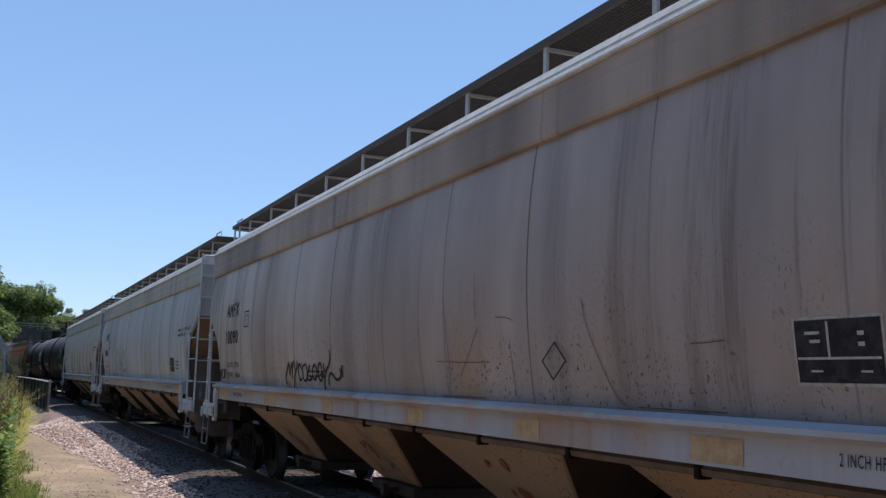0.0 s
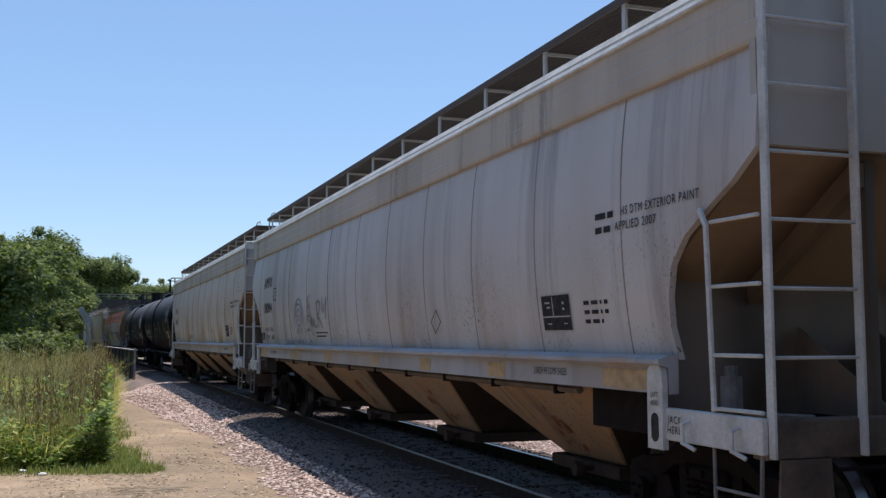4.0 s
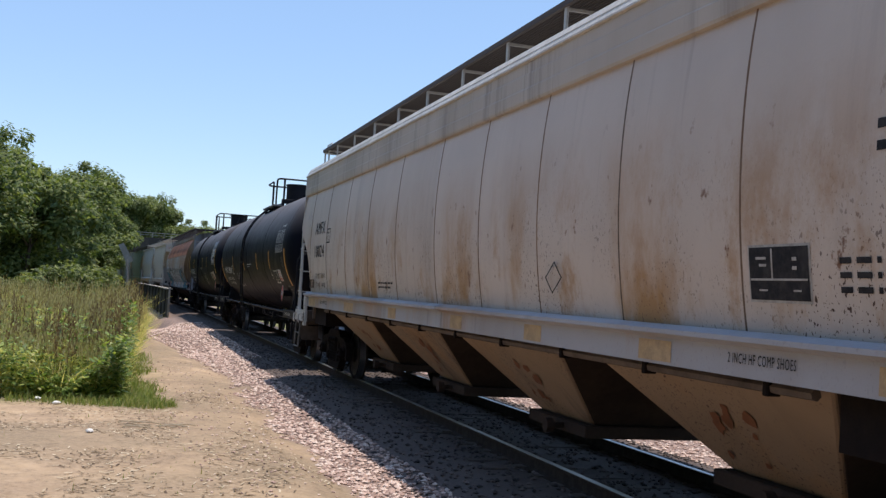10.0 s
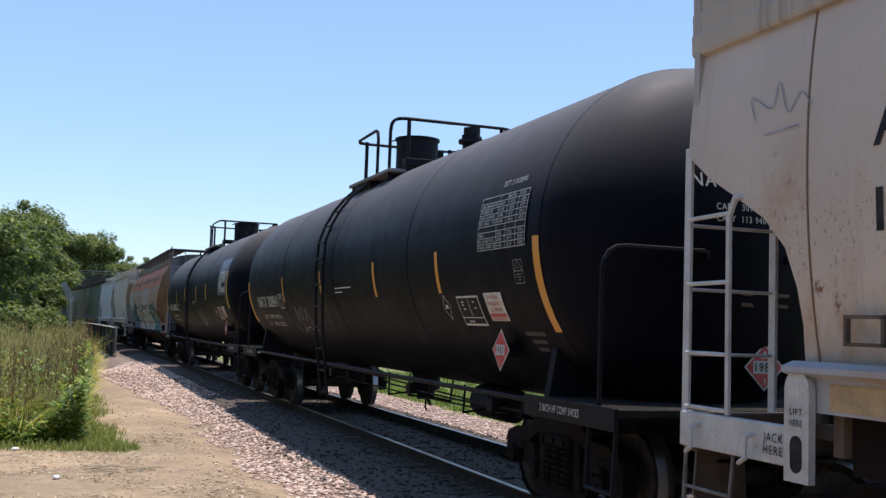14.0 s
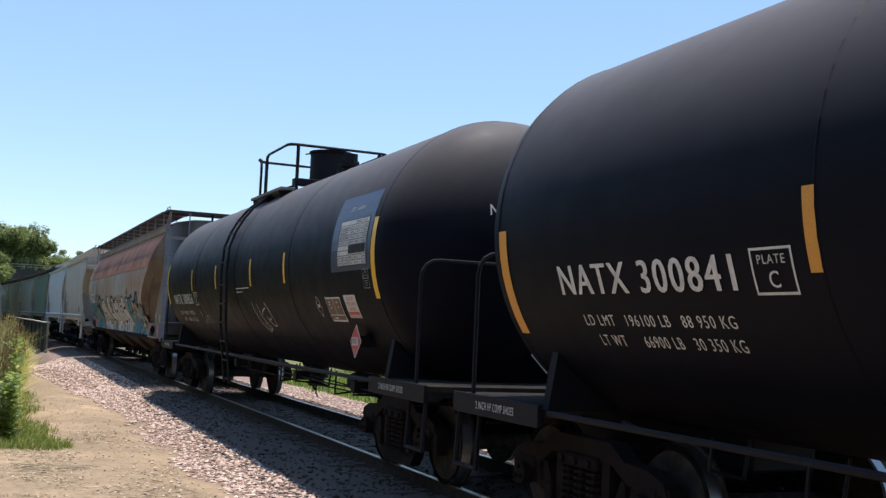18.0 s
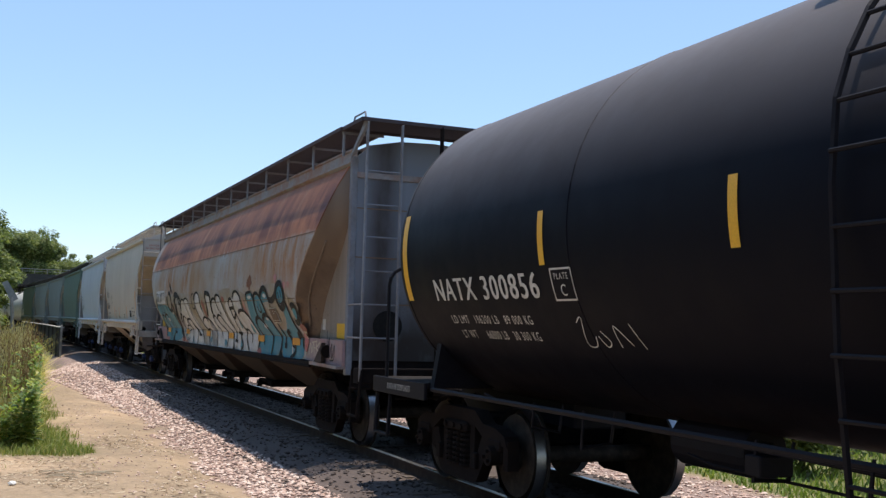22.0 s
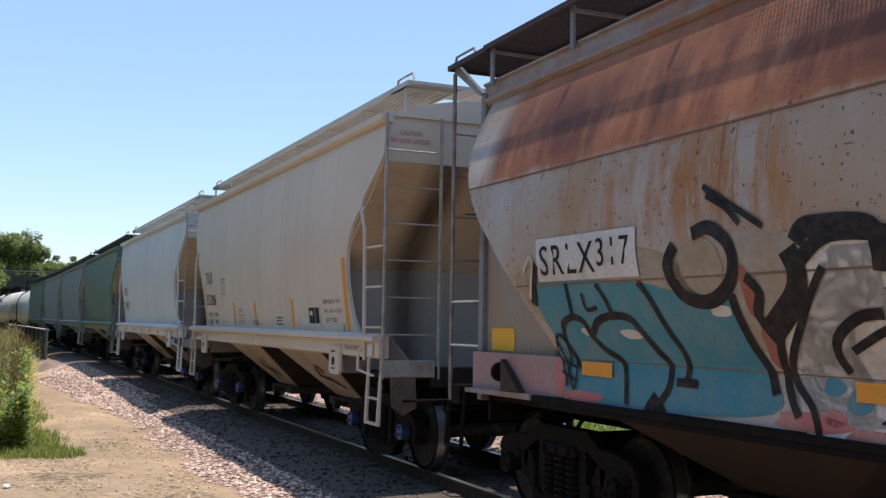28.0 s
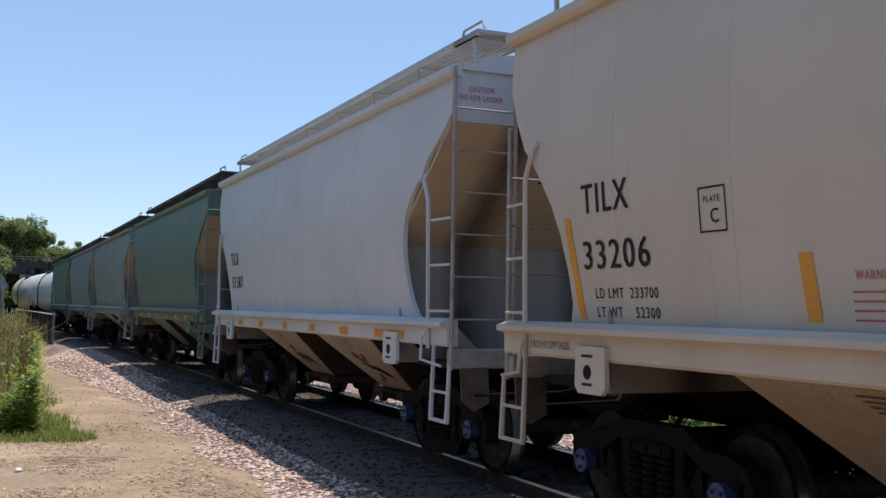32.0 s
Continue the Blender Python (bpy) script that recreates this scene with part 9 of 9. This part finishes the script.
tag(first_car, "sprayblack", 0.036, (1.86, 2.02), (1.84, 1.94), (1.91, 1.85), (2.06, 1.77), (2.13, 1.68), (2.17, 1.59), (2.13, 1.56))
tag(first_car, "sprayblack", 0.036, (1.98, 1.61), (1.95, 1.7), (1.88, 1.75), (1.8, 1.74), (1.7, 1.69), (1.59, 1.68), (1.5, 1.71), (1.43, 1.79), (1.4, 1.84), (1.42, 1.71))
tag(first_car, "sprayblack", 0.036, (1.5, 1.81), (1.47, 1.77))
tag(second_car, "spraygrey", 0.034, (3.19, 2.44), (3.37, 2.37), (3.45, 2.18), (3.5, 2.03), (3.62, 1.91))
tag(second_car, "spraygrey", 0.034, (3.39, 2.2), (3.26, 2.27), (3.19, 2.21), (3.27, 2.1), (3.43, 2.04), (3.29, 1.97), (3.29, 1.87))
tag(second_car, "spraygrey", 0.034, (3.19, 2.05), (3.16, 1.88), (3.09, 2.04), (3.05, 1.87), (2.94, 2.01), (2.88, 1.87), (2.71, 1.9))
tag(second_car, "spraygrey", 0.034, (2.65, 2.25), (2.64, 2.07), (2.6, 1.85))
tag(second_car, "spraygrey", 0.034, (2.7, 2.27), (2.52, 2.31), (2.41, 2.26), (2.44, 2.16), (2.6, 2.07), (2.44, 1.96), (2.32, 1.85))
tag(second_car, "spraygrey", 0.034, (2.22, 2.38), (2.26, 2.1))
tag(second_car, "spraygrey", 0.034, (2.08, 2.25), (2.15, 2.11))
tag(second_car, "spraygrey", 0.034, (1.94, 2.35), (2.04, 1.99))
tag(second_car, "spraygrey", 0.034, (3.66, 1.79), (3.42, 1.84), (3.18, 1.79), (3.03, 1.73))
tag(second_car, "sprayblue", 0.032, (4.65, 1.88), (4.55, 2.2), (4.36, 2.36), (4.17, 2.4), (3.96, 2.33), (3.84, 2.2), (3.8, 2), (3.8, 1.71), (3.74, 1.48))
tag(second_car, "sprayblue", 0.032, (4.54, 2.13), (4.36, 2.29), (4.18, 2.31), (3.99, 2.25), (3.92, 2.08), (3.92, 1.87))
tag(second_car, "sprayblue", 0.032, (3.99, 2.04), (4.07, 1.94), (4.24, 1.9), (4.4, 1.95), (4.45, 2.06), (4.37, 2.17), (4.2, 2.21), (4.04, 2.15), (3.99, 2.04))
tag(second_car, "sprayblue", 0.032, (4.28, 2.12), (4.23, 1.99), (4.12, 2.11))
tag(second_car, "sprayblue", 0.032, (4.48, 1.88), (4.43, 1.77), (4.28, 1.86), (4.21, 1.75), (4.07, 1.85), (3.99, 1.77))
tag(second_car, "sprayblue", 0.032, (4.69, 1.7), (4.68, 1.52), (4.48, 1.39))
tag(second_car, "sprayblue", 0.032, (5.32, 1.38), (5.59, 1.52), (5.38, 1.65), (5.27, 1.56), (5.12, 1.68), (5.05, 1.57), (4.92, 1.63), (4.86, 1.51))
tag(second_car, "sprayblue", 0.032, (4.61, 1.52), (4.52, 1.64), (4.4, 1.58), (4.28, 1.66), (4.2, 1.58), (4.07, 1.64), (3.99, 1.52))
tag(second_car, "sprayblue", 0.032, (3.66, 1.42), (3.79, 1.52), (3.67, 1.54), (3.51, 1.42))
tag(second_car, "sprayblue", 0.032, (3.42, 1.41), (3.55, 1.52), (3.4, 1.55), (3.25, 1.43))
tag(second_car, "sprayblue", 0.032, (3.48, 1.6), (3.36, 1.63), (3.26, 1.61), (3.19, 1.55), (3.11, 1.45))
for a_scratch in [[(-2.31, 2.14), (-2.16, 1.98), (-1.93, 1.76)], [(-2.26, 2.59), (-2.27, 2.22)], [(-3.98, 2.27), (-4.02, 2.12), (-4.13, 1.91), (-4.31, 1.64), (-4.42, 1.57)], [(-2.66, 2.21), (-2.83, 2.2), (-2.96, 2.17)], [(-1.41, 1.87), (-1.98, 1.86), (-2.5, 1.86)], [(-1.6, 2.42), (-1.69, 1.92), (-1.65, 1.57)], [(-1.47, 1.57), (-1.86, 1.57), (-2.34, 1.57)], [(-4.54, 1.57), (-4.92, 1.57), (-5.41, 1.57)], [(-5.15, 1.95), (-5.29, 1.95), (-5.45, 1.96)], [(-2.88, 2.04), (-2.91, 1.57)]]:
    scrawl(first_car, [a_scratch], "rustbloom", w=0.007, name="rust_scratch")
scrawl(fifth_car, [[(3.72, 1.76), (3.62, 1.80), (3.70, 1.60), (3.58, 1.58), (3.52, 1.66)], [(3.42, 1.70), (3.34, 1.62), (3.42, 1.58), (3.48, 1.66)], [(3.22, 1.58), (3.2, 1.74), (3.05, 1.60)], [(2.98, 1.76), (2.9, 1.58)]], "text_white", w=0.010, side=lambda z: tank_side(z))
scrawl(fifth_car, [[(-1.02, 1.97), (-1.13, 1.68), (-1.29, 1.54), (-1.44, 1.5), (-1.46, 1.55), (-1.37, 1.63)], [(-1.34, 1.93), (-1.41, 1.73), (-1.54, 1.61), (-1.62, 1.57), (-1.52, 1.53), (-1.39, 1.61)], [(-1.49, 1.76), (-1.55, 1.81), (-1.65, 1.84), (-1.80, 1.87)],
                  [(-1.85, 1.95), (-2.02, 1.79), (-2.06, 1.67), (-2.02, 1.6), (-1.85, 1.61), (-1.69, 1.73)], [(-1.77, 1.7), (-1.86, 1.69), (-1.93, 1.73)]], "text_white", w=0.016, side=lambda z: tank_side(z))

scrawl(second_car, [[(8.55, 2.1), (8.4, 2.22), (8.25, 2.1), (8.3, 1.9), (8.5, 1.88), (8.55, 2.1)], [(8.5, 2.05), (8.4, 1.95), (8.3, 2.05)], [(8.52, 1.82), (8.3, 1.8)]], "sprayblack", w=0.008)
scrawl(third_car, [[(-8.55, 3.02), (-8.68, 3.15), (-8.75, 2.95), (-8.9, 3.1)], [(-8.6, 2.86), (-8.95, 2.98)], [(-9.0, 3.05), (-9.1, 3.2), (-9.15, 3.0), (-9.3, 3.1)], [(-8.85, 2.85), (-9.2, 2.9)]], "sprayblack", w=0.010)
scrawl(third_car, [[(8.9, 2.95), (8.95, 3.1), (8.75, 3.0), (8.7, 3.15), (8.6, 2.95), (8.5, 3.05), (8.4, 2.95)], [(8.8, 2.85), (8.5, 2.86)]], "sprayblue", w=0.008)
scrawl(fourth_car, [[(3.12, 1.75), (2.92, 1.95), (2.97, 1.7), (2.72, 1.9), (2.67, 1.72), (2.47, 1.95), (2.42, 1.7), (2.22, 1.9)], [(2.82, 1.6), (2.97, 1.52), (2.52, 1.6), (2.22, 1.55)], [(2.17, 1.95), (2.07, 1.6), (1.92, 1.55)]], "text_white", w=0.008, side=tank_side)

ground()
track()
bridges()
trees()
shed()
litter()
debris()
meadow()
loose_stones()


# ---- all that moves ----
def motions():
    for car, u, base in CARS:
        rows = []
        for k in range(65):
            t = k / 2
            c = u - gone(t)
            a, b = line(c - base / 2), line(c + base / 2)
            m = (a + b) / 2
            rows.append((t, pose(m.x, m.y, 0, 0, 0, -math.degrees(math.atan2(b.x - a.x, b.y - a.y)))))
        walk(car, rows)
    turn = [(k * 0.16, gone(min(k * 0.16, 32.0)) / 0.457) for k in range(201)]
    for w in WHEELS:
        at = w.matrix_basis.translation.copy()
        walk(w, [(t, pose(at.x, at.y, at.z, math.degrees(a))) for t, a in turn])


motions()
